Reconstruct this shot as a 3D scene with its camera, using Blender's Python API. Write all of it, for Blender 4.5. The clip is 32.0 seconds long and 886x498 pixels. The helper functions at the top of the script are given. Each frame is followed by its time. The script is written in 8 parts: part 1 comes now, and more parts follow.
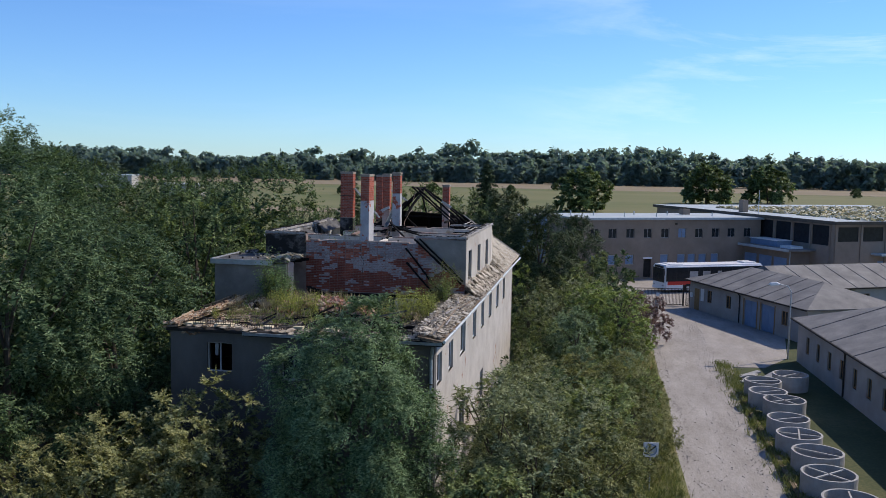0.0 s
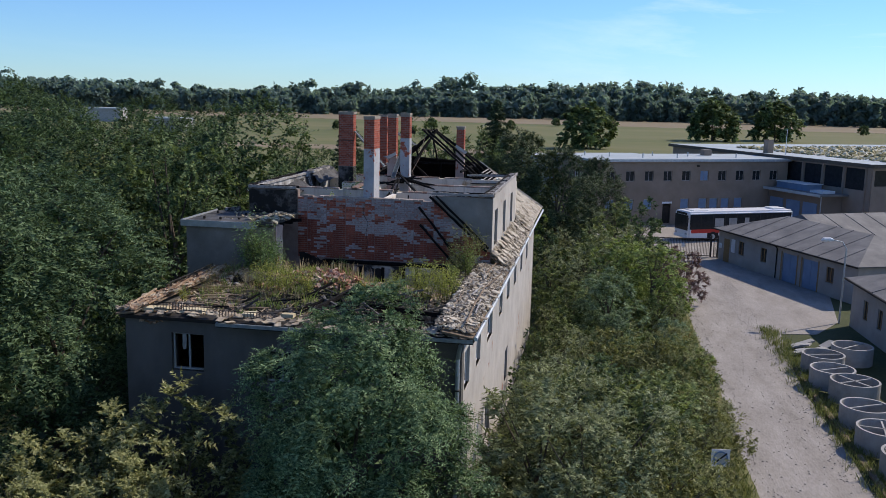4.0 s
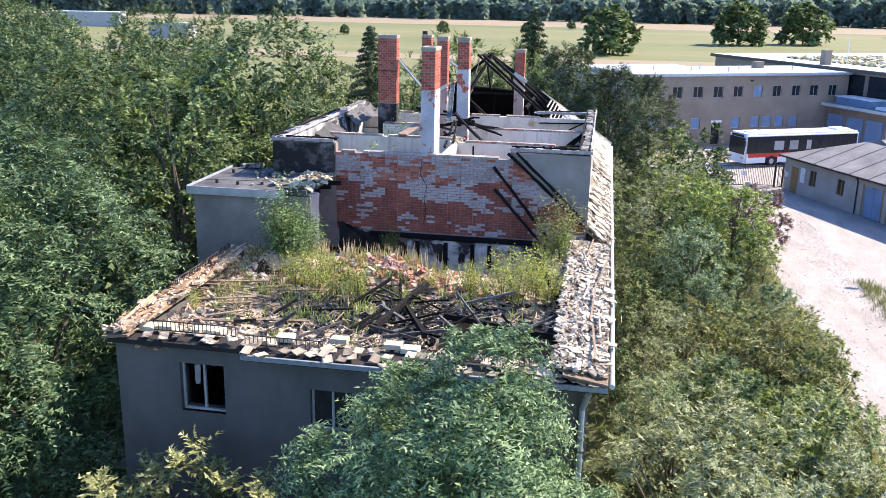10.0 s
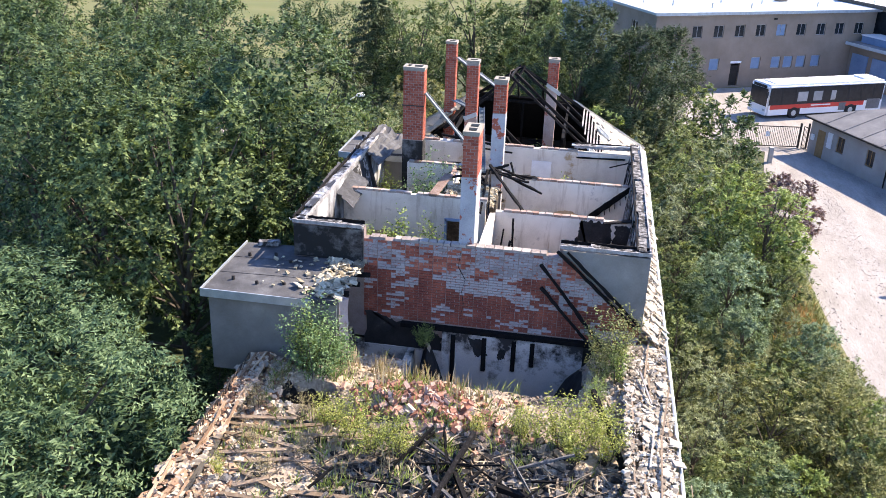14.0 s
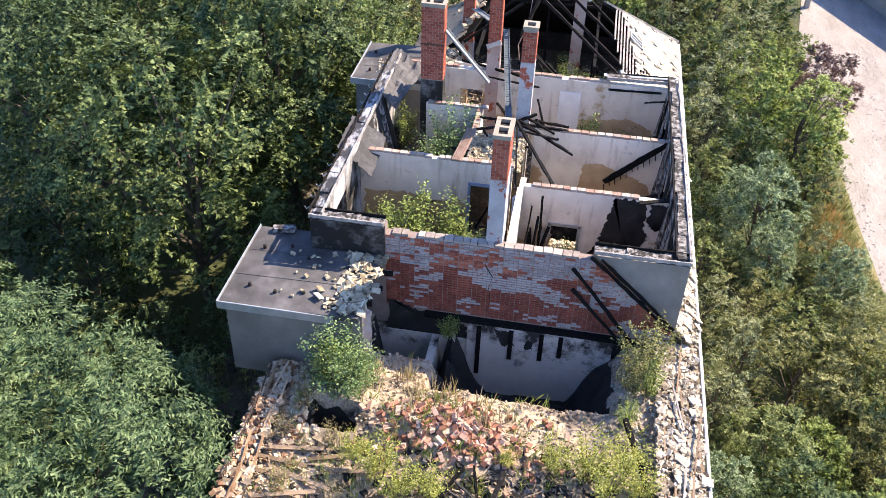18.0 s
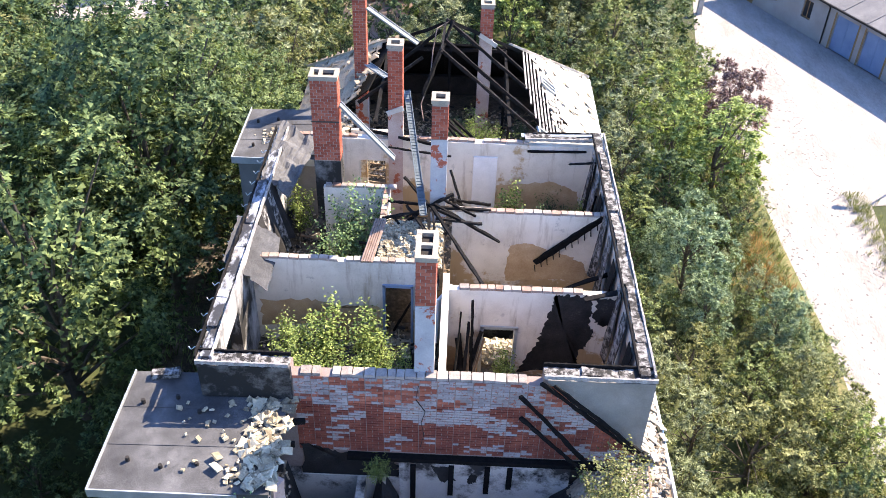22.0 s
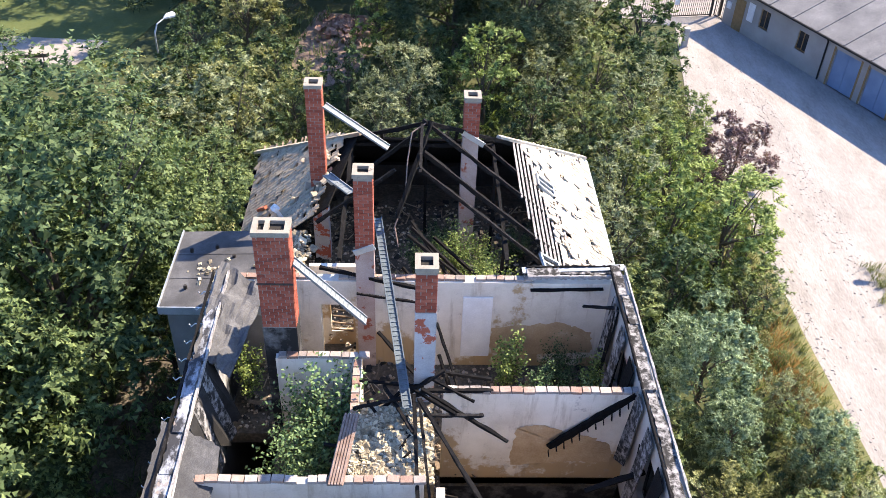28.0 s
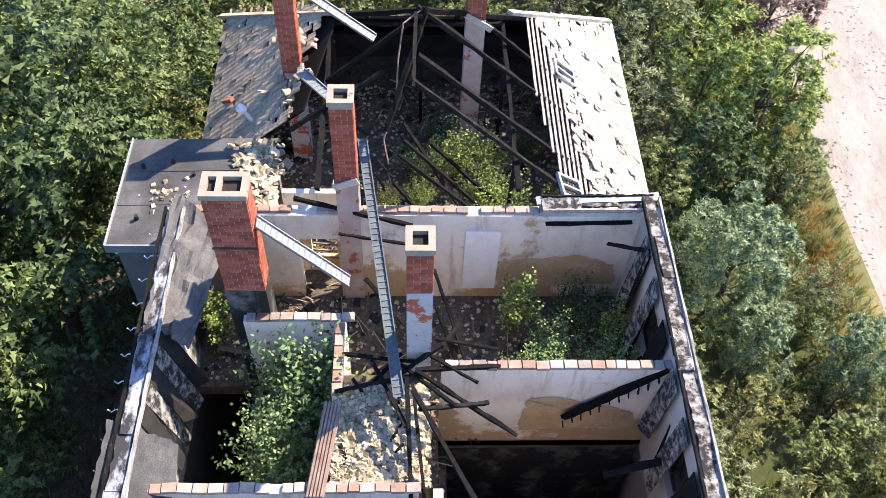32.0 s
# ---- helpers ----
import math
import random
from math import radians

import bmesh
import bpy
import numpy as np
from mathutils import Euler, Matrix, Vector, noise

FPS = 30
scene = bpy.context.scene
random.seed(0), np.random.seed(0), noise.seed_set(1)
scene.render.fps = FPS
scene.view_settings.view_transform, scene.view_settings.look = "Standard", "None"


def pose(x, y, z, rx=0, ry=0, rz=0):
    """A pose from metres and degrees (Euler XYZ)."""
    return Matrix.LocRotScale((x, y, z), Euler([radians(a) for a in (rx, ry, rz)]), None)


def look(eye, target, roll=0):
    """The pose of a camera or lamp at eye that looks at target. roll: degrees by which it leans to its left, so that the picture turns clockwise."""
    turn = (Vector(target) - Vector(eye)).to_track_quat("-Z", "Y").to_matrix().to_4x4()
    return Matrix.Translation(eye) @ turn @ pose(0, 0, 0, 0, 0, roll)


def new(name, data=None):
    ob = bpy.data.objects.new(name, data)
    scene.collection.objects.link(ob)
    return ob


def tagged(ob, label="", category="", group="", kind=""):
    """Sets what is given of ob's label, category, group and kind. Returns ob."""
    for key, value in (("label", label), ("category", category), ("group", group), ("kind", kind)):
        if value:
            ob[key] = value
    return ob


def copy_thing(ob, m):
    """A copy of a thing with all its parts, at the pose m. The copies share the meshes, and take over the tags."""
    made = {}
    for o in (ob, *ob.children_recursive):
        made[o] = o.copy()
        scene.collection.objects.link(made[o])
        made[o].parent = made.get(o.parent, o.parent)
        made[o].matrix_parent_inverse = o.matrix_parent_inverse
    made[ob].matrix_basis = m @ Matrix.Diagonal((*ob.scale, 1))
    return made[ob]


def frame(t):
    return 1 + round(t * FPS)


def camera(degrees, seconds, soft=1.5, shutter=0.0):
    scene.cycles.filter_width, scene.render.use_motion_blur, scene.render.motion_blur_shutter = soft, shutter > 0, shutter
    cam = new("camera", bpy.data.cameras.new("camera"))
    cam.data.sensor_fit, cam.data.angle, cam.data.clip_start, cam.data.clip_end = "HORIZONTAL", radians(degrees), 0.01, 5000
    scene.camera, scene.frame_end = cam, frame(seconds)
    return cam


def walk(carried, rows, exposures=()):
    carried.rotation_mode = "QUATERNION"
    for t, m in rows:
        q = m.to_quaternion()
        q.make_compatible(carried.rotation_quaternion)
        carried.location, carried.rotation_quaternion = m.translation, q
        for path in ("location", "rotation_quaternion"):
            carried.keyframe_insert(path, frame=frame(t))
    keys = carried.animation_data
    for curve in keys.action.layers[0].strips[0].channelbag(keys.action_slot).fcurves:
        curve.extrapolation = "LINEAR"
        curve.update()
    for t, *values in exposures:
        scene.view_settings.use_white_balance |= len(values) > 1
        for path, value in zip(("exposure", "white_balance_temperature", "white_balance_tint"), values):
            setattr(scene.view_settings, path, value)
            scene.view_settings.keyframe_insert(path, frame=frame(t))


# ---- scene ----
cam = camera(52.96, 32.0, soft=0.8)
PATH = [
    (0, (7.639, -26.685, 13.121), (7.291, -24.725, 12.926), 1.05),
    (0.5, (7.372, -25.809, 12.994), (7.024, -23.848, 12.805), 0.78),
    (1, (7.112, -25.077, 12.963), (6.764, -23.116, 12.774), 0.76),
    (1.5, (6.806, -24.049, 12.960), (6.460, -22.089, 12.769), 0.83),
    (2, (6.583, -23.329, 13.041), (6.237, -21.370, 12.835), 0.92),
    (2.5, (6.401, -22.615, 13.012), (6.059, -20.666, 12.721), 0.79),
    (4.5, (5.152, -18.963, 13.373), (4.821, -17.020, 13.032), 1.39),
    (5, (4.951, -18.240, 13.285), (4.618, -16.299, 12.938), 1.16),
    (5.5, (4.791, -17.697, 13.406), (4.464, -15.784, 12.924), 1.31),
    (6, (4.556, -17.033, 13.295), (4.232, -15.139, 12.739), 1.11),
    (6.5, (4.239, -16.138, 13.281), (3.911, -14.244, 12.728), 1.13),
    (7, (3.979, -15.588, 13.206), (3.648, -13.694, 12.656), 0.96),
    (7.5, (3.627, -15.080, 13.214), (3.295, -13.186, 12.663), 1.00),
    (8, (3.223, -14.564, 13.147), (2.891, -12.669, 12.599), 1.00),
    (8.5, (2.899, -14.122, 13.020), (2.564, -12.226, 12.477), 0.78),
    (9, (2.551, -13.708, 13.168), (2.219, -11.814, 12.618), 1.20),
    (9.5, (2.286, -13.292, 13.499), (1.952, -11.399, 12.948), 1.12),
    (10, (2.019, -12.764, 13.910), (1.685, -10.870, 13.362), 1.10),
    (10.5, (1.794, -12.345, 14.338), (1.461, -10.451, 13.790), 1.01),
    (11, (1.549, -11.891, 14.857), (1.217, -9.997, 14.308), 1.11),
    (11.5, (1.282, -11.360, 15.606), (0.954, -9.468, 15.047), 1.54),
    (12.5, (0.789, -10.450, 16.561), (0.465, -8.569, 15.964), 1.10),
    (13, (0.398, -9.825, 17.377), (0.089, -7.962, 16.718), 1.76),
    (13.5, (0.125, -9.351, 18.001), (-0.176, -7.508, 17.285), 2.03),
    (14, (-0.130, -8.855, 18.555), (-0.422, -7.041, 17.763), 2.09),
    (14.5, (-0.336, -8.396, 19.260), (-0.616, -6.626, 18.372), 2.08),
    (15, (-0.524, -7.903, 19.818), (-0.795, -6.176, 18.846), 2.17),
    (17.5, (-1.315, -5.505, 22.627), (-1.563, -3.947, 21.398), 1.88),
    (18, (-1.442, -5.032, 22.776), (-1.690, -3.471, 21.550), 1.90),
    (18.5, (-1.566, -4.523, 22.885), (-1.813, -2.964, 21.656), 2.02),
    (19, (-1.645, -3.973, 22.889), (-1.895, -2.416, 21.658), 1.94),
    (19.5, (-1.782, -3.277, 22.837), (-2.033, -1.720, 21.607), 2.11),
    (20, (-1.873, -2.663, 22.819), (-2.127, -1.107, 21.587), 1.96),
    (20.5, (-1.985, -2.150, 22.792), (-2.241, -0.592, 21.564), 1.95),
    (21, (-2.112, -1.550, 22.801), (-2.373, 0.004, 21.569), 1.70),
    (21.5, (-2.321, -0.918, 22.753), (-2.466, 0.654, 21.524), 1.91),
    (22, (-2.487, -0.481, 22.773), (-2.506, 1.098, 21.545), 1.94),
    (22.5, (-2.619, 0.079, 22.729), (-2.639, 1.658, 21.502), 1.93),
    (23, (-2.803, 0.665, 22.771), (-2.818, 2.242, 21.540), 2.22),
    (23.5, (-2.839, 1.211, 22.730), (-2.859, 2.788, 21.500), 2.09),
    (24, (-2.960, 1.743, 22.695), (-2.963, 3.321, 21.466), 2.21),
    (24.5, (-2.983, 2.280, 22.760), (-2.899, 3.854, 21.529), 2.40),
    (25, (-3.079, 2.888, 22.672), (-2.995, 4.462, 21.441), 2.28),
    (25.5, (-3.173, 3.425, 22.565), (-3.088, 5.001, 21.336), 2.38),
    (28, (-3.192, 6.085, 22.760), (-3.120, 7.653, 21.521), 2.35),
    (29, (-3.157, 7.111, 22.618), (-3.089, 8.689, 21.390), 1.97),
    (30, (-3.114, 8.317, 22.764), (-3.045, 9.884, 21.523), 2.37),
    (30.5, (-3.118, 8.899, 22.702), (-3.048, 10.467, 21.462), 2.19),
    (31, (-3.078, 9.421, 22.584), (-3.010, 10.971, 21.323), 2.18),
    (31.2, (-3.053, 9.775, 22.622), (-2.984, 11.238, 21.260), 2.46),
    (31.5, (-3.031, 10.094, 22.534), (-2.963, 11.484, 21.098), 2.36),
    (31.8, (-3.036, 10.448, 22.554), (-2.965, 11.732, 21.022), 2.75),
    (32, (-3.034, 10.598, 22.593), (-2.962, 11.830, 21.019), 2.82),
]
# the clip's camera opens up as it tilts down
EXPOSURES = [(0, 0.06, 6850, 13), (2, 0.02, 6850, 13), (4.5, 0.02, 6900, 13), (5.5, 0.25, 7400, 16), (6, 0.5, 7900, 20), (6.5, 0.9, 7600, 18), (7, 1.22, 7300, 17), (8, 1.6, 7100, 15), (10, 1.67, 7100, 16), (13, 1.62, 7150, 16), (18, 1.63, 7800, 18), (19, 1.7, 7800, 18), (20, 2.03, 7850, 19), (21, 2.08, 7800, 18), (22, 2.0, 7500, 16), (23, 1.82, 7450, 15), (25, 1.74, 7400, 15), (32, 1.68, 7600, 15)]
walk(cam, [(t, look(eye, target, roll)) for t, eye, target, roll in PATH], EXPOSURES)

# ---------------------------------------------------------------- world and sun
SUN_DIR = Vector((0.764 * math.cos(radians(41)), 0.645 * math.cos(radians(41)), math.sin(radians(41)))).normalized()
world = bpy.data.worlds.new("world")
scene.world = world
world.use_nodes = True
wn, wl = world.node_tree.nodes, world.node_tree.links
wn.clear()
w_out = wn.new("ShaderNodeOutputWorld")
w_bg = wn.new("ShaderNodeBackground")
w_sky = wn.new("ShaderNodeTexSky")
w_sky.sky_type = "NISHITA"
w_sky.sun_disc = False
w_sky.sun_elevation = radians(41)
w_sky.sun_rotation = math.atan2(SUN_DIR.x, SUN_DIR.y)
w_sky.altitude = 60
w_sky.air_density, w_sky.dust_density, w_sky.ozone_density = 1.0, 0.0, 3.0
# thin cirrus streaks
w_tc = wn.new("ShaderNodeTexCoord")
w_map = wn.new("ShaderNodeMapping")
w_map.inputs["Scale"].default_value = (1.2, 3.0, 9.0)
w_map.inputs["Rotation"].default_value = (0.0, 0.05, 0.35)
w_noise = wn.new("ShaderNodeTexNoise")
w_noise.inputs["Scale"].default_value = 1.6
w_noise.inputs["Detail"].default_value = 7
w_noise.inputs["Roughness"].default_value = 0.62
w_noise.inputs["Distortion"].default_value = 0.7
w_ramp = wn.new("ShaderNodeValToRGB")
w_ramp.color_ramp.elements[0].position, w_ramp.color_ramp.elements[1].position = 0.47, 0.75
w_ramp.color_ramp.elements[0].color, w_ramp.color_ramp.elements[1].color = (0, 0, 0, 1), (1, 1, 1, 1)
w_mul = wn.new("ShaderNodeMath")
w_mul.operation = "MULTIPLY"
w_mul.inputs[1].default_value = 0.85
w_mix = wn.new("ShaderNodeMix")
w_mix.data_type = "RGBA"
w_mix.inputs["B"].default_value = (8.0, 9.2, 10.4, 1)
wl.new(w_tc.outputs["Generated"], w_map.inputs["Vector"])
wl.new(w_map.outputs["Vector"], w_noise.inputs["Vector"])
wl.new(w_noise.outputs["Fac"], w_ramp.inputs["Fac"])
wl.new(w_ramp.outputs["Color"], w_mul.inputs[0])
w_sep = wn.new("ShaderNodeSeparateXYZ")
w_side = wn.new("ShaderNodeMapRange")
w_side.inputs["From Min"].default_value, w_side.inputs["From Max"].default_value = -0.12, 0.3
w_side.inputs["To Min"].default_value, w_side.inputs["To Max"].default_value = 0.05, 1.0
w_cover = wn.new("ShaderNodeMath")
w_cover.operation = "MULTIPLY"
wl.new(w_tc.outputs["Generated"], w_sep.inputs["Vector"])
wl.new(w_sep.outputs["X"], w_side.inputs["Value"])
wl.new(w_mul.outputs["Value"], w_cover.inputs[0])
wl.new(w_side.outputs["Result"], w_cover.inputs[1])
wl.new(w_cover.outputs["Value"], w_mix.inputs["Factor"])
w_tint = wn.new("ShaderNodeMix")
w_tint.data_type, w_tint.blend_type = "RGBA", "MULTIPLY"
w_tint.inputs["Factor"].default_value = 1.0
w_tint.inputs["B"].default_value = (0.46, 0.74, 1.14, 1)
wl.new(w_sky.outputs["Color"], w_tint.inputs["A"])
wl.new(w_tint.outputs["Result"], w_mix.inputs["A"])
wl.new(w_mix.outputs["Result"], w_bg.inputs["Color"])
w_bg.inputs["Strength"].default_value = 0.135
wl.new(w_bg.outputs["Background"], w_out.inputs["Surface"])

sun = new("sun", bpy.data.lights.new("sun", "SUN"))
sun.data.energy, sun.data.angle, sun.data.color = 4.4, radians(0.53), (1.0, 0.93, 0.82)
sun.matrix_world = look(SUN_DIR * 50, (0, 0, 0))


# ---------------------------------------------------------------- helpers
def mat(name, stops, scale=2.0, rough=0.85, bump=0.3, bscale=30.0, metal=0.0, vary=0.0, detail=6.0, fine=0.35, spec=0.3, stretch=(1, 1, 1), island=False, leafy=0.0):
    """Procedural surface: a ramp over coarse and fine noise, a bump, optional variation per piece."""
    m = bpy.data.materials.new(name)
    m.use_nodes = True
    n, l = m.node_tree.nodes, m.node_tree.links
    b = n["Principled BSDF"]
    tc, mp = n.new("ShaderNodeTexCoord"), n.new("ShaderNodeMapping")
    mp.inputs["Scale"].default_value = stretch
    l.new(tc.outputs["Object"], mp.inputs["Vector"])
    big, small = n.new("ShaderNodeTexNoise"), n.new("ShaderNodeTexNoise")
    big.inputs["Scale"].default_value, big.inputs["Detail"].default_value = scale, detail
    big.inputs["Roughness"].default_value = 0.62
    small.inputs["Scale"].default_value, small.inputs["Detail"].default_value = bscale, 4
    for t in (big, small):
        l.new(mp.outputs["Vector"], t.inputs["Vector"])
    mix = n.new("ShaderNodeMix")
    mix.inputs["Factor"].default_value = fine
    l.new(big.outputs["Fac"], mix.inputs["A"])
    l.new(small.outputs["Fac"], mix.inputs["B"])
    last = mix.outputs["Result"]
    if vary:
        if island:
            inf = n.new("ShaderNodeNewGeometry")
            rnd = inf.outputs["Random Per Island"]
        else:
            inf = n.new("ShaderNodeObjectInfo")
            rnd = inf.outputs["Random"]
        ma = n.new("ShaderNodeMath")
        ma.operation = "MULTIPLY_ADD"
        ma.inputs[1].default_value = vary
        ma.inputs[2].default_value = -vary / 2
        l.new(rnd, ma.inputs[0])
        ad = n.new("ShaderNodeMath")
        ad.operation = "ADD"
        l.new(last, ad.inputs[0])
        l.new(ma.outputs["Value"], ad.inputs[1])
        last = ad.outputs["Value"]
    ramp = n.new("ShaderNodeValToRGB")
    el = ramp.color_ramp.elements
    while len(el) < len(stops):
        el.new(0.5)
    for e, (p, c) in zip(el, stops):
        e.position, e.color = p, (*c, 1)
    l.new(last, ramp.inputs["Fac"])
    l.new(ramp.outputs["Color"], b.inputs["Base Color"])
    b.inputs["Roughness"].default_value, b.inputs["Metallic"].default_value = rough, metal
    b.inputs["Specular IOR Level"].default_value = spec
    if bump:
        bp = n.new("ShaderNodeBump")
        bp.inputs["Strength"].default_value, bp.inputs["Distance"].default_value = bump, 0.03
        l.new(mix.outputs["Result"], bp.inputs["Height"])
        l.new(bp.outputs["Normal"], b.inputs["Normal"])
    if leafy:
        tr = n.new("ShaderNodeBsdfTranslucent")
        warm = n.new("ShaderNodeMix")
        warm.data_type, warm.blend_type = "RGBA", "MULTIPLY"
        warm.inputs["Factor"].default_value = 1.0
        warm.inputs["B"].default_value = (1.2, 1.2, 0.82, 1)
        l.new(ramp.outputs["Color"], warm.inputs["A"])
        l.new(warm.outputs["Result"], tr.inputs["Color"])
        ms = n.new("ShaderNodeMixShader")
        ms.inputs["Fac"].default_value = leafy
        l.new(b.outputs["BSDF"], ms.inputs[1])
        l.new(tr.outputs["BSDF"], ms.inputs[2])
        l.new(ms.outputs["Shader"], n["Material Output"].inputs["Surface"])
    return m


def link_mesh(name, bm, material, smooth=False):
    me = bpy.data.meshes.new(name)
    bm.to_mesh(me)
    bm.free()
    if material:
        me.materials.append(material)
    if smooth:
        me.polygons.foreach_set("use_smooth", [True] * len(me.polygons))
    return new(name, me)


def part(name, bm, material, parent, label="", kind=""):
    ob = link_mesh(name, bm, material)
    ob.parent = parent
    if label or kind:
        tagged(ob, label, kind=kind)
    return ob


def thing(name, at, label, category, group="", turn=0.0, kind=""):
    ob = new(name)
    ob.empty_display_size = 0.2
    ob.matrix_basis = pose(*at, 0, 0, turn)
    return tagged(ob, label, category, group, kind)


def solo(name, bm, material, label, category="", group="", kind="", smooth=False):
    return tagged(link_mesh(name, bm, material, smooth), label, category, group, kind)


def box(bm, x0, x1, y0, y1, z0, z1):
    v = [bm.verts.new(p) for p in ((x0, y0, z0), (x1, y0, z0), (x1, y1, z0), (x0, y1, z0), (x0, y0, z1), (x1, y0, z1), (x1, y1, z1), (x0, y1, z1))]
    for q in ((0, 3, 2, 1), (4, 5, 6, 7), (0, 1, 5, 4), (1, 2, 6, 5), (2, 3, 7, 6), (3, 0, 4, 7)):
        bm.faces.new([v[i] for i in q])
    return v


def boxed(*b):
    bm = bmesh.new()
    box(bm, *b)
    return bm


def prism(bm, pts, z0, z1):
    """An upright prism over a plan outline."""
    lo, hi = [bm.verts.new((x, y, z0)) for x, y in pts], [bm.verts.new((x, y, z1)) for x, y in pts]
    bm.faces.new(hi)
    bm.faces.new(lo[::-1])
    k = len(pts)
    for i in range(k):
        bm.faces.new((lo[i], lo[(i + 1) % k], hi[(i + 1) % k], hi[i]))


def slab(bm, quad, thick):
    """A plate under a quad of four 3D corners, thickened downwards along its normal."""
    q = [Vector(p) for p in quad]
    nrm = (q[1] - q[0]).cross(q[2] - q[0]).normalized() * -thick
    up, dn = [bm.verts.new(p) for p in q], [bm.verts.new(p + nrm) for p in q]
    bm.faces.new(up)
    bm.faces.new(dn[::-1])
    for i in range(len(q)):
        j = (i + 1) % len(q)
        bm.faces.new((up[j], up[i], dn[i], dn[j]))


def beam(bm, a, b, w, h=None, rough=0.0, seg=1, rng=random):
    """A bar from a to b of section w by h; rough: how uneven its sides are."""
    a, b, h = Vector(a), Vector(b), h or w
    d = (b - a).normalized()
    side = d.cross(Vector((0, 0, 1)))
    side = side.normalized() if side.length > 1e-3 else Vector((1, 0, 0))
    up = side.cross(d)
    rings = []
    for i in range(seg + 1):
        c = a.lerp(b, i / seg)
        f = [1 - rough * rng.random() for _ in range(4)]
        rings.append([bm.verts.new(c + side * (sx * w / 2 * f[k]) + up * (sz * h / 2 * f[k])) for k, (sx, sz) in enumerate(((-1, -1), (1, -1), (1, 1), (-1, 1)))])
    for r, s in zip(rings, rings[1:]):
        for k in range(4):
            bm.faces.new((r[k], r[(k + 1) % 4], s[(k + 1) % 4], s[k]))
    bm.faces.new(rings[0][::-1])
    bm.faces.new(rings[-1])


def beamed(a, b, w, h=None, rough=0.0, seg=1, rng=random):
    bm = bmesh.new()
    beam(bm, a, b, w, h, rough, seg, rng)
    return bm


def tube(bm, pts, radii, sides=8):
    rings = []
    for i, p in enumerate(pts):
        p = Vector(p)
        d = (Vector(pts[min(i + 1, len(pts) - 1)]) - Vector(pts[max(i - 1, 0)])).normalized()
        s = d.cross(Vector((0.3, 0.9, 0.2))).normalized()
        u = s.cross(d)
        rings.append([bm.verts.new(p + (s * math.cos(a) + u * math.sin(a)) * radii[i]) for a in (math.tau * k / sides for k in range(sides))])
    for r, s in zip(rings, rings[1:]):
        for k in range(sides):
            bm.faces.new((r[k], r[(k + 1) % sides], s[(k + 1) % sides], s[k]))
    bm.faces.new(rings[0][::-1])
    bm.faces.new(rings[-1])


def quads(name, verts, faces, material, parent=None):
    me = bpy.data.meshes.new(name)
    me.from_pydata(verts, [], faces)
    me.materials.append(material)
    ob = new(name, me)
    if parent:
        ob.parent = parent
    return ob


def wall_open(bm, u0, u1, z0, z1, holes, place):
    """A wall face grid between u0 and u1 with rectangular holes (ua, ub, za, zb); place(u, z) makes boxes: called with each solid rectangle."""
    us = sorted({u0, u1, *[h for q in holes for h in q[:2]]})
    for a, b in zip(us, us[1:]):
        mid, at = (a + b) / 2, z0
        for h in sorted([q for q in holes if q[0] < mid < q[1]], key=lambda q: q[2]):
            if h[2] > at:
                place(bm, a, b, at, h[2])
            at = h[3]
        if at < z1:
            place(bm, a, b, at, z1)


def wall_x(bm, y, t, x0, x1, z0, z1, holes=()):
    """A wall along x with its face at y and thickness t towards +y."""
    wall_open(bm, x0, x1, z0, z1, holes, lambda m, a, b, c, d: box(m, a, b, y, y + t, c, d))


def wall_y(bm, x, t, y0, y1, z0, z1, holes=()):
    """A wall along y from x to x + t."""
    wall_open(bm, y0, y1, z0, z1, holes, lambda m, a, b, c, d: box(m, x, x + t, a, b, c, d))


# ---------------------------------------------------------------- materials
M = {}
M["grass"] = mat("grass", [(0.3, (0.025, 0.034, 0.012)), (0.5, (0.05, 0.062, 0.022)), (0.68, (0.1, 0.095, 0.042))], 0.25, 0.95, 0.5, 6)
M["gravel"] = mat("gravel", [(0.25, (0.17, 0.145, 0.125)), (0.5, (0.285, 0.255, 0.23)), (0.75, (0.38, 0.345, 0.315))], 0.35, 0.95, 0.6, 14, fine=0.5)
M["road"] = mat("road", [(0.2, (0.13, 0.115, 0.1)), (0.42, (0.235, 0.215, 0.195)), (0.6, (0.315, 0.29, 0.268)), (0.8, (0.41, 0.385, 0.36))], 0.55, 0.95, 0.9, 9, fine=0.42, stretch=(1.6, 0.55, 1))
M["stubble"] = mat("stubble", [(0.3, (0.17, 0.135, 0.08)), (0.7, (0.24, 0.19, 0.12))], 0.02, 0.95, 0, 0.3)
M["meadow"] = mat("meadow", [(0.3, (0.077, 0.095, 0.028)), (0.48, (0.121, 0.127, 0.043)), (0.6, (0.152, 0.14, 0.057)), (0.75, (0.19, 0.16, 0.078))], 0.02, 0.95, 0, 0.35, stretch=(0.22, 1, 1), fine=0.3)
M["render"] = mat("render", [(0.3, (0.135, 0.125, 0.11)), (0.55, (0.225, 0.212, 0.192)), (0.75, (0.31, 0.295, 0.27))], 0.9, 0.92, 0.25, 45, fine=0.25)
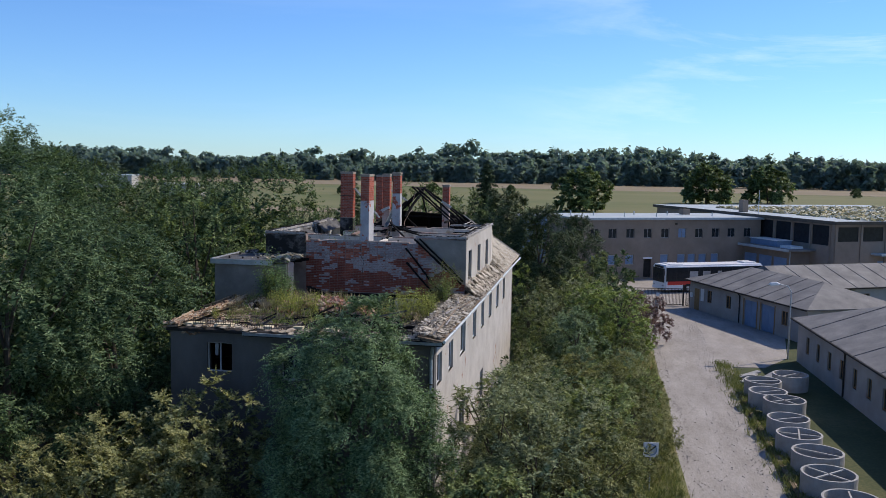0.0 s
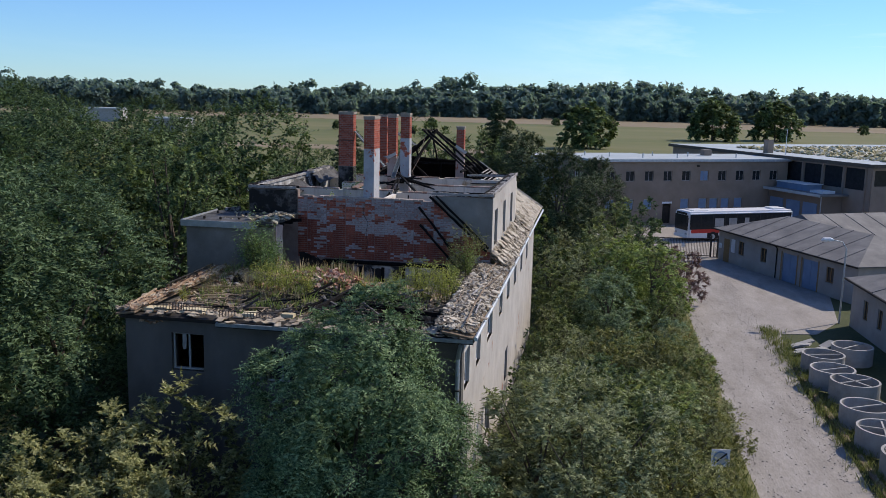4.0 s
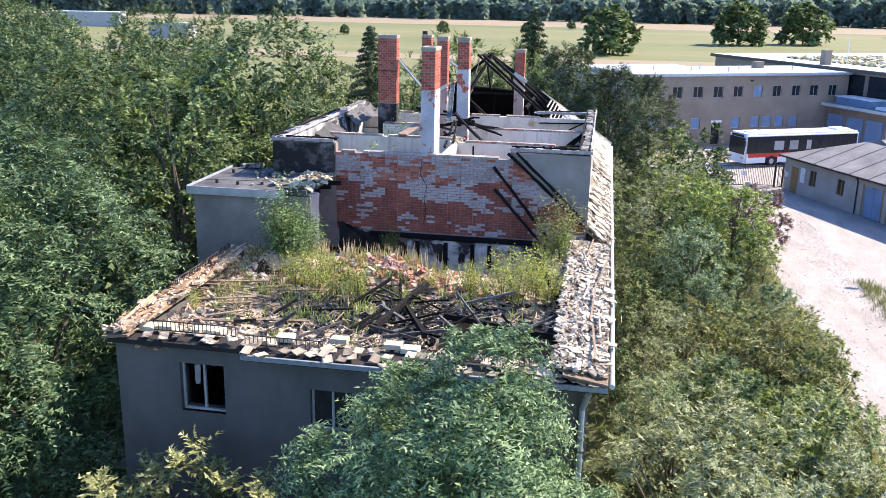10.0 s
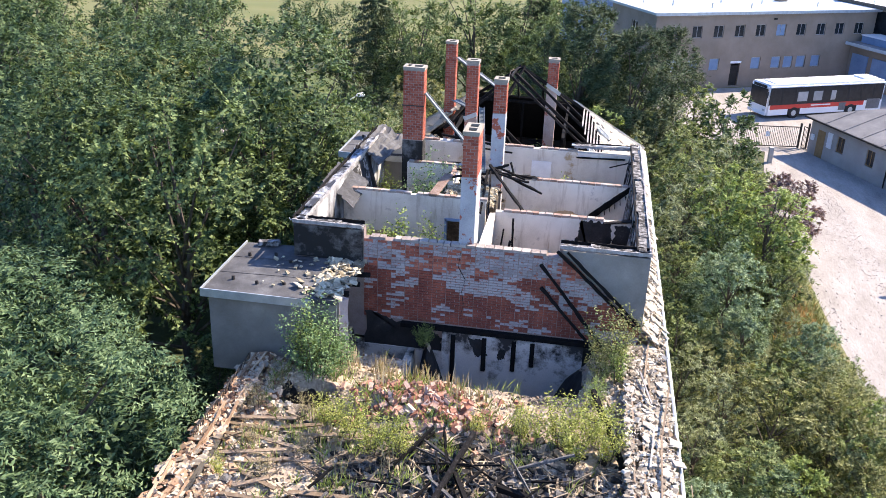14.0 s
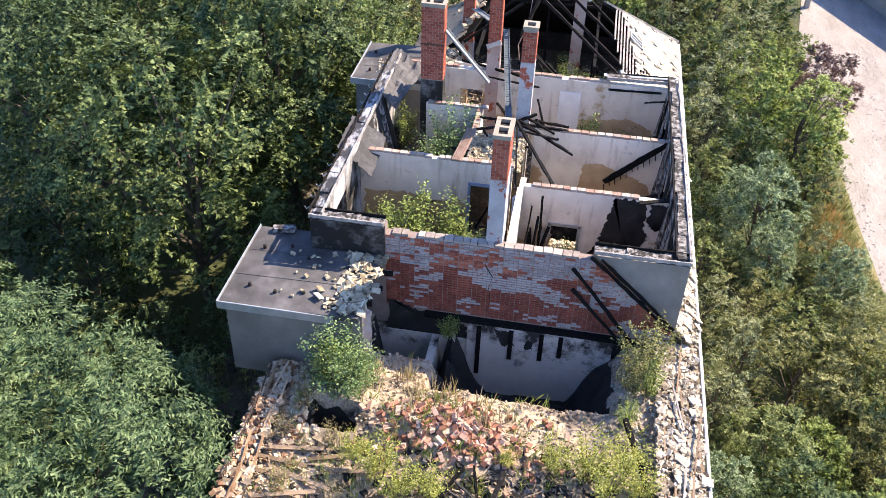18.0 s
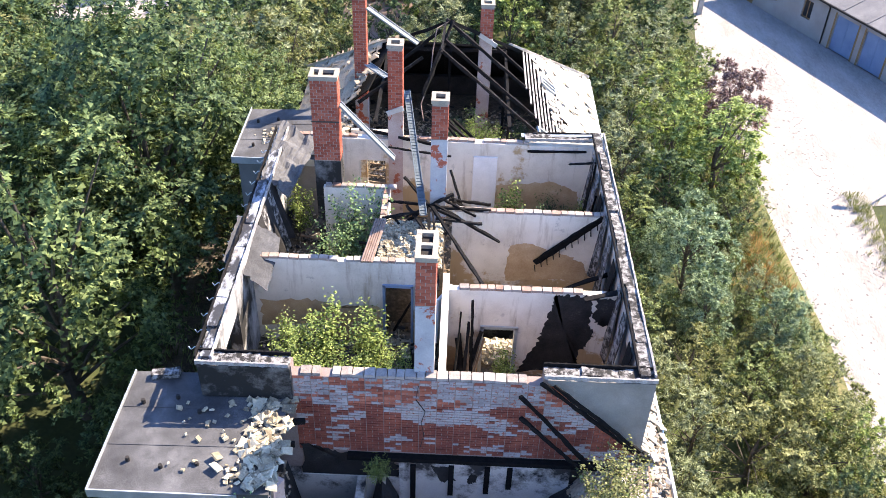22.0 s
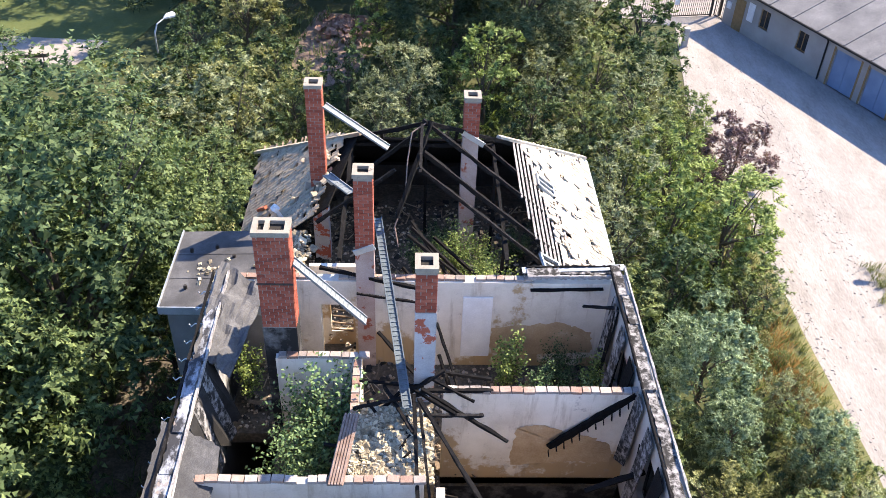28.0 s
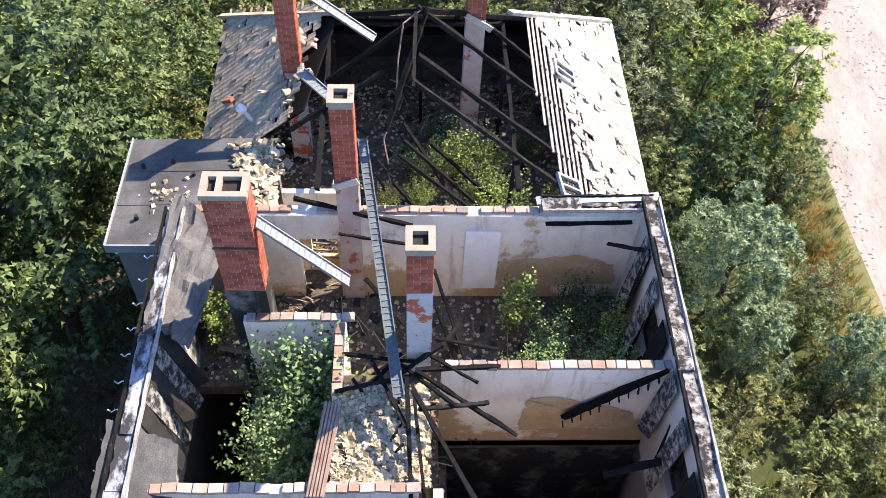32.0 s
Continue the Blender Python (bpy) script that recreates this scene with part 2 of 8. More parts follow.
# darker copy of the render: the grove's shade is put into its colour
M["render_shaded"] = mat("render_shaded", [(0.25, (0.05, 0.046, 0.042)), (0.5, (0.1, 0.094, 0.088)), (0.75, (0.165, 0.155, 0.145))], 0.7, 0.95, 0.5, 60, fine=0.35, stretch=(1, 1, 0.5))
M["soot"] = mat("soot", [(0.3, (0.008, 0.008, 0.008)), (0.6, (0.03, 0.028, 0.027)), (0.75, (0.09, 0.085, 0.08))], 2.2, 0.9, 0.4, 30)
M["char"] = mat("char", [(0.3, (0.005, 0.005, 0.005)), (0.62, (0.014, 0.013, 0.013)), (0.8, (0.06, 0.058, 0.057))], 9, 0.95, 0.9, 50, vary=0.2, spec=0.1)
M["brick"] = mat("brick", [(0.25, (0.12, 0.03, 0.018)), (0.5, (0.27, 0.07, 0.038)), (0.75, (0.4, 0.14, 0.08))], 2.5, 0.9, 0.35, 60, vary=0.3)
M["mortar"] = mat("mortar", [(0.3, (0.18, 0.15, 0.13)), (0.7, (0.36, 0.32, 0.28))], 3, 0.95, 0.3, 40)
M["felt"] = mat("felt", [(0.3, (0.025, 0.025, 0.026)), (0.5, (0.066, 0.066, 0.068)), (0.72, (0.16, 0.16, 0.162))], 1.1, 0.9, 0.3, 50)
M["tile"] = mat("tile", [(0.25, (0.23, 0.175, 0.12)), (0.5, (0.39, 0.315, 0.225)), (0.75, (0.5, 0.42, 0.315))], 1.5, 0.95, 0.3, 40, vary=0.25, spec=0.05)
M["rubble"] = mat("rubble", [(0.25, (0.13, 0.1, 0.075)), (0.5, (0.36, 0.285, 0.21)), (0.72, (0.56, 0.47, 0.36))], 1.3, 0.95, 0.8, 12, fine=0.5)
M["stone"] = mat("stone", [(0.2, (0.13, 0.105, 0.07)), (0.5, (0.38, 0.325, 0.225)), (0.8, (0.55, 0.49, 0.36))], 2, 0.95, 0.5, 30, vary=0.55, island=True)
M["zinc"] = mat("zinc", [(0.3, (0.3, 0.33, 0.35)), (0.7, (0.55, 0.58, 0.6))], 3, 0.5, 0.15, 60, metal=0.6)
M["concrete"] = mat("concrete", [(0.3, (0.25, 0.245, 0.23)), (0.7, (0.42, 0.41, 0.4))], 1.8, 0.9, 0.3, 40, vary=0.15)
M["block_wall"] = mat("block_wall", [(0.3, (0.19, 0.145, 0.11)), (0.6, (0.275, 0.215, 0.17)), (0.8, (0.34, 0.275, 0.225))], 0.4, 0.92, 0.15, 20, fine=0.2)
M["flat_roof"] = mat("flat_roof", [(0.3, (0.28, 0.33, 0.35)), (0.7, (0.44, 0.47, 0.48))], 0.3, 0.7, 0.1, 8)
M["old_roof"] = mat("old_roof", [(0.3, (0.09, 0.09, 0.095)), (0.55, (0.18, 0.175, 0.17)), (0.75, (0.28, 0.27, 0.26))], 0.7, 0.85, 0.3, 16)
M["glass"] = mat("glass", [(0.3, (0.01, 0.012, 0.014)), (0.7, (0.03, 0.035, 0.04))], 2, 0.18, 0, 5, spec=0.25)
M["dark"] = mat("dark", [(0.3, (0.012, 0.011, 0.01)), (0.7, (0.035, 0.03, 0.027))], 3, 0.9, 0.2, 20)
M["blue_door"] = mat("blue_door", [(0.3, (0.12, 0.19, 0.3)), (0.7, (0.22, 0.31, 0.44))], 1.2, 0.7, 0.1, 30)
M["white_paint"] = mat("white_paint", [(0.3, (0.6, 0.6, 0.6)), (0.7, (0.8, 0.8, 0.8))], 3, 0.5, 0.05, 30)
M["bus_white"] = mat("bus_white", [(0.3, (0.74, 0.74, 0.75)), (0.7, (0.82, 0.82, 0.82))], 1, 0.3, 0, 8, spec=0.5)
M["bus_red"] = mat("bus_red", [(0.3, (0.5, 0.03, 0.025)), (0.7, (0.6, 0.045, 0.035))], 1, 0.3, 0, 8, spec=0.5)
M["rubber"] = mat("rubber", [(0.3, (0.012, 0.012, 0.012)), (0.7, (0.03, 0.03, 0.03))], 6, 0.8, 0.1, 30)
M["iron"] = mat("iron", [(0.3, (0.03, 0.027, 0.025)), (0.7, (0.09, 0.075, 0.065))], 6, 0.7, 0.2, 40, metal=0.3)
M["bark"] = mat("bark", [(0.3, (0.05, 0.04, 0.03)), (0.7, (0.15, 0.125, 0.1))], 6, 0.95, 0.6, 30)
M["wood"] = mat("wood", [(0.3, (0.12, 0.085, 0.055)), (0.7, (0.3, 0.225, 0.16))], 3, 0.85, 0.4, 30, vary=0.3, stretch=(4, 4, 1))


def leaf_mat(name, a, b, c, lit=0.3):
    return mat(name, [(0.3, a), (0.5, b), (0.72, c)], 0.8, 0.55, 0, 9, vary=0.42, island=True, leafy=lit, spec=0.09)


M["leaf_dark"] = leaf_mat("leaf_dark", (0.021, 0.038, 0.018), (0.07, 0.113, 0.05), (0.165, 0.225, 0.1), 0.28)
M["leaf_blue"] = leaf_mat("leaf_blue", (0.021, 0.043, 0.02), (0.072, 0.122, 0.056), (0.18, 0.25, 0.125), 0.22)
M["leaf_mid"] = leaf_mat("leaf_mid", (0.035, 0.056, 0.023), (0.11, 0.16, 0.064), (0.24, 0.305, 0.125), 0.3)
M["leaf_hazel"] = leaf_mat("leaf_hazel", (0.055, 0.077, 0.03), (0.17, 0.215, 0.086), (0.33, 0.38, 0.17), 0.33)
M["leaf_light"] = leaf_mat("leaf_light", (0.07, 0.105, 0.03), (0.2, 0.27, 0.08), (0.38, 0.45, 0.16))
M["leaf_olive"] = leaf_mat("leaf_olive", (0.065, 0.075, 0.03), (0.18, 0.195, 0.08), (0.34, 0.345, 0.155))
M["leaf_yellow"] = leaf_mat("leaf_yellow", (0.11, 0.125, 0.05), (0.26, 0.275, 0.12), (0.43, 0.43, 0.23), 0.35)
M["leaf_pine"] = leaf_mat("leaf_pine", (0.026, 0.042, 0.02), (0.06, 0.085, 0.04), (0.12, 0.155, 0.075), 0.12)
M["leaf_plum"] = leaf_mat("leaf_plum", (0.079, 0.051, 0.051), (0.191, 0.123, 0.123), (0.319, 0.217, 0.217))
M["leaf_willow"] = leaf_mat("leaf_willow", (0.07, 0.085, 0.045), (0.2, 0.23, 0.12), (0.38, 0.42, 0.24))
M["leaf_buckthorn"] = leaf_mat("leaf_buckthorn", (0.055, 0.09, 0.05), (0.175, 0.25, 0.14), (0.35, 0.44, 0.265), 0.28)
M["leaf_ash"] = leaf_mat("leaf_ash", (0.032, 0.062, 0.029), (0.11, 0.18, 0.085), (0.26, 0.355, 0.18), 0.22)
# pale blue-green: distance haze on the far woods is put into the leaf colour
M["leaf_hazy"] = leaf_mat("leaf_hazy", (0.115, 0.17, 0.16), (0.14, 0.205, 0.185), (0.17, 0.24, 0.215), 0.5)
M["leaf_gold"] = leaf_mat("leaf_gold", (0.13, 0.15, 0.035), (0.31, 0.34, 0.09), (0.5, 0.52, 0.19), 0.4)
M["leaf_dry"] = leaf_mat("leaf_dry", (0.1, 0.095, 0.045), (0.24, 0.21, 0.11), (0.42, 0.37, 0.22), 0.3)
M["leaf_room"] = leaf_mat("leaf_room", (0.055, 0.095, 0.04), (0.15, 0.235, 0.1), (0.3, 0.42, 0.19))
M["lawn"] = mat("lawn", [(0.3, (0.05, 0.075, 0.02)), (0.7, (0.1, 0.12, 0.04))], 0.3, 0.95, 0.3, 8)
M["brick_heap_m"] = mat("brick_heap_m", [(0.3, (0.2, 0.1, 0.07)), (0.7, (0.4, 0.26, 0.2))], 2, 0.95, 0.3, 20, vary=0.4, island=True)
M["straw"] = leaf_mat("straw", (0.24, 0.19, 0.11), (0.4, 0.33, 0.21), (0.55, 0.47, 0.33), 0.2)

# ---------------------------------------------------------------- plants

def leaf_cloud(rng, centres, radii, per, size, narrow=0.45, droop=0.2, shell=0.6):
    """Leaves as pointed blades strewn through balls; returns vertices and faces."""
    cs = np.repeat(centres, per, 0)
    rs = np.repeat(radii, per, 0)
    k = len(cs)
    d = rng.normal(size=(k, 3))
    d /= np.linalg.norm(d, axis=1)[:, None]
    d[:, 2] = np.where(d[:, 2] < -0.2, -d[:, 2] * 0.7, d[:, 2])
    p = cs + d * rs[:, None] * (shell + (1 - shell) * rng.random((k, 1)))
    n = d * 0.8 + rng.normal(scale=0.6, size=(k, 3)) + [0.15, 0, 0.55]
    n /= np.linalg.norm(n, axis=1)[:, None]
    a = np.cross(n, rng.normal(size=(k, 3)))
    a /= np.linalg.norm(a, axis=1)[:, None]
    a[:, 2] -= droop
    return blades(rng, p, a, n, size, narrow)


def blades(rng, p, a, n, size, narrow, kite=False):
    """Leaf blades from base points, axes and normals: kites of four corners, or triangles."""
    k = len(p)
    a = a / np.linalg.norm(a, axis=1)[:, None]
    b = np.cross(n, a)
    b /= np.linalg.norm(b, axis=1)[:, None] + 1e-6
    s = size * (0.78 + 0.44 * rng.random((k, 1)))
    if kite:
        mid, fold = p + a * s * 0.42, n * s * 0.07
        v = np.stack([p, mid + b * s * narrow * 0.5 + fold, p + a * s, mid - b * s * narrow * 0.5 + fold], 1)
    else:
        v = np.stack([p + b * s * narrow * 0.55, p - b * s * narrow * 0.55 + n * s * 0.08, p + a * s], 1)
    w = v.shape[1]
    return v.reshape(-1, 3), np.arange(w * k).reshape(k, w)


def sprays(rng, centres, radii, out, per, size, narrow=0.45, droop=0.2, kite=False, leaves=12):
    """Leafy twigs that reach out from each clump, with leaves in two ranks along them."""
    nt = max(3, round(per / leaves))
    c, r, o = (np.repeat(q, nt, 0) for q in (centres, radii, out))
    k = len(c)
    d = rng.normal(size=(k, 3)) * 0.7 + o * 0.75 + [0, 0, 0.2]
    d /= np.linalg.norm(d, axis=1)[:, None]
    s = np.cross(d, [0, 0, 1] + rng.normal(scale=0.25, size=(k, 3)))
    s /= np.linalg.norm(s, axis=1)[:, None] + 1e-6
    n = np.cross(s, d)
    n *= np.where(n[:, 2:] < 0, -1, 1)
    length = r[:, None] * rng.uniform(0.75, 1.35, (k, 1))
    t = (np.arange(leaves)[None, :, None] + rng.random((k, leaves, 1))) / leaves
    t = 0.12 + 0.88 * t
    p = c[:, None] + d[:, None] * length[:, None] * t - np.array([0, 0, 1.0]) * (droop * length[:, None] * t * t)
    sign = np.where(np.arange(leaves) % 2, 1.0, -1.0)[None, :, None]
    a = d[:, None] * rng.uniform(0.3, 0.8, (k, leaves, 1)) + s[:, None] * sign + rng.normal(scale=0.25, size=(k, leaves, 3))
    a[:, :, 2] -= droop * 0.6
    nn = n[:, None] * 0.5 + o[:, None] * 0.95 + rng.normal(scale=0.3, size=(k, leaves, 3))
    return blades(rng, p.reshape(-1, 3), a.reshape(-1, 3), nn.reshape(-1, 3), size, narrow, kite)


def mesh_np(name, v, f, material):
    me = bpy.data.meshes.new(name)
    me.vertices.add(len(v))
    me.vertices.foreach_set("co", np.asarray(v, np.float32).ravel())
    k, w = f.shape
    me.loops.add(k * w)
    me.loops.foreach_set("vertex_index", f.astype(np.int32).ravel())
    me.polygons.add(k)
    me.polygons.foreach_set("loop_start", np.arange(0, k * w, w, dtype=np.int32))
    me.update(calc_edges=True)
    me.materials.append(material)
    return me


def crown_points(rng, kind, clumps):
    """Clump centres and sizes of a crown about 1 m wide each way between z 0 and 1: lobes of different size, each carrying clumps on its outer side."""
    lobes = 16 + kind * 3
    pts, rad, way = [], [], []
    ga = math.pi * (3 - math.sqrt(5))
    for i in range(lobes):
        z = 1 - 1.75 * (i + 0.5) / lobes
        a = ga * i + rng.uniform(-0.35, 0.35)
        w = math.sqrt(max(0.0, 1 - z * z))
        zz = 0.46 + 0.41 * z
        taper = (1.0, 1.2 - 0.5 * zz, 0.75 + 0.45 * zz)[kind % 3]
        reach = rng.uniform(0.23, 0.36) * taper
        c = np.array([math.cos(a) * w * reach, math.sin(a) * w * reach, zz * rng.uniform(0.92, 1.05)])
        lr = rng.uniform(0.12, 0.21)
        n = max(3, int(clumps / lobes * rng.uniform(0.7, 1.3)))
        for _ in range(n):
            d = rng.normal(size=3) + np.array([math.cos(a) * w, math.sin(a) * w, 0.35 + 0.5 * z]) * 0.9
            d /= np.linalg.norm(d)
            pts.append(c + d * lr * np.array([1, 1, 0.8]) * rng.uniform(0.75, 1.05))
            rad.append(lr * rng.uniform(0.28, 0.46))
            way.append(d)
    pts = np.array(pts)
    pts[:, 2] = np.clip(pts[:, 2], 0.03, 1.1)
    return pts, np.array(rad), np.array(way)


def make_tree(name, label, leaf, height, width, clumps, per, size, seed, kind=0, narrow=0.45, category="tree", base=0.06, droop=0.2, twigs=0, ball=1.0, kite=False):
    """A broad-leaved tree or shrub: trunk, limbs and a crown of leaves in clumps."""
    rng = np.random.default_rng(seed)
    root = thing(name, (0, 0, -200), label, category)
    c, r, way = crown_points(rng, kind, clumps)
    c = c * [width, width, height]
    c[:, 2] = base * height + c[:, 2] * (1 - base)
    r = r * (width + height) / 2 * ball
    axis = np.stack([c[:, 0] * 0, c[:, 1] * 0, 0.3 * height + 0.35 * c[:, 2]], 1)
    out = c - axis
    out = out / (np.linalg.norm(out, axis=1)[:, None] + 1e-6) * 0.5 + way * 0.8
    out /= np.linalg.norm(out, axis=1)[:, None] + 1e-6
    v, f = sprays(rng, c, r * 1.15, out, per * 1.5, size, narrow, droop, kite)
    # sparse larger leaves fill the shaded inside
    deep = np.repeat(axis, 6, 0) + np.repeat(c - axis, 6, 0) * rng.uniform(0.3, 0.72, (len(c) * 6, 1))
    vi, fi = leaf_cloud(rng, deep, np.repeat(r, 6) * 0.6, 1, float(np.mean(r)) * 0.38, 0.6, 0.2, 0.1)
    if kite:
        vi = vi.reshape(-1, 3, 3)
        vi = np.stack([vi[:, 0], (vi[:, 0] + vi[:, 1]) / 2, vi[:, 1], vi[:, 2]], 1).reshape(-1, 3)
        fi = np.arange(len(vi)).reshape(-1, 4)
    v, f = np.concatenate([v, vi]), np.concatenate([f, fi + len(v)])
    ob = new("crown", mesh_np("crown", v, f, M[leaf]))
    ob.parent = root
    bm = bmesh.new()
    top = height * 0.62
    tr = 0.018 * height + 0.02
    tube(bm, [(0, 0, -0.2), (0.02 * width, 0.01 * width, 0.3 * top), (-0.03 * width, 0.03 * width, 0.65 * top), (0, 0, top)], [tr, tr * 0.8, tr * 0.5, tr * 0.15], 7)
    if twigs:
        part("trunk", bm, M["bark"], root)
    for i in rng.choice(len(c), min(twigs or 14, len(c)), replace=False):
        if twigs:
            bm = bmesh.new()
        z = max(0.12 * top, c[i][2] * rng.uniform(0.35, 0.6))
        mid = (c[i][0] * 0.45, c[i][1] * 0.45, (z + c[i][2]) / 2)
        tube(bm, [(0, 0, z), mid, tuple(c[i])], [tr * 0.35, tr * 0.22, tr * 0.06], 5)
        if twigs:
            part("branch", bm, M["bark"], root)
    if not twigs:
        part("trunk", bm, M["bark"], root)
    return root


def make_bush(name, label, leaf, height, width, shoots, per, size, seed, category="bush"):
    """A bush of upright, arching shoots set with small leaves."""
    rng = np.random.default_rng(seed)
    root = thing(name, (0, 0, -200), label, category)
    cs = []
    for i in range(shoots):
        a = rng.uniform(0, math.tau)
        out = width / 2 * math.sqrt(rng.random()) * 0.95
        h = height * rng.uniform(0.55, 1.0) * (1.08 - 0.45 * out / (width / 2))
        base = np.array([math.cos(a) * out * 0.25, math.sin(a) * out * 0.25, -0.05])
        bend = rng.normal(scale=0.06 * width, size=2)
        path = []
        for k in range(9):
            t = k / 8
            path.append(base + np.array([math.cos(a) * out * 0.75 * t ** 1.3 + bend[0] * t * t, math.sin(a) * out * 0.75 * t ** 1.3 + bend[1] * t * t, h * t ** 0.85]))
        if i < 8:
            bm = bmesh.new()
            tube(bm, [tuple(p) for p in path[::2]], [0.014, 0.012, 0.009, 0.006, 0.003], 5)
            part("branch", bm, M["bark"], root)
        for _ in range(per):
            t = 0.15 + 0.85 * rng.random() ** 0.8
            k = min(7, int(t * 8))
            cs.append(path[k] + (path[k + 1] - path[k]) * (t * 8 - k) + rng.normal(scale=size * 1.1, size=3))
    cs = np.array(cs)
    a = rng.normal(size=(len(cs), 3)) * [1, 1, 0.5] + np.stack([cs[:, 0], cs[:, 1], cs[:, 0] * 0], 1) * 0.5
    v, f = blades(rng, cs, a, rng.normal(scale=0.45, size=(len(cs), 3)) + [0, 0, 1], size * 1.25, 0.62, True)
    ob = new("crown", mesh_np("crown", v, f, M[leaf]))
    ob.parent = root
    return root


def make_conifer(name, label, height, width, seed, category="spruce tree"):
    rng = np.random.default_rng(seed)
    root = thing(name, (0, 0, -200), label, category)
    cs, rs = [], []
    for i in range(26):
        z = height * (0.1 + 0.88 * i / 25)
        reach = width / 2 * (1 - i / 26) ** 0.85 * rng.uniform(0.8, 1.15)
        for a in rng.uniform(0, math.tau, 9):
            for q in (0.2, 0.5, 0.8, 1.0):
                cs.append((math.cos(a) * reach * q, math.sin(a) * reach * q, z - reach * q * 0.22))
                rs.append(0.16 + 0.09 * reach + 0.14 * (1 - q))
    v, f = leaf_cloud(rng, np.array(cs), np.array(rs), 26, 0.24, 0.35, 0.4, 0.2)
    ob = new("crown", mesh_np("crown", v, f, M["leaf_pine"]))
    ob.parent = root
    bm = bmesh.new()
    tube(bm, [(0, 0, -0.2), (0, 0, height * 0.5), (0, 0, height * 0.98)], [0.02 * height, 0.012 * height, 0.01], 7)
    part("trunk", bm, M["bark"], root)
    return root


PLANT = random.Random(11)


def plant(src, x, y, s=1.0, turn=None, z=0.0, sx=1.0, group="", label=""):
    m = pose(x, y, z, 0, 0, PLANT.uniform(0, 360) if turn is None else turn) @ Matrix.Diagonal((s * sx, s * sx, s, 1))
    ob = copy_thing(src, m)
    return tagged(ob, label, "", group)

# ---------------------------------------------------------------- shared small builders
BRICKS = {}


def brick_mesh(l, w, h, material):
    key = (round(l, 3), round(w, 3), round(h, 3), material.name)
    if key not in BRICKS:
        c = 0.006
        bm = bmesh.new()
        v = box(bm, -l / 2, l / 2, -w / 2, w / 2, -h / 2, h / 2)
        for q in v[4:]:
            q.co.x *= 1 - c / l * 2
            q.co.y *= 1 - c / w * 2
        me = bpy.data.meshes.new("brick")
        bm.to_mesh(me)
        bm.free()
        me.materials.append(material)
        BRICKS[key] = me
    return BRICKS[key]


def piece(name, me, m, parent):
    ob = new(name, me)
    ob.parent = parent
    ob.matrix_basis = m
    return ob


def split_run(a, b, unit, shift):
    """Cuts a run into bricks of about one unit, half-lapped when shifted."""
    n = max(1, round((b - a) / unit))
    u = (b - a) / n
    cuts = [a] + [a + u * (i + (0.5 if shift else 0)) for i in range(0 if shift else 1, n)] + [b]
    return list(zip(cuts, cuts[1:]))


def brick_stack(parent, x0, x1, y0, y1, z0, z1, material, rng, pitch=0.083, unit=0.2):
    """Brick faces on the front and both sides of a shaft."""
    k = int((z1 - z0) / pitch)
    for i in range(k):
        z = z0 + (i + 0.5) * pitch
        for a, b in split_run(x0, x1, unit, i % 2):
            piece("brick", brick_mesh(b - a - 0.012, 0.05, pitch - 0.012, material), pose((a + b) / 2, y0 + 0.025 + rng.uniform(-0.004, 0.004), z), parent)
        for s, x in ((-1, x0), (1, x1)):
            for a, b in split_run(y0 + 0.05, y1, unit, (i + 1) % 2):
                piece("brick", brick_mesh(b - a - 0.012, 0.05, pitch - 0.012, material), pose(x - s * 0.025, (a + b) / 2, z, 0, 0, 90), parent)


def pane_window(parent, x0, x1, y, z0, z1, panes=2, frame_m=None, pane_m=None, depth=0.06, broken=False):
    """A window unit in a wall that faces -y of its parent: frame, sill and panes."""
    frame_m, pane_m = frame_m or M["white_paint"], pane_m or M["glass"]
    w = new("window")
    w.parent = parent
    t = 0.05
    bm = bmesh.new()
    box(bm, x0, x1, y, y + depth, z1 - t, z1)
    box(bm, x0, x1, y, y + depth, z0, z0 + t)
    box(bm, x0, x0 + t, y, y + depth, z0 + t, z1 - t)
    box(bm, x1 - t, x1, y, y + depth, z0 + t, z1 - t)
    for i in range(1, panes):
        x = x0 + (x1 - x0) * i / panes
        box(bm, x - t / 2, x + t / 2, y, y + depth, z0 + t, z1 - t)
    part("frame", bm, frame_m, w)
    if not broken:
        for i in range(panes):
            a, b = x0 + (x1 - x0) * i / panes + t / 2, x0 + (x1 - x0) * (i + 1) / panes - t / 2
            part("pane", boxed(a, b, y + depth * 0.4, y + depth * 0.6, z0 + t, z1 - t), pane_m, w)
    part("sill", boxed(x0 - 0.05, x1 + 0.05, y - 0.08, y, z0 - 0.05, z0), M["concrete"], w)
    return w


def world_mat(name, stops, **kw):
    """As mat(), but laid out over the whole place, so that single pieces share one pattern."""
    m = mat(name, stops, **kw)
    n, l = m.node_tree.nodes, m.node_tree.links
    geo = n.new("ShaderNodeNewGeometry")
    mp = next(q for q in n if q.type == "MAPPING")
    l.new(geo.outputs["Position"], mp.inputs["Vector"])
    return m


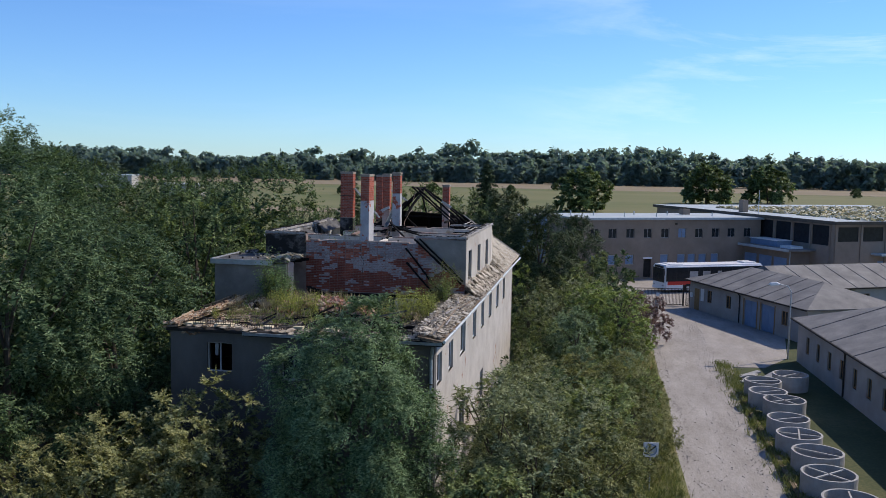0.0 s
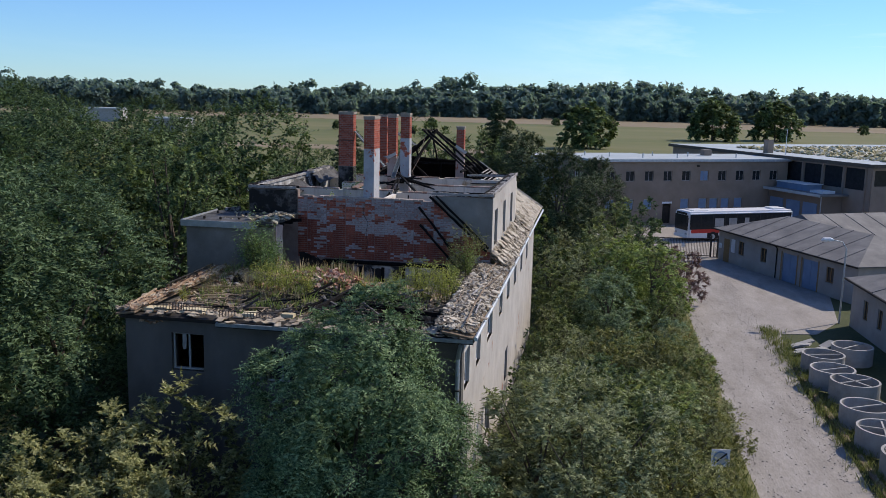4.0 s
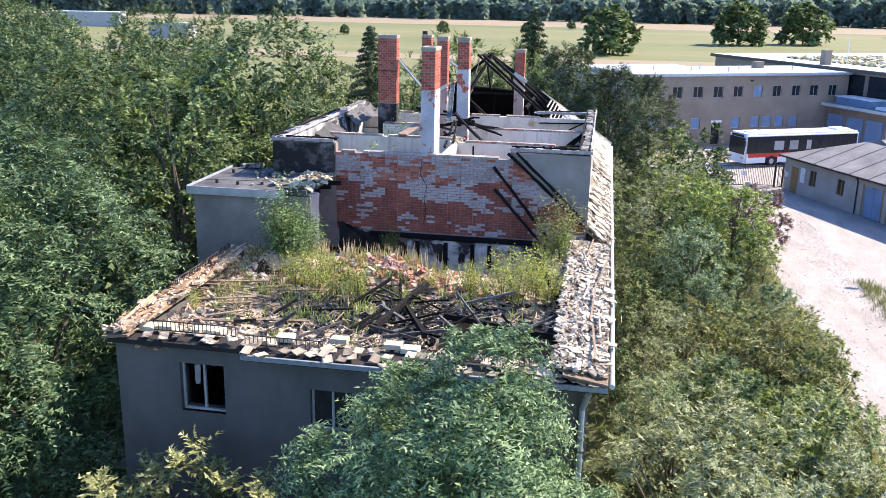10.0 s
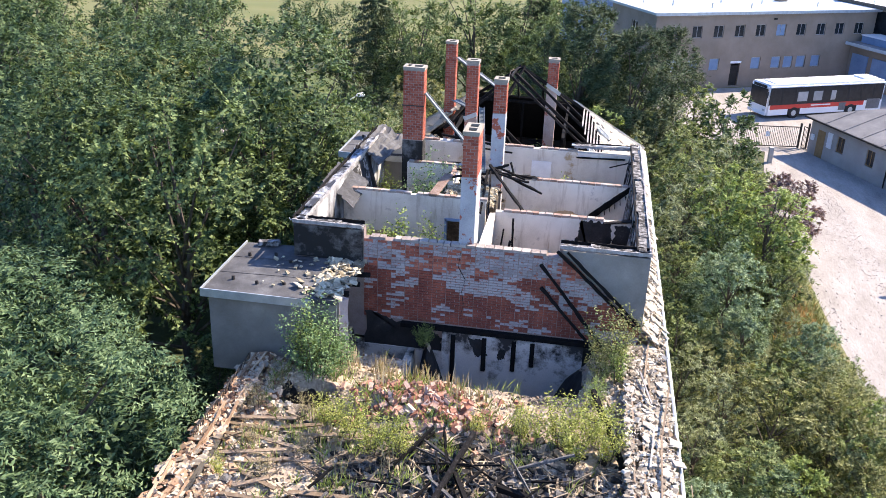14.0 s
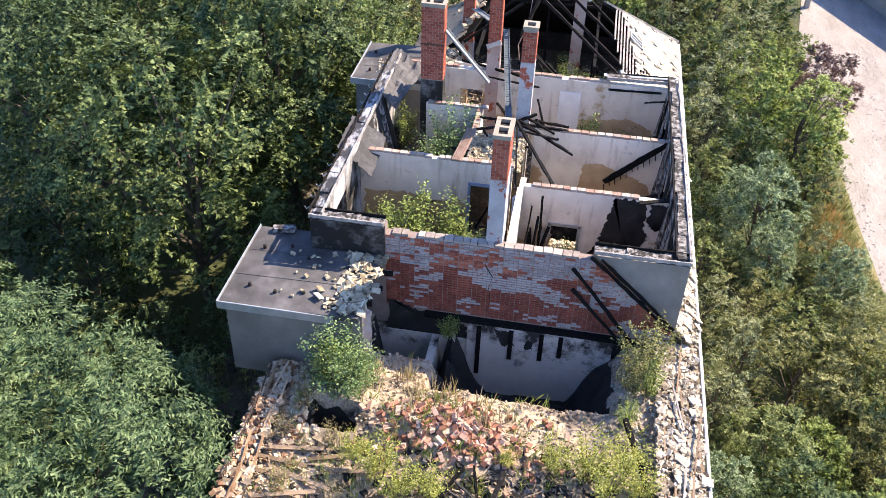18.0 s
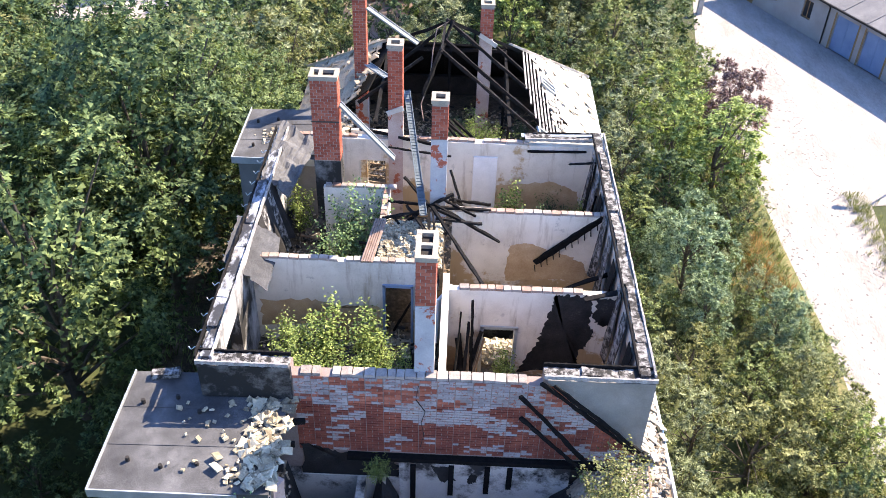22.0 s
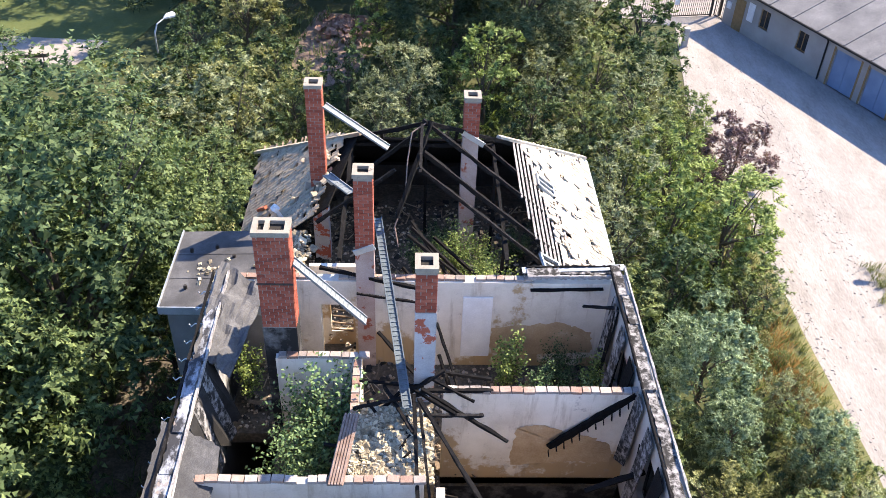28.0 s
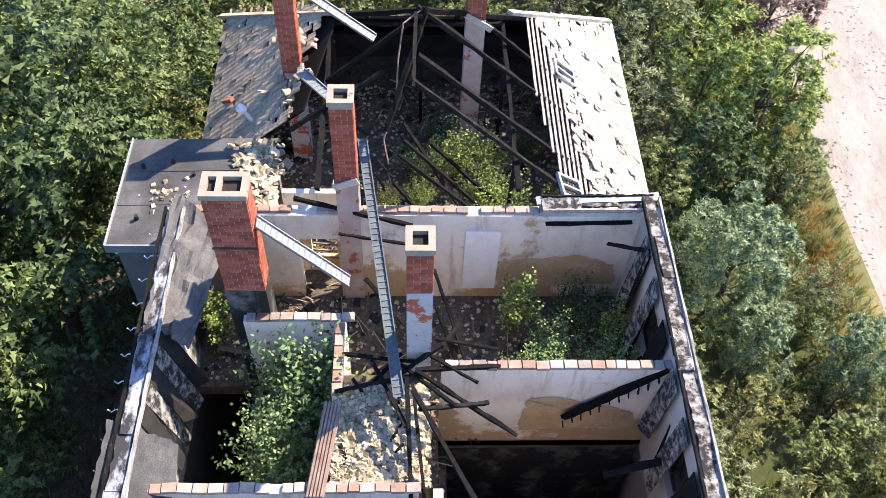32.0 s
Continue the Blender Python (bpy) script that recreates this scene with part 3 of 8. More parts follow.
def patchy(m, colour, scale, low, high, z_mid=None, z_gain=0.0, stretch=(1, 1, 1)):
    """Lays a second, patchy coat over a material: limewash, soot or bare plaster with ragged borders."""
    n, l = m.node_tree.nodes, m.node_tree.links
    b = n["Principled BSDF"]
    old = b.inputs["Base Color"].links[0].from_socket
    geo, mp, tx, rp, mx = n.new("ShaderNodeNewGeometry"), n.new("ShaderNodeMapping"), n.new("ShaderNodeTexNoise"), n.new("ShaderNodeMapRange"), n.new("ShaderNodeMix")
    mp.inputs["Scale"].default_value = stretch
    tx.inputs["Scale"].default_value, tx.inputs["Detail"].default_value, tx.inputs["Roughness"].default_value = scale, 8, 0.68
    l.new(geo.outputs["Position"], mp.inputs["Vector"])
    l.new(mp.outputs["Vector"], tx.inputs["Vector"])
    fac = tx.outputs["Fac"]
    if z_gain:
        sp, ma = n.new("ShaderNodeSeparateXYZ"), n.new("ShaderNodeMath")
        l.new(geo.outputs["Position"], sp.inputs["Vector"])
        ma.operation = "MULTIPLY_ADD"
        ma.inputs[1].default_value, ma.inputs[2].default_value = z_gain, -z_gain * z_mid
        l.new(sp.outputs["Z"], ma.inputs[0])
        ad = n.new("ShaderNodeMath")
        ad.operation = "ADD"
        l.new(fac, ad.inputs[0])
        l.new(ma.outputs["Value"], ad.inputs[1])
        fac = ad.outputs["Value"]
    rp.inputs["From Min"].default_value, rp.inputs["From Max"].default_value = low, high
    l.new(fac, rp.inputs["Value"])
    mx.data_type = "RGBA"
    mx.inputs["B"].default_value = (*colour, 1)
    l.new(rp.outputs["Result"], mx.inputs["Factor"])
    l.new(old, mx.inputs["A"])
    l.new(mx.outputs["Result"], b.inputs["Base Color"])
    return m


SOOT_LOW = ((0.03, 0.027, 0.025), 1.1, 0.62, 0.78, 7.0, -0.25)
M["brick_bare"] = patchy(patchy(world_mat("brick_bare", [(0.25, (0.15, 0.042, 0.03)), (0.5, (0.32, 0.095, 0.06)), (0.75, (0.44, 0.165, 0.11))], scale=2.5, rough=0.92, bump=0.3, bscale=50, vary=0.35), (0.36, 0.33, 0.33), 9, 0.66, 0.7, stretch=(1, 1, 2)), *SOOT_LOW)
M["brick_limed"] = patchy(patchy(world_mat("brick_limed", [(0.25, (0.19, 0.165, 0.165)), (0.5, (0.28, 0.255, 0.258)), (0.75, (0.38, 0.355, 0.355))], scale=2.5, rough=0.92, bump=0.3, bscale=50, vary=0.25), (0.3, 0.1, 0.07), 8, 0.54, 0.6, stretch=(1, 1, 2)), *SOOT_LOW)
M["mortar_limed"] = mat("mortar_limed", [(0.3, (0.16, 0.11, 0.095)), (0.7, (0.28, 0.23, 0.21))], 3, 0.95, 0.3, 40)
M["plaster_in"] = patchy(patchy(mat("plaster_in", [(0.25, (0.44, 0.385, 0.315)), (0.5, (0.65, 0.595, 0.515)), (0.75, (0.78, 0.725, 0.64))], 0.9, 0.92, 0.2, 30, fine=0.2), (0.4, 0.28, 0.16), 0.6, 0.55, 0.6, 8.1, -0.11), (0.06, 0.052, 0.047), 0.7, 0.6, 0.78)
M["plaster_in"] = patchy(patchy(M["plaster_in"], (0.24, 0.165, 0.1), 1.5, 0.54, 0.8, stretch=(2.5, 2.5, 0.3)), (0.33, 0.3, 0.27), 2.2, 0.62, 0.72)
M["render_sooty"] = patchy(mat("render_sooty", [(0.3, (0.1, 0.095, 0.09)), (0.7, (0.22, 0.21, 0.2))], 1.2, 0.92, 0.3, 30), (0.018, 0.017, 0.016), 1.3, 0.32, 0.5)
M["cap_stone"] = patchy(mat("cap_stone", [(0.3, (0.2, 0.175, 0.14)), (0.7, (0.36, 0.32, 0.26))], 4, 0.92, 0.4, 40), (0.05, 0.045, 0.04), 4.0, 0.58, 0.7)
# greyer frame colour for the end wall's windows
M["frame_grey"] = mat("frame_grey", [(0.3, (0.17, 0.18, 0.18)), (0.7, (0.38, 0.39, 0.38))], 3, 0.8, 0.2, 30)
M["channel"] = mat("channel", [(0.3, (0.05, 0.065, 0.075)), (0.7, (0.15, 0.185, 0.2))], 5, 0.6, 0.3, 60, metal=0.3)
M["grate"] = mat("grate", [(0.3, (0.13, 0.15, 0.16)), (0.7, (0.27, 0.3, 0.31))], 8, 0.65, 0.3, 60, metal=0.3)
M["plaster_low"] = patchy(mat("plaster_low", [(0.3, (0.4, 0.37, 0.335)), (0.7, (0.62, 0.58, 0.53))], 1.2, 0.92, 0.2, 30), (0.04, 0.036, 0.034), 1.7, 0.52, 0.68, 6.0, 0.14)
M["chimney_plaster"] = patchy(patchy(mat("chimney_plaster", [(0.3, (0.27, 0.275, 0.29)), (0.7, (0.46, 0.46, 0.48))], 2, 0.92, 0.25, 40), (0.33, 0.09, 0.055), 1.5, 0.56, 0.58), (0.05, 0.048, 0.05), 1.3, 0.64, 0.72)
M["coping"] = patchy(mat("coping", [(0.3, (0.15, 0.145, 0.14)), (0.7, (0.4, 0.385, 0.375))], 5, 0.9, 0.4, 30), (0.02, 0.019, 0.018), 6.5, 0.4, 0.55)
# paler copy of the render for the sunlit east walls, brick showing in patches
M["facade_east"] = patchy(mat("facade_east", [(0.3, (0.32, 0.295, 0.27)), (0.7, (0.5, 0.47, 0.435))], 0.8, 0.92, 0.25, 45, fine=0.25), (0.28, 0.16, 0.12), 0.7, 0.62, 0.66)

M["whitewash"] = mat("whitewash", [(0.3, (0.09, 0.085, 0.08)), (0.48, (0.27, 0.255, 0.245)), (0.75, (0.5, 0.48, 0.46))], 5, 0.9, 0.6, 30)
M["floor_dirt"] = mat("floor_dirt", [(0.3, (0.03, 0.027, 0.022)), (0.5, (0.09, 0.075, 0.055)), (0.75, (0.22, 0.18, 0.14))], 1.6, 0.95, 0.7, 14, fine=0.5)
# ---------------------------------------------------------------- ground, road, fields
bm = bmesh.new()
bmesh.ops.create_grid(bm, x_segments=8, y_segments=8, size=2500)
solo("ground", bm, M["meadow"], "flat green meadow and farmland reaching the horizon", kind="structure")


def sheet(name, pts, z, material, label, thick=0.05):
    bm = bmesh.new()
    prism(bm, pts, z - thick, z)
    return solo(name, bm, material, label, kind="structure")


sheet("stubble_field", [(-1500, 405), (1500, 470), (1500, 1100), (-1500, 1100)], 0.04, M["stubble"], "far pale brown stubble field before the woods")
sheet("dry_strip", [(-900, 178), (600, 196), (600, 214), (-900, 196)], 0.03, M["stubble"], "dry pale strip across the meadow")
sheet("grass_ground", [(-60, -60), (60, -60), (60, 70), (-5, 80), (-60, 75)], 0.02, M["grass"], "rough grass and undergrowth round the ruin")
sheet("gravel_road", [(10.7, -60), (11.0, 0), (11.25, 9), (11.1, 16), (11.5, 24), (11.3, 30), (11.5, 38), (11.1, 46), (12.2, 53), (12.9, 57.2), (9.5, 58.5), (6, 66), (4, 74), (40, 92), (48, 72), (20, 60), (22, 45), (20.6, 37), (18.6, 33.6), (16.5, 33.2), (15.9, 28), (15.5, 22), (15.6, 15), (15.3, 9), (15.5, -60)], 0.05, M["road"], "pale gravel road widening to a yard", 0.04)
# loose stones along the road
rng = random.Random(3)
vs, fs = [], []
for i in range(2600):
    y = rng.uniform(-4, 56)
    x = rng.choice((rng.uniform(11.0, 12.2), rng.uniform(14.6, 15.8), rng.uniform(11.2, 15.5)))
    s = rng.uniform(0.015, 0.05)
    k = len(vs)
    vs += [(x - s, y - s * rng.uniform(0.5, 1), 0.05), (x + s, y - s, 0.05), (x + s * 0.6, y + s, 0.05), (x - s * 0.7, y + s * 0.8, 0.05), (x, y, 0.05 + s * 0.8)]
    fs += [(k, k + 1, k + 4), (k + 1, k + 2, k + 4), (k + 2, k + 3, k + 4), (k + 3, k, k + 4)]
ob = quads("road_stones", vs, fs, M["gravel"])
tagged(ob, "loose grey stones along the gravel road", "gravel", kind="stuff")

# ---------------------------------------------------------------- the ruin: outer walls
XL, XR, Y0, Y1, ZE = -7.75, 2.1, 3.2, 30.3, 6.85
south_win = [(-6.34, -5.36, 5.35, 6.45), (-3.5, -2.6, 5.2, 6.12), (-0.7, 0.3, 5.3, 6.4)]
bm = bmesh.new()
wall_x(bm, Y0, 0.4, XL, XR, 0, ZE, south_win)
wall_south = solo("wall_south", bm, M["render_shaded"], "grey rendered end wall of the burnt-out house, shade put into its colour", kind="structure")
for k, (a, b, c, d) in enumerate(south_win):
    pane_window(wall_south, a, b, Y0 + 0.12, c, d, 2, frame_m=M["frame_grey"], broken=(k == 0))
part("rag", beamed((-5.98, 3.3, 6.4), (-6.0, 3.32, 5.95), 0.13, 0.05, 0.4, 4), M["frame_grey"], wall_south, "torn white curtain rag")

east_win = [(3.75, 4.75, 5.15, 6.3), (6.2, 7.2, 5.1, 6.25), (9.0, 10.4, 5.1, 6.4), (12.6, 13.7, 5.1, 6.35), (15.4, 16.5, 5.1, 6.35), (18.4, 19.5, 5.1, 6.35), (21.6, 22.7, 5.1, 6.35), (24.8, 25.9, 5.1, 6.35), (3.75, 4.75, 1.6, 3.0), (9.0, 10.4, 1.6, 3.0), (15.4, 16.5, 1.6, 3.0)]
bm = bmesh.new()
wall_y(bm, XR - 0.4, 0.4, Y0 + 0.4, Y1 - 0.4, 0, ZE, east_win)
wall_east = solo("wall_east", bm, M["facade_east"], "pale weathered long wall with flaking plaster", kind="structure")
for a, b, c, d in east_win:
    holder = new("window_bay")
    holder.parent = wall_east
    holder.matrix_basis = pose(XR, a, 0, 0, 0, 90)
    w = pane_window(holder, 0, b - a, 0.1, c, d, 2)
    m = holder.matrix_basis.copy()
    w.parent = wall_east
    w.matrix_basis = m
    bpy.data.objects.remove(holder)
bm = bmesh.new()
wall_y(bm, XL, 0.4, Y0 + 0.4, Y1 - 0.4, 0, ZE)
solo("wall_west", bm, M["render_shaded"], "grey rendered long wall, the trees' shade put into its colour", kind="structure")
bm = bmesh.new()
wall_x(bm, Y1 - 0.4, 0.4, XL, XR, 0, ZE)
solo("wall_north", bm, M["render"], "grey rendered rear wall", kind="structure")
# inner cross walls of the upper floor, seen through the holes
bm = bmesh.new()
wall_x(bm, 12.2, 0.3, XL + 0.4, XR - 0.4, 0.2, 6.3)
wall_x(bm, 8.6, 0.2, -4.4, XR - 0.4, 3.6, 6.3, [(-2.2, -1.3, 3.6, 5.6)])
wall_y(bm, -4.4, 0.2, 3.6, 12.2, 3.6, 6.3)
solo("wall_inner", bm, M["plaster_low"], "stained plaster cross walls inside the house", kind="structure")
solo("floor_upper", boxed(XL + 0.4, XR - 0.4, Y0 + 0.4, 12.2, 3.3, 3.6), M["rubble"], "debris-covered floor of the upper storey", kind="structure")
# rain pipe at the south-east corner
pipe = thing("downpipe", (2.0, 3.1, 0), "dented zinc downpipe at the house corner", "downpipe")
bm = bmesh.new()
tube(bm, [(0, 0, 0.1), (0.02, 0, 3.2), (0, 0, 6.3), (0.1, -0.25, 6.75)], [0.06] * 4, 10)
part("pipe", bm, M["zinc"], pipe)
for z in (1.4, 3.4, 5.4):
    part("bracket", boxed(-0.08, 0.08, -0.08, 0.1, z, z + 0.04), M["iron"], pipe)

# ---------------------------------------------------------------- burnt-out attic floor of the south part
noise.seed_set(4)


def pit(x, y, cx, cy, rx, ry, soft=0.2):
    """How far a spot lies inside a sunken, ragged-edged hole: 0 outside, 1 on its floor."""
    d = max(abs(x - cx) / rx, abs(y - cy) / ry) + 0.12 * noise.noise(Vector((x * 1.7, y * 1.7, 3)))
    return min(1.0, max(0.0, (1.12 - d) / soft))


def rubble_z(x, y):
    n1 = noise.fractal(Vector((x * 0.55, y * 0.55, 0.5)), 1.0, 2.0, 4)
    n2 = noise.fractal(Vector((x * 2.6, y * 2.6, 1.5)), 0.9, 2.0, 4)
    z = 6.78 + 0.1 * n1 + 0.07 * n2
    z += 0.5 * math.exp(-(((x + 3.4) / 1.7) ** 2 + ((y - 8.5) / 0.9) ** 2))
    z += 0.32 * math.exp(-(((x + 6.4) / 1.3) ** 2 + ((y - 9.2) / 1.1) ** 2))
    z += 0.35 * math.exp(-(((x - 1.1) / 0.7) ** 2 + ((y - 10.6) / 1.5) ** 2))
    z -= 2.3 * pit(x, y, -1.75, 11.55, 2.15, 1.6, 0.62)
    z -= 2.0 * pit(x, y, -4.85, 11.75, 0.95, 0.85, 0.4)
    z -= 2.6 * pit(x, y, 0.1, 5.1, 1.25, 0.85)
    z -= 1.6 * pit(x, y, -6.05, 8.35, 0.55, 0.3)
    return z


NX, NY = 118, 110
vs = [(XL + 0.42 + (XR - XL - 0.84) * i / NX, 3.62 + 8.56 * j / NY, 0) for j in range(NY + 1) for i in range(NX + 1)]
vs = [(x, y, rubble_z(x, y)) for x, y, _ in vs]
fs = [(j * (NX + 1) + i, j * (NX + 1) + i + 1, (j + 1) * (NX + 1) + i + 1, (j + 1) * (NX + 1) + i) for j in range(NY) for i in range(NX)]
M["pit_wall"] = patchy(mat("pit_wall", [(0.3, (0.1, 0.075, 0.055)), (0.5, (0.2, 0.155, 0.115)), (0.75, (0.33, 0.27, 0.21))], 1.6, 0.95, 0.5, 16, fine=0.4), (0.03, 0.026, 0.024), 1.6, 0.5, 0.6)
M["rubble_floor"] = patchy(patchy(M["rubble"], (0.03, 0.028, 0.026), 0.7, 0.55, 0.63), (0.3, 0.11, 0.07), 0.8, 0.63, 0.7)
# faces below 6.35 m go black or brown: soot, with the pits' shade put in
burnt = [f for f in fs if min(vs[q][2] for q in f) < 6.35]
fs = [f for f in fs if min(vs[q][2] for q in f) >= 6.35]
for front, m, label in ((True, M["pit_wall"], "brown plaster and debris of the room open to the sky below"), (False, M["soot"], "charred debris sliding into the collapsed rooms, recess shade put into its black")):
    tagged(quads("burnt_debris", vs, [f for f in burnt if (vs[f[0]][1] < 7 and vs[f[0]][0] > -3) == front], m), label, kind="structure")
ob = quads("rubble_floor", vs, fs, M["rubble_floor"])
tagged(ob, "collapsed attic floor strewn with mortar, ash and brick rubble", kind="structure")


def strew(name, n, area, zf, size, material, label, category, seed, parent=None, flat=0.6):
    """Loose broken pieces lying on a surface, joined."""
    r = random.Random(seed)
    vs, fs = [], []
    while n:
        x, y = area(r)
        z = zf(x, y)
        if z is None:
            n -= 1
            continue
        n -= 1
        s = size * r.uniform(0.4, 1.3)
        m = pose(x, y, z + s * 0.1, r.uniform(-35, 35), r.uniform(-35, 35), r.uniform(0, 360))
        k = len(vs)
        for px, py, pz in ((-1, -0.7, -flat), (1, -0.8, -flat), (0.9, 0.7, -flat), (-0.8, 0.8, -flat), (-0.8, -0.6, flat), (0.9, -0.6, flat), (0.7, 0.6, flat), (-0.9, 0.5, flat)):
            vs.append(tuple(m @ Vector((px * s * r.uniform(0.7, 1) / 2, py * s * r.uniform(0.7, 1) / 2, pz * s * 0.5))))
        fs += [(k, k + 3, k + 2, k + 1), (k + 4, k + 5, k + 6, k + 7), (k, k + 1, k + 5, k + 4), (k + 1, k + 2, k + 6, k + 5), (k + 2, k + 3, k + 7, k + 6), (k + 3, k, k + 4, k + 7)]
    ob = quads(name, vs, fs, material, parent)
    return tagged(ob, label, category, kind="stuff")


def floor_or_none(x, y):
    z = rubble_z(x, y)
    return z if z > 6.4 else None


M["chunk"] = mat("chunk", [(0.2, (0.09, 0.07, 0.05)), (0.45, (0.3, 0.235, 0.17)), (0.75, (0.52, 0.45, 0.35))], 3, 0.95, 0.4, 30, vary=0.55, island=True)
M["tile_bit"] = mat("tile_bit", [(0.2, (0.09, 0.07, 0.055)), (0.5, (0.31, 0.265, 0.2)), (0.78, (0.53, 0.48, 0.4))], 3, 0.95, 0.3, 30, vary=0.6, island=True)
strew("rubble_pieces", 6500, lambda r: (r.uniform(XL + 0.5, XR - 0.5), r.uniform(3.7, 11.9)), floor_or_none, 0.075, M["chunk"], "broken mortar and stone pieces on the burnt attic floor", "rubble", 5)
strew("roof_tile_shards", 1500, lambda r: r.choice(((r.uniform(-7.3, 1.6), r.gauss(3.9, 0.25)), (r.gauss(1.1, 0.3), r.uniform(4, 11.5)), (r.gauss(-6.9, 0.35), r.uniform(4, 9.6)))), floor_or_none, 0.16, M["tile_bit"], "pale roof tile shards along the eaves", "roof tiles", 6, flat=0.16)
M["char_bit"] = mat("char_bit", [(0.3, (0.008, 0.008, 0.008)), (0.6, (0.03, 0.028, 0.026)), (0.8, (0.2, 0.19, 0.18))], 4, 0.8, 0.4, 30, vary=0.4, island=True)
strew("charred_bits", 900, lambda r: (r.gauss(-1.8, 2.2), r.gauss(6.0, 1.0)), lambda x, y: floor_or_none(x, y) if XL + 0.5 < x < XR - 0.6 and y > 3.8 else None, 0.24, M["char_bit"], "charred wood bits on the attic floor", "charred wood", 7, flat=0.25)
M["char_grey"] = mat("char_grey", [(0.3, (0.02, 0.02, 0.02)), (0.55, (0.085, 0.082, 0.08)), (0.8, (0.24, 0.23, 0.22))], 8, 0.9, 0.7, 50, vary=0.3, stretch=(3, 3, 1))
M["splinter"] = mat("splinter", [(0.25, (0.04, 0.033, 0.027)), (0.5, (0.22, 0.17, 0.115)), (0.8, (0.44, 0.36, 0.26))], 4, 0.9, 0.4, 40, vary=0.7, island=True)


def sticks(name, n, area, zf, length, label, category, seed, material):
    """Thin broken laths and twigs lying about, joined."""
    q = random.Random(seed)
    bm = bmesh.new()
    for _ in range(n):
        x, y = area(q)
        z = zf(x, y)
        if z is None:
            continue
        a, l = q.uniform(0, math.pi), length * q.uniform(0.4, 1.3)
        dx, dy = math.cos(a) * l / 2, math.sin(a) * l / 2
        beam(bm, (x - dx, y - dy, z + 0.03 + q.uniform(0, 0.06)), (x + dx, y + dy, z + 0.03 + q.uniform(0, 0.14)), q.uniform(0.015, 0.04), q.uniform(0.01, 0.03), 0.3, 1, q)
    return solo(name, bm, material, label, category, kind="stuff")


sticks("splintered_laths", 480, lambda q: (q.choice((q.uniform(-7.2, 1.4), q.gauss(-1.6, 1.4), q.gauss(-1.6, 1.4))), q.gauss(5.7, 1.1)), lambda x, y: floor_or_none(x, y) if 3.8 < y < 9 else None, 0.5, "splintered laths and twigs strewn over the burnt floor", "laths", 57, M["splinter"])
# heap of fallen bricks
heap = thing("brick_heap", (0, 0, 0), "heap of fallen red bricks on the burnt attic floor", "brick heap")
M["brick_loose"] = mat("brick_loose", [(0.25, (0.2, 0.085, 0.055)), (0.5, (0.37, 0.19, 0.135)), (0.75, (0.52, 0.38, 0.3))], 2.5, 0.92, 0.35, 60, vary=0.6)
lb = [brick_mesh(l, 0.115, 0.07, M["brick_loose"]) for l in (0.24, 0.18, 0.12)]
r = random.Random(9)
for i in range(290):
    x, y = r.gauss(-3.2, 0.95), r.gauss(8.2, 0.42)
    z = rubble_z(x, y)
    if z < 6.5:
        continue
    piece("brick", r.choice(lb), pose(x, y, z + r.uniform(0.02, 0.13), r.uniform(-40, 40), r.uniform(-40, 40), r.uniform(0, 360)), heap)
# charred timbers thrown across the floor
r = random.Random(12)
for i in range(44):
    x, y = (r.gauss(-1.9, 1.2), r.uniform(4.2, 6.9)) if i % 4 else (r.uniform(-5.6, 0.9), r.uniform(4.2, 6.4))
    x = min(0.9, max(-5.6, x))
    a, l = r.choice((r.uniform(0.7, 1.3), r.uniform(1.8, 2.8), r.uniform(-0.3, 0.4))), r.uniform(0.4, 1.4)
    dx, dy = math.cos(a) * l / 2, math.sin(a) * l / 2
    z = 6.9 + r.uniform(0, 0.2)
    solo("charred_beam", beamed((x - dx, y - dy, z), (x + dx, y + dy, z + r.uniform(-0.1, 0.3)), r.uniform(0.03, 0.085), r.uniform(0.04, 0.09), 0.5, 9, r), M["char_grey"] if i % 3 == 0 else M["char"], "charred roof timber lying across the rubble", "beam", "fallen charred timbers")
for i in range(16):
    x, y, a, l = r.uniform(-7.2, -4.6), r.uniform(4.2, 8.0), r.uniform(-0.5, 0.5), r.uniform(0.7, 1.8)
    z = rubble_z(x, y) + 0.06
    solo("weathered_plank", beamed((x - l / 2 * math.cos(a), y - l / 2 * math.sin(a), z), (x + l / 2 * math.cos(a), y + l / 2 * math.sin(a), z + 0.05), 0.12, 0.03, 0.25, 3, r), M["wood"], "grey weathered plank on the rubble floor", "plank", "fallen planks")
solo("ochre_door", boxed(-0.95, -0.45, 4.5, 4.54, 5.0, 6.3), mat("ochre", [(0.3, (0.35, 0.2, 0.06)), (0.7, (0.5, 0.3, 0.1))], 2, 0.8, 0.1, 20), "ochre door leaf leaning in the open room below", "door")
# long rafters leaning over the open room
for a, b in (((-1.2, 5.9, 6.95), (1.55, 4.9, 7.0)), ((-2.2, 6.3, 7.0), (-1.3, 4.1, 7.15)), ((-1.9, 7.3, 7.2), (-2.5, 4.6, 7.05)), ((1.35, 7.2, 6.9), (0.6, 9.0, 7.6))):
    solo("charred_rafter", beamed(a, b, 0.11, 0.15, 0.25, 6, r), M["char"], "long charred rafter across the open floor", "rafter", "fallen charred timbers")

# ---------------------------------------------------------------- eaves of the south part
south_eave = thing("south_eave", (0, 0, 0), "broken tiled eave with rusted snow guards over the end wall", "eave")
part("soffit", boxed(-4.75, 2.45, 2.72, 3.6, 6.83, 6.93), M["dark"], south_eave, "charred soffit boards")
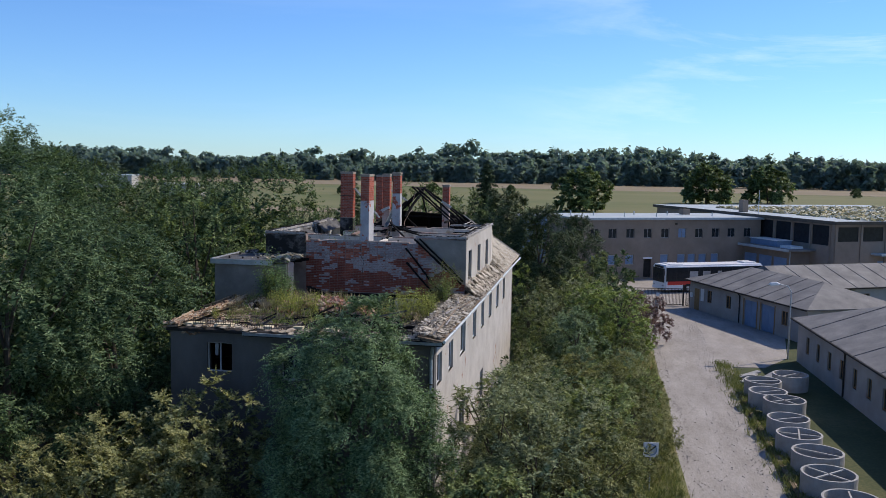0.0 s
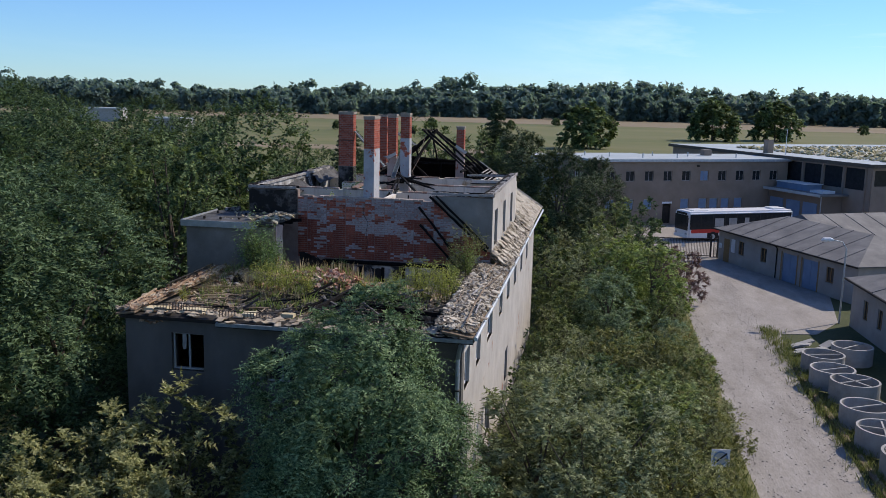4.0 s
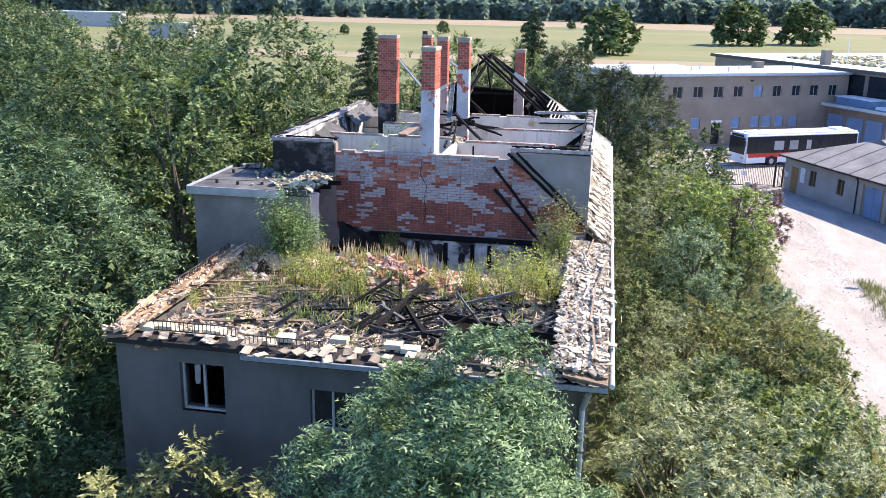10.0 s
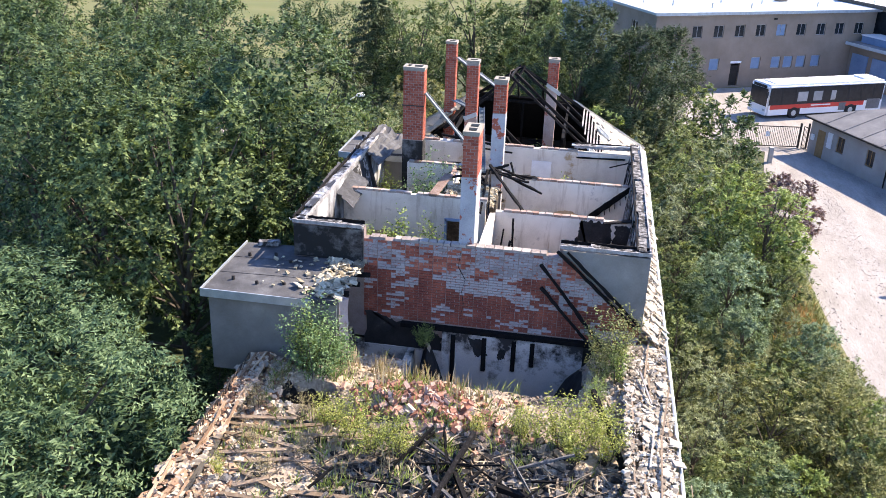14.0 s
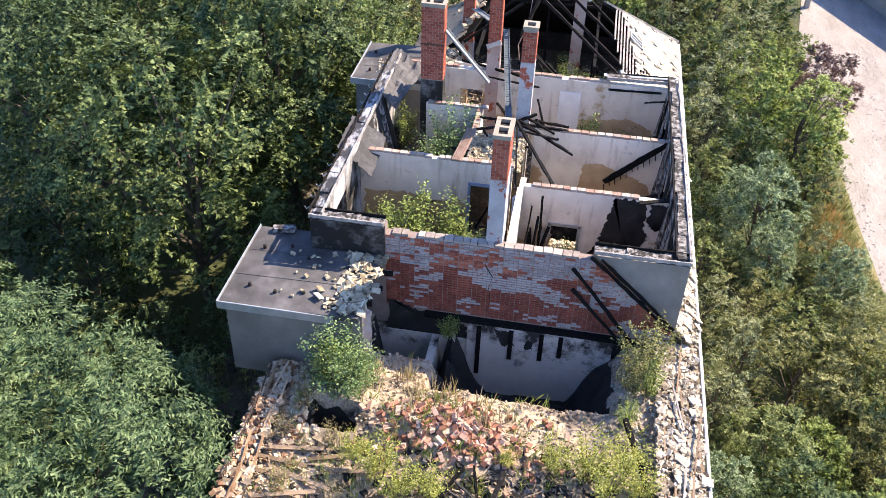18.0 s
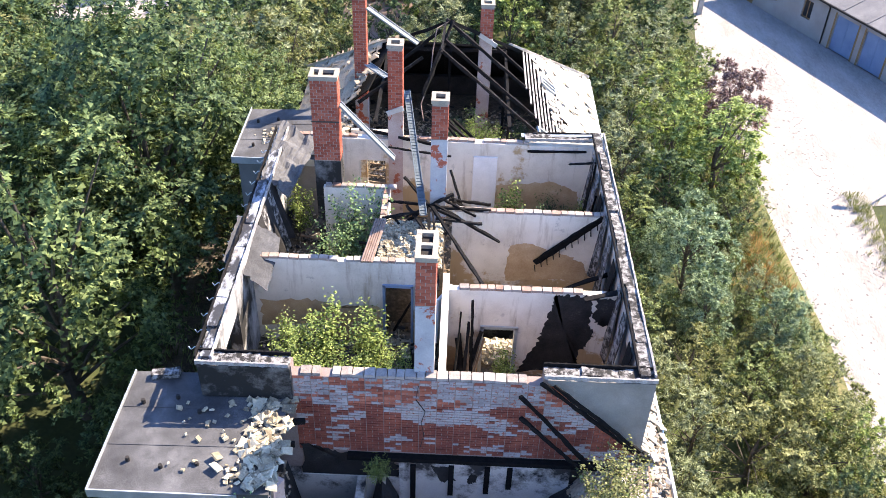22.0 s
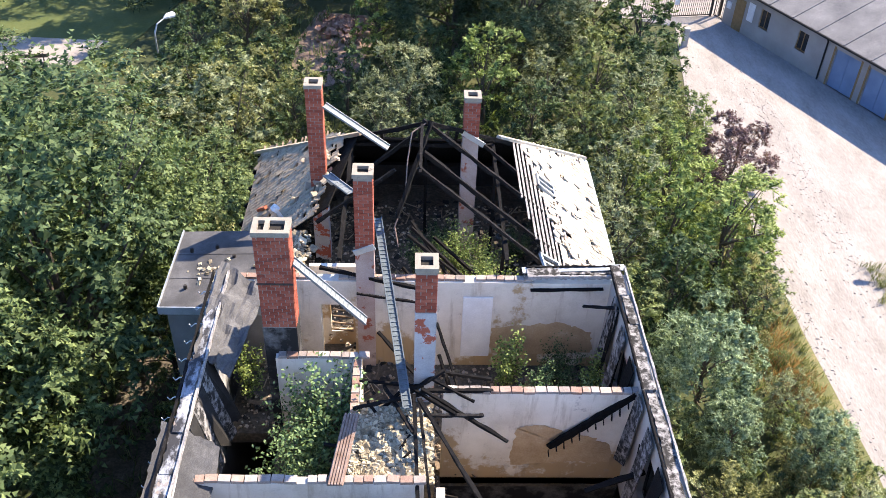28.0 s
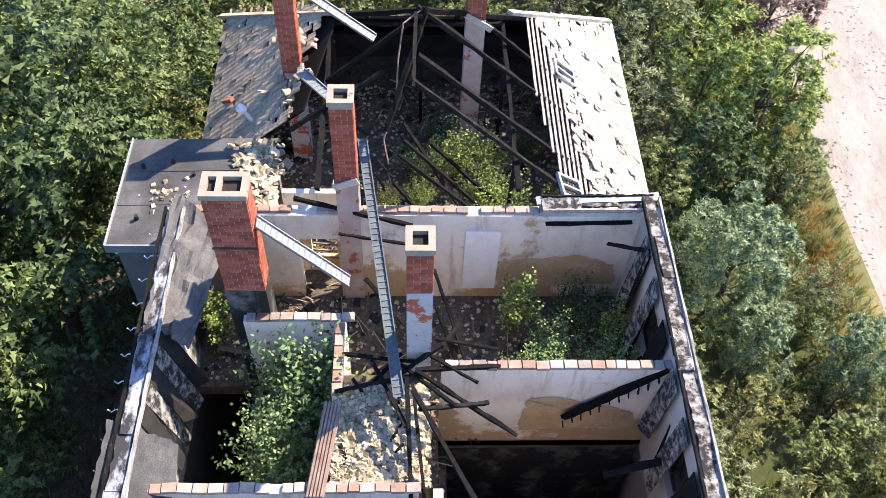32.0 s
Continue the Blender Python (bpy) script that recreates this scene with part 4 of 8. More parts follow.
part("gutter_board", boxed(-4.75, 2.45, 2.66, 2.72, 6.87, 6.97), M["grate"], south_eave, "bent zinc gutter edge")
TILE = {}


def tile_mesh(w, l, material):
    key = (w, l, material.name)
    if key not in TILE:
        vs, fs = [], []
        prof = [(0, 0.0), (0.12, 0.013), (0.3, 0.009), (0.55, -0.002), (0.8, 0.0), (1, 0.006)]
        for y in (0, l):
            for u, z in prof:
                vs.append(((u - 0.5) * w, y, z + 0.012))
        for y in (0, l):
            for u, z in prof:
                vs.append(((u - 0.5) * w, y, z - 0.006))
        k = len(prof)
        for i in range(k - 1):
            fs += [(i, i + 1, k + i + 1, k + i), (2 * k + i + 1, 2 * k + i, 3 * k + i, 3 * k + i + 1), (2 * k + i, 2 * k + i + 1, i + 1, i)]
        me = bpy.data.meshes.new("tile")
        me.from_pydata(vs, [], fs)
        me.materials.append(material)
        TILE[key] = me
    return TILE[key]


def tile_slope(parent, eave, along, up, cols, rows, keep, seed, loose=0.05, limit=300, w=0.3, step=0.31, stir=None, material=None):
    """Roof tiles in rows up a slope; eave: the lower corner, along and up: unit vectors."""
    r = random.Random(seed)
    material = material or M["tile"]
    me = tile_mesh(w - 0.012, step + 0.07, material)
    a, u = Vector(along).normalized(), Vector(up).normalized()
    nrm = a.cross(u)
    n, vs, fs = 0, [], []
    for j in range(rows):
        for i in range(cols):
            c = (i + 0.5) * w
            s = j * step
            if not keep(c, s, r):
                continue
            wild = stir(c, s) if stir else loose
            p = Vector(eave) + a * c + u * s + nrm * 0.045
            m = Matrix((a, u, nrm)).transposed().to_4x4()
            m.translation = p + nrm * r.uniform(0, 0.012)
            tip = 4.0
            tilt = pose(0, 0, 0, -tip, 0, 0)
            if r.random() < wild:
                tilt = pose(r.uniform(-0.1, 0.1), r.uniform(-0.15, 0.1), r.uniform(0.01, 0.05), r.uniform(-14, 8), r.uniform(-10, 10), r.uniform(-38, 38))
            m = m @ tilt
            if n < limit:
                piece("tile", me, m, parent)
                n += 1
            else:
                k = len(vs)
                vs += [tuple(m @ v.co) for v in me.vertices]
                fs += [tuple(k + q for q in p.vertices) for p in me.polygons]
    if vs:
        tagged(quads("tiles_rest", vs, fs, material, parent), kind="stuff")


M["tile_pale"] = mat("tile_pale", [(0.25, (0.27, 0.22, 0.16)), (0.5, (0.43, 0.375, 0.3)), (0.75, (0.55, 0.5, 0.42))], 1.5, 0.85, 0.3, 40, vary=0.35)
C40, S40 = math.cos(radians(40)), math.sin(radians(40))
M["tile_dull"] = mat("tile_dull", [(0.25, (0.16, 0.13, 0.1)), (0.5, (0.33, 0.27, 0.2)), (0.75, (0.48, 0.41, 0.31))], 1.5, 0.9, 0.3, 40, vary=0.5)
tile_slope(south_eave, (-4.75, 2.74, 6.94), (1, 0, 0), (0, 0.99, 0.1), 33, 3, lambda c, s, r: r.random() < 0.6, 21, 0.5, w=0.215, step=0.2, stir=lambda c, s: 0.75, material=M["tile_dull"])
tile_slope(south_eave, (-7.75, 3.1, 6.95), (1, 0, 0), (0, 0.99, 0.1), 15, 2, lambda c, s, r: r.random() < 0.55, 29, 0.5, w=0.215, step=0.2, stir=lambda c, s: 0.75, material=M["tile_dull"])
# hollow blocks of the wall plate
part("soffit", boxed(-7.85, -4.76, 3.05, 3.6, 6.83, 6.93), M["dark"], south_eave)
M["block_ochre"] = mat("block_ochre", [(0.25, (0.4, 0.33, 0.2)), (0.5, (0.55, 0.47, 0.31)), (0.75, (0.66, 0.58, 0.42))], 1.5, 0.95, 0.3, 30, vary=0.35)
blk = brick_mesh(0.36, 0.3, 0.1, M["block_ochre"])
r = random.Random(31)
x = -7.2
while x < 1.5:
    if r.random() < 0.25:
        piece("block", blk, pose(x, 3.7 + r.uniform(-0.06, 0.06), 6.99 + r.uniform(-0.01, 0.05), r.uniform(-5, 5), 0, r.uniform(-8, 8)), south_eave)
    x += 0.38
for x0, x1, y, z in ((-6.9, -6.05, 3.3, 7.08), (-6.0, -5.1, 3.3, 7.08), (-4.85, -3.2, 3.18, 6.98), (0.75, 1.85, 3.25, 7.0), (-0.4, 0.6, 3.25, 7.0)):
    g = thing("snow_guard", (x0, y, z), "rusted iron snow guard grille on the eave", "snow guard", "snow guards")
    bm = bmesh.new()
    beam(bm, (0, 0, 0.02), (x1 - x0, 0, 0.02), 0.02)
    beam(bm, (0, 0, 0.22), (x1 - x0, 0, 0.22), 0.02)
    part("rail", bm, M["iron"], g)
    k = int((x1 - x0) / 0.09)
    for i in range(k + 1):
        part("bar", beamed((i * (x1 - x0) / k, 0, 0.02), (i * (x1 - x0) / k, 0, 0.22), 0.014), M["iron"], g)
    if x0 == -4.85:
        copy_thing(g, pose(-7.8, 6.0, 7.03, 0, 0, 90))
        copy_thing(g, pose(-7.8, 7.75, 7.03, 0, 0, 92))

east_eave = thing("east_eave", (0, 0, 0), "pale broken tiles and battens along the eave", "eave")
bm = bmesh.new()
slab(bm, [(2.45, 12.2, 7.02), (2.45, 22.0, 7.02), (1.76, 22.0, 7.55), (1.76, 12.2, 7.55)], 0.05)
part("boarding", bm, M["wood"], east_eave)
bm = bmesh.new()
slab(bm, [(2.45, 2.7, 7.02), (2.45, 12.19, 7.02), (1.6, 12.19, 7.16), (1.6, 2.7, 7.16)], 0.05)
part("boarding", bm, M["wood"], east_eave)
bm = bmesh.new()
tube(bm, [(2.52, 2.7, 7.0), (2.53, 12, 6.98), (2.52, 22, 7.0), (2.53, 30.8, 7.0)], [0.055] * 4, 8)
part("gutter", bm, M["zinc"], east_eave, "pale zinc gutter")
for i in range(5):
    s = 0.12 + 0.25 * i
    part("batten", beamed((2.42 - s * 0.8, 2.75 + r.uniform(0, 1.5), 7.07 + s * 0.16), (2.42 - s * 0.8 + r.uniform(-0.08, 0.08), 12.1 - r.uniform(0, 2.5), 7.1 + s * 0.16), 0.05, 0.035, 0.3, 14, r), M["wood"], east_eave)
tile_slope(east_eave, (2.45, 12.2, 7.04), (0, 1, 0), (-C40, 0, S40), 45, 5, lambda c, s, r: s < 0.85 and r.random() < 0.62, 22, 0.3, 300, w=0.22, step=0.2, stir=lambda c, s: 0.65, material=M["tile_pale"])
tile_slope(east_eave, (2.45, 2.75, 7.04), (0, 1, 0), (-0.986, 0, 0.165), 43, 4, lambda c, s, r: r.random() < (0.5 if c > 3.0 else 0.3), 27, 0.3, 300, w=0.22, step=0.2, stir=lambda c, s: 0.9, material=M["tile_pale"])
strew("eave_shards", 1500, lambda r: (r.uniform(1.78, 2.42), r.uniform(12.2, 21.5)), lambda x, y: 7.1 + (2.45 - x) * 0.73, 0.13, M["tile_bit"], "broken pale tile shards lying on the sunny eave", "roof tiles", 8, flat=0.2)
strew("eave_shards", 1900, lambda r: (r.uniform(1.35, 2.42), r.uniform(2.9, 12.1)), lambda x, y: 7.1 + (2.45 - x) * 0.165 + 0.06 * noise.noise(Vector((x * 3, y * 2, 8))), 0.15, M["tile_bit"], "broken pale tile shards heaped along the bare wall top", "roof tiles", 9, flat=0.22)
for i in range(7):
    y, x, l = 3.2 + i * 1.2, r.uniform(1.5, 2.3), r.uniform(1.0, 2.4)
    part("loose_batten", beamed((x, y, 7.2 + 0.12 * r.random()), (x + r.uniform(-0.25, 0.25), y + l, 7.22 + 0.2 * r.random()), 0.045, 0.04, 0.3, 6, r), M["whitewash"] if i % 2 else M["wood"], east_eave)
M["tile_red_bit"] = mat("tile_red_bit", [(0.2, (0.15, 0.075, 0.045)), (0.5, (0.34, 0.23, 0.15)), (0.75, (0.52, 0.43, 0.32))], 3, 0.95, 0.3, 30, vary=0.6, island=True)
strew("west_shards", 1100, lambda r: (r.uniform(-7.95, -6.6), r.uniform(3.1, 9.7)), lambda x, y: 7.02 + 0.1 * (x + 8.25) if x < -7.3 else rubble_z(x, y), 0.2, M["tile_red_bit"], "reddish tile and wood shards along the shaded eave", "roof tiles", 10, flat=0.2)
west_eave = thing("west_eave", (0, 0, 0), "splintered battens and tiles along the shaded eave", "eave")
bm = bmesh.new()
slab(bm, [(-7.95, 9.8, 6.97), (-7.95, 3.0, 6.97), (-7.35, 3.0, 7.05), (-7.35, 9.8, 7.05)], 0.05)
part("boarding", bm, M["wood"], west_eave)
tile_slope(west_eave, (-7.95, 9.7, 7.0), (0, -1, 0), (0.99, 0, 0.1), 33, 5, lambda c, s, r: r.random() < 0.25, 23, 0.8, w=0.2, step=0.155, material=M["tile_dull"])
M["batten_tan"] = mat("batten_tan", [(0.3, (0.2, 0.12, 0.07)), (0.6, (0.36, 0.25, 0.16)), (0.8, (0.5, 0.39, 0.28))], 3, 0.9, 0.4, 30, vary=0.5)
for i in range(22):
    y, l, x = r.uniform(3.1, 8.6), r.uniform(0.4, 1.3), -7.92 + r.uniform(0, 0.7)
    part("batten", beamed((x, y, 7.05 + 0.1 * (x + 8.25)), (x + r.uniform(-0.15, 0.15), y + l, 7.06 + 0.1 * (x + 8.25) + r.uniform(0, 0.1)), r.uniform(0.04, 0.09), 0.04, 0.4, 5, r), M["batten_tan"], west_eave)

# ---------------------------------------------------------------- raised attic storey: walls
ZP, ZI, ZF = 9.7, 9.4, 6.72
bm = bmesh.new()
wall_x(bm, 12.26, 0.26, -7.6, -5.66, 6.5, ZP - 0.02)
wall_x(bm, 12.26, 0.26, -5.66, 1.75, 6.3, 9.42)
wall_x(bm, 12.26, 0.26, -0.5, 1.75, 9.42, ZP - 0.05)
gable = solo("wall_gable", bm, M["mortar_limed"], "brick gable wall with flaking limewash, cracked and sooty", kind="structure")
# grey render on the outer triangle of the gable
bm = bmesh.new()
pts = [(-0.42, 9.6), (1.78, 7.62), (1.78, 9.66), (-0.42, 9.66)]
lo, hi = [bm.verts.new((x, 12.19, z)) for x, z in pts], [bm.verts.new((x, 12.27, z)) for x, z in pts]
bm.faces.new(lo)
bm.faces.new(hi[::-1])
for i in range(4):
    bm.faces.new((lo[i], hi[i], hi[(i + 1) % 4], lo[(i + 1) % 4]))
part("render_panel", bm, M["render"], gable, "smooth grey render panel")
part("parapet_render", boxed(-7.58, -5.68, 12.2, 12.26, 8.76, 9.66), M["render_sooty"], gable, "sooty grey render above the dormer roof")
part("ledge", boxed(-4.6, 0.9, 12.1, 12.26, 6.98, 7.1), M["char"], gable, "sooty ledge along the brickwork")
part("plaster_panel", boxed(-3.45, 0.35, 12.14, 12.2, 4.2, 6.95), M["plaster_low"], gable, "stained white plaster below the brickwork")
for x, z0, z1 in ((-2.35, 5.9, 6.9), (-1.55, 6.0, 6.9), (-1.05, 6.2, 6.9), (-3.2, 5.2, 6.9)):
    part("scorch_post", boxed(x, x + 0.12, 12.08, 12.15, z0, z1), M["char"], gable, "charred upright stump on the plaster")
# charred rafters against the gable
for a, b in (((-0.55, 12.1, 9.66), (1.62, 12.05, 7.72)), ((-0.3, 12.0, 9.7), (1.7, 11.95, 7.85)), ((-0.95, 12.1, 9.25), (0.75, 12.0, 7.2)), ((-0.9, 12.1, 8.6), (0.55, 12.05, 7.05))):
    solo("gable_rafter", beamed(a, b, 0.075, 0.1, 0.45, 14, r), M["char"], "charred rafter leaning on the brick gable", "rafter", "gable rafters")

parapet_holes = [(13.2, 14.2, 7.75, 9.1), (16.2, 17.2, 7.75, 9.1), (19.2, 20.2, 7.75, 9.1)]
bm = bmesh.new()
wall_y(bm, 1.47, 0.28, 12.52, 21.72, 6.5, ZP, parapet_holes)
wall_east_attic = solo("wall_east_attic", bm, M["facade_east"], "pale rendered wall of the roofless attic storey", kind="structure")
for a, b, c, d in parapet_holes:
    w = pane_window(wall_east_attic, 0, b - a, 0.1, c, d, 2, frame_m=M["dark"])
    w.matrix_basis = pose(1.75, a, 0, 0, 0, 90)
bm = bmesh.new()
wall_y(bm, -7.6, 0.28, 12.52, 21.72, 6.5, ZP, [(13.4, 14.6, 7.6, 9.0), (18.4, 19.6, 7.6, 9.0)])
M["plaster_burnt"] = patchy(mat("plaster_burnt", [(0.25, (0.28, 0.27, 0.26)), (0.5, (0.48, 0.47, 0.46)), (0.75, (0.62, 0.61, 0.6))], 0.9, 0.92, 0.2, 30, fine=0.2), (0.02, 0.019, 0.018), 0.55, 0.4, 0.56, stretch=(1, 1, 0.6))
solo("wall_west_attic", bm, M["plaster_burnt"], "scorched plaster side wall of the roofless attic", kind="structure")
bm = bmesh.new()
wall_x(bm, 21.72, 0.26, -7.6, 1.75, 6.5, 9.42, [(-5.3, -4.5, 6.7, 8.7)])
solo("wall_attic_back", bm, M["plaster_in"], "rear cross wall of the roofless attic", kind="structure")
bm = bmesh.new()
wall_x(bm, 15.2, 0.16, -2.5, 1.47, 6.5, ZI, [(-1.68, -0.86, 6.6, 8.25)])
solo("wall_room_1", bm, M["plaster_in"], "stained plaster partition with a doorway", kind="structure")
bm = bmesh.new()
wall_x(bm, 18.3, 0.16, -2.5, 1.47, 6.5, ZI)
solo("wall_room_2", bm, M["plaster_in"], "stained plaster partition between roofless rooms", kind="structure")
bm = bmesh.new()
wall_x(bm, 16.15, 0.16, -7.32, -2.9, 6.5, 9.33, [(-4.12, -3.4, 6.6, 8.6)])
solo("wall_room_3", bm, M["plaster_in"], "plaster partition with a blue-framed doorway", kind="structure")
bm = bmesh.new()
wall_x(bm, 19.35, 0.16, -6.0, -4.2, 6.5, 9.3)
wall_y(bm, -4.36, 0.16, 17.9, 19.35, 6.5, 9.3)
solo("wall_room_4", bm, M["plaster_in"], "corner of bluish plaster partition", kind="structure")
bm = bmesh.new()
wall_y(bm, -2.66, 0.16, 12.52, 15.2, 6.5, 9.35)
wall_y(bm, -2.66, 0.16, 15.2, 16.4, 6.5, 8.9)
solo("wall_corridor", bm, M["plaster_in"], "narrow white corridor wall beside the chimney", kind="structure")
bm = bmesh.new()
for q in ((-7.32, 1.47, 12.52, 15.36), (-6.15, -2.5, 15.36, 18.3), (-7.32, -6.15, 15.36, 16.3), (-6.15, 1.47, 18.3, 19.5), (-7.32, 1.47, 19.5, 30.0)):
    box(bm, *q, 6.4, ZF)
solo("floor_attic", bm, M["floor_dirt"], "debris-covered floor of the roofless attic", kind="structure")
solo("floor_below", boxed(-7.3, 1.6, 12.6, 29.9, 3.3, 3.6), M["soot"], "black floor of the storey below", kind="structure")
bm = bmesh.new()
wall_x(bm, 18.32, 0.14, -2.5, 1.47, 3.6, 6.5)
wall_x(bm, 15.22, 0.14, -2.5, 1.47, 3.6, 6.5)
wall_y(bm, -2.48, 0.14, 15.36, 18.3, 3.6, 6.38)
wall_y(bm, -6.13, 0.14, 16.3, 19.5, 3.6, 6.38)
solo("wall_below", bm, M["render_sooty"], "dark patchy plaster walls of the storey below", kind="structure")


def attic_floor(x, y):
    """Height of the attic floor, or None where it has burnt through."""
    if x > -2.4 and 15.3 < y < 18.4 or x < -6.1 and 16.2 < y < 19.6:
        return None
    return ZF + 0.02


bm = bmesh.new()
for x0, x1, z0, z1 in ((-4.14, -4.08, 6.7, 8.66), (-3.44, -3.38, 6.7, 8.66), (-4.14, -3.38, 8.6, 8.68)):
    box(bm, x0, x1, 16.1, 16.34, z0, z1)
solo("door_frame_1", bm, M["blue_door"], "faded blue door frame", kind="structure")
bm = bmesh.new()
for x0, x1, z0, z1 in ((-1.72, -1.64, 6.7, 8.3), (-0.9, -0.82, 6.7, 8.3), (-1.72, -0.82, 8.24, 8.32)):
    box(bm, x0, x1, 15.15, 15.39, z0, z1)
solo("door_frame_2", bm, M["zinc"], "grey door frame in the partition", kind="structure")
# boarded panel in the rear partition
solo("door_2", boxed(-1.95, -1.25, 21.66, 21.71, 7.1, 9.0), M["white_paint"], "pale closed door in the rear partition", kind="structure")


def stain(name, y, pts, label, seed, material=None):
    """A ragged scorch mark lying on a partition that faces -y."""
    r = random.Random(seed)
    bm = bmesh.new()
    ring = []
    for (x0, z0), (x1, z1) in zip(pts, pts[1:] + pts[:1]):
        n = 9
        for k in range(n):
            t = k / n
            ring.append((x0 + (x1 - x0) * t + r.uniform(-0.05, 0.05), z0 + (z1 - z0) * t + r.uniform(-0.05, 0.05)))
    c = bm.verts.new((sum(p[0] for p in ring) / len(ring), y, sum(p[1] for p in ring) / len(ring)))
    vs = [bm.verts.new((x, y, z)) for x, z in ring]
    for i in range(len(vs)):
        bm.faces.new((c, vs[i], vs[(i + 1) % len(vs)]))
    return solo(name, bm, material or M["soot"], label, kind="structure")


stain("scorch_mark", 15.19, [(-0.05, 9.36), (0.3, 9.38), (0.78, 9.37), (0.86, 8.9), (0.82, 8.5), (1.0, 8.2), (0.9, 7.8), (0.66, 7.6), (0.72, 7.0), (-0.75, 6.8), (-0.55, 7.3), (-0.35, 7.8), (-0.2, 8.3), (-0.1, 8.9)], "black scorch mark on the partition", 2)
stain("scorch_mark", 15.188, [(0.95, 9.3), (1.42, 9.32), (1.4, 8.5), (1.15, 8.45), (0.92, 8.7)], "black patch in the corner of the partition", 11)
# black patch beside the dormer: the dark recess painted on, together with soot
stain("scorch_mark", 12.235, [(-5.62, 7.35), (-5.2, 7.2), (-4.5, 7.02), (-3.9, 6.95), (-3.5, 6.75), (-3.45, 6.3), (-4.4, 6.0), (-5.62, 5.9)], "black soot and painted recess shade on the gable wall beside the dormer", 4)
stain("scorch_mark", 12.232, [(0.35, 7.08), (1.2, 6.95), (1.3, 6.4), (0.4, 5.9), (0.2, 6.5)], "black soot at the corner of the open room", 5)
stain("scorch_mark", 12.131, [(-2.75, 6.85), (-2.3, 6.88), (-2.2, 6.4), (-2.5, 6.3)], "soot smear on the pale plaster", 9)
stain("scorch_mark", 12.131, [(-1.9, 6.6), (-1.75, 6.62), (-1.7, 6.35), (-1.9, 6.3)], "soot smear on the pale plaster", 10)
M["bare"] = mat("bare", [(0.3, (0.32, 0.2, 0.11)), (0.55, (0.46, 0.33, 0.2)), (0.75, (0.56, 0.47, 0.36))], 1.9, 0.95, 0.3, 30)
stain("bare_patch", 18.285, [(-0.95, 8.35), (-0.5, 8.5), (0.6, 8.1), (1.1, 7.9), (1.2, 7.3), (-1.0, 7.2)], "ochre patch of bare plaster on the partition", 6, M["bare"])
stain("bare_patch", 21.705, [(-1.2, 8.05), (0.5, 8.2), (1.2, 7.9), (1.3, 7.2), (-1.2, 7.1)], "ochre patch of bare plaster on the rear wall", 7, M["bare"])
stain("bare_patch", 16.135, [(-7.2, 8.0), (-6.0, 8.1), (-5.1, 7.9), (-4.2, 7.95), (-4.2, 7.4), (-7.2, 7.2)], "ochre patch of bare plaster by the doorway", 8, M["bare"])

# bricks along the tops of the partitions
cap_m = world_mat("brick_top", [(0.25, (0.17, 0.09, 0.065)), (0.45, (0.27, 0.18, 0.14)), (0.7, (0.38, 0.31, 0.26))], scale=3, rough=0.92, bump=0.4, bscale=40, vary=0.3)
cap_pale = world_mat("brick_top_limed", [(0.25, (0.14, 0.115, 0.1)), (0.45, (0.26, 0.22, 0.195)), (0.7, (0.4, 0.355, 0.32))], scale=3, rough=0.92, bump=0.4, bscale=40, vary=0.3)
r = random.Random(41)
for nm, x0, x1, y, z in (("wall_room_2", -2.45, 1.4, 18.38, ZI), ("wall_room_1", -2.45, 0.5, 15.28, ZI), ("wall_room_3", -7.3, -2.95, 16.23, 9.33), ("wall_attic_back", -7.2, -0.5, 21.85, 9.42), ("wall_room_4", -5.95, -4.25, 19.43, 9.3), ("wall_gable", -5.5, -0.6, 12.39, 9.42)):
    w = bpy.data.objects[nm]
    x = x0
    while x < x1:
        l = r.choice((0.24, 0.24, 0.18))
        if r.random() < 0.95:
            piece("brick", brick_mesh(l - 0.01, 0.165 if nm != "wall_gable" else 0.24, 0.065, cap_m if nm != "wall_gable" and r.random() < 0.6 else cap_pale), pose(x + l / 2, y + r.uniform(-0.012, 0.012), z + 0.034, r.uniform(-2, 2), r.uniform(-2, 2), r.uniform(-3, 3)), w)
        x += l
w = bpy.data.objects["wall_room_4"]
for i in range(6):
    piece("brick", brick_mesh(0.22, 0.16, 0.065, cap_m), pose(-4.28, 17.98 + i * 0.24, 9.33, 0, 0, 90 + r.uniform(-4, 4)), w)


M["metal_cap"] = patchy(patchy(mat("metal_cap", [(0.3, (0.2, 0.215, 0.24)), (0.7, (0.44, 0.46, 0.49))], 4, 0.6, 0.4, 30), (0.03, 0.03, 0.032), 2.6, 0.42, 0.54, stretch=(1.6, 0.7, 1)), (0.24, 0.2, 0.17), 3.0, 0.6, 0.66)
M["shaft_pink"] = patchy(patchy(mat("shaft_pink", [(0.3, (0.3, 0.2, 0.17)), (0.7, (0.48, 0.4, 0.37))], 2, 0.92, 0.3, 40), (0.3, 0.09, 0.055), 1.8, 0.59, 0.62), (0.06, 0.05, 0.045), 1.2, 0.6, 0.7)


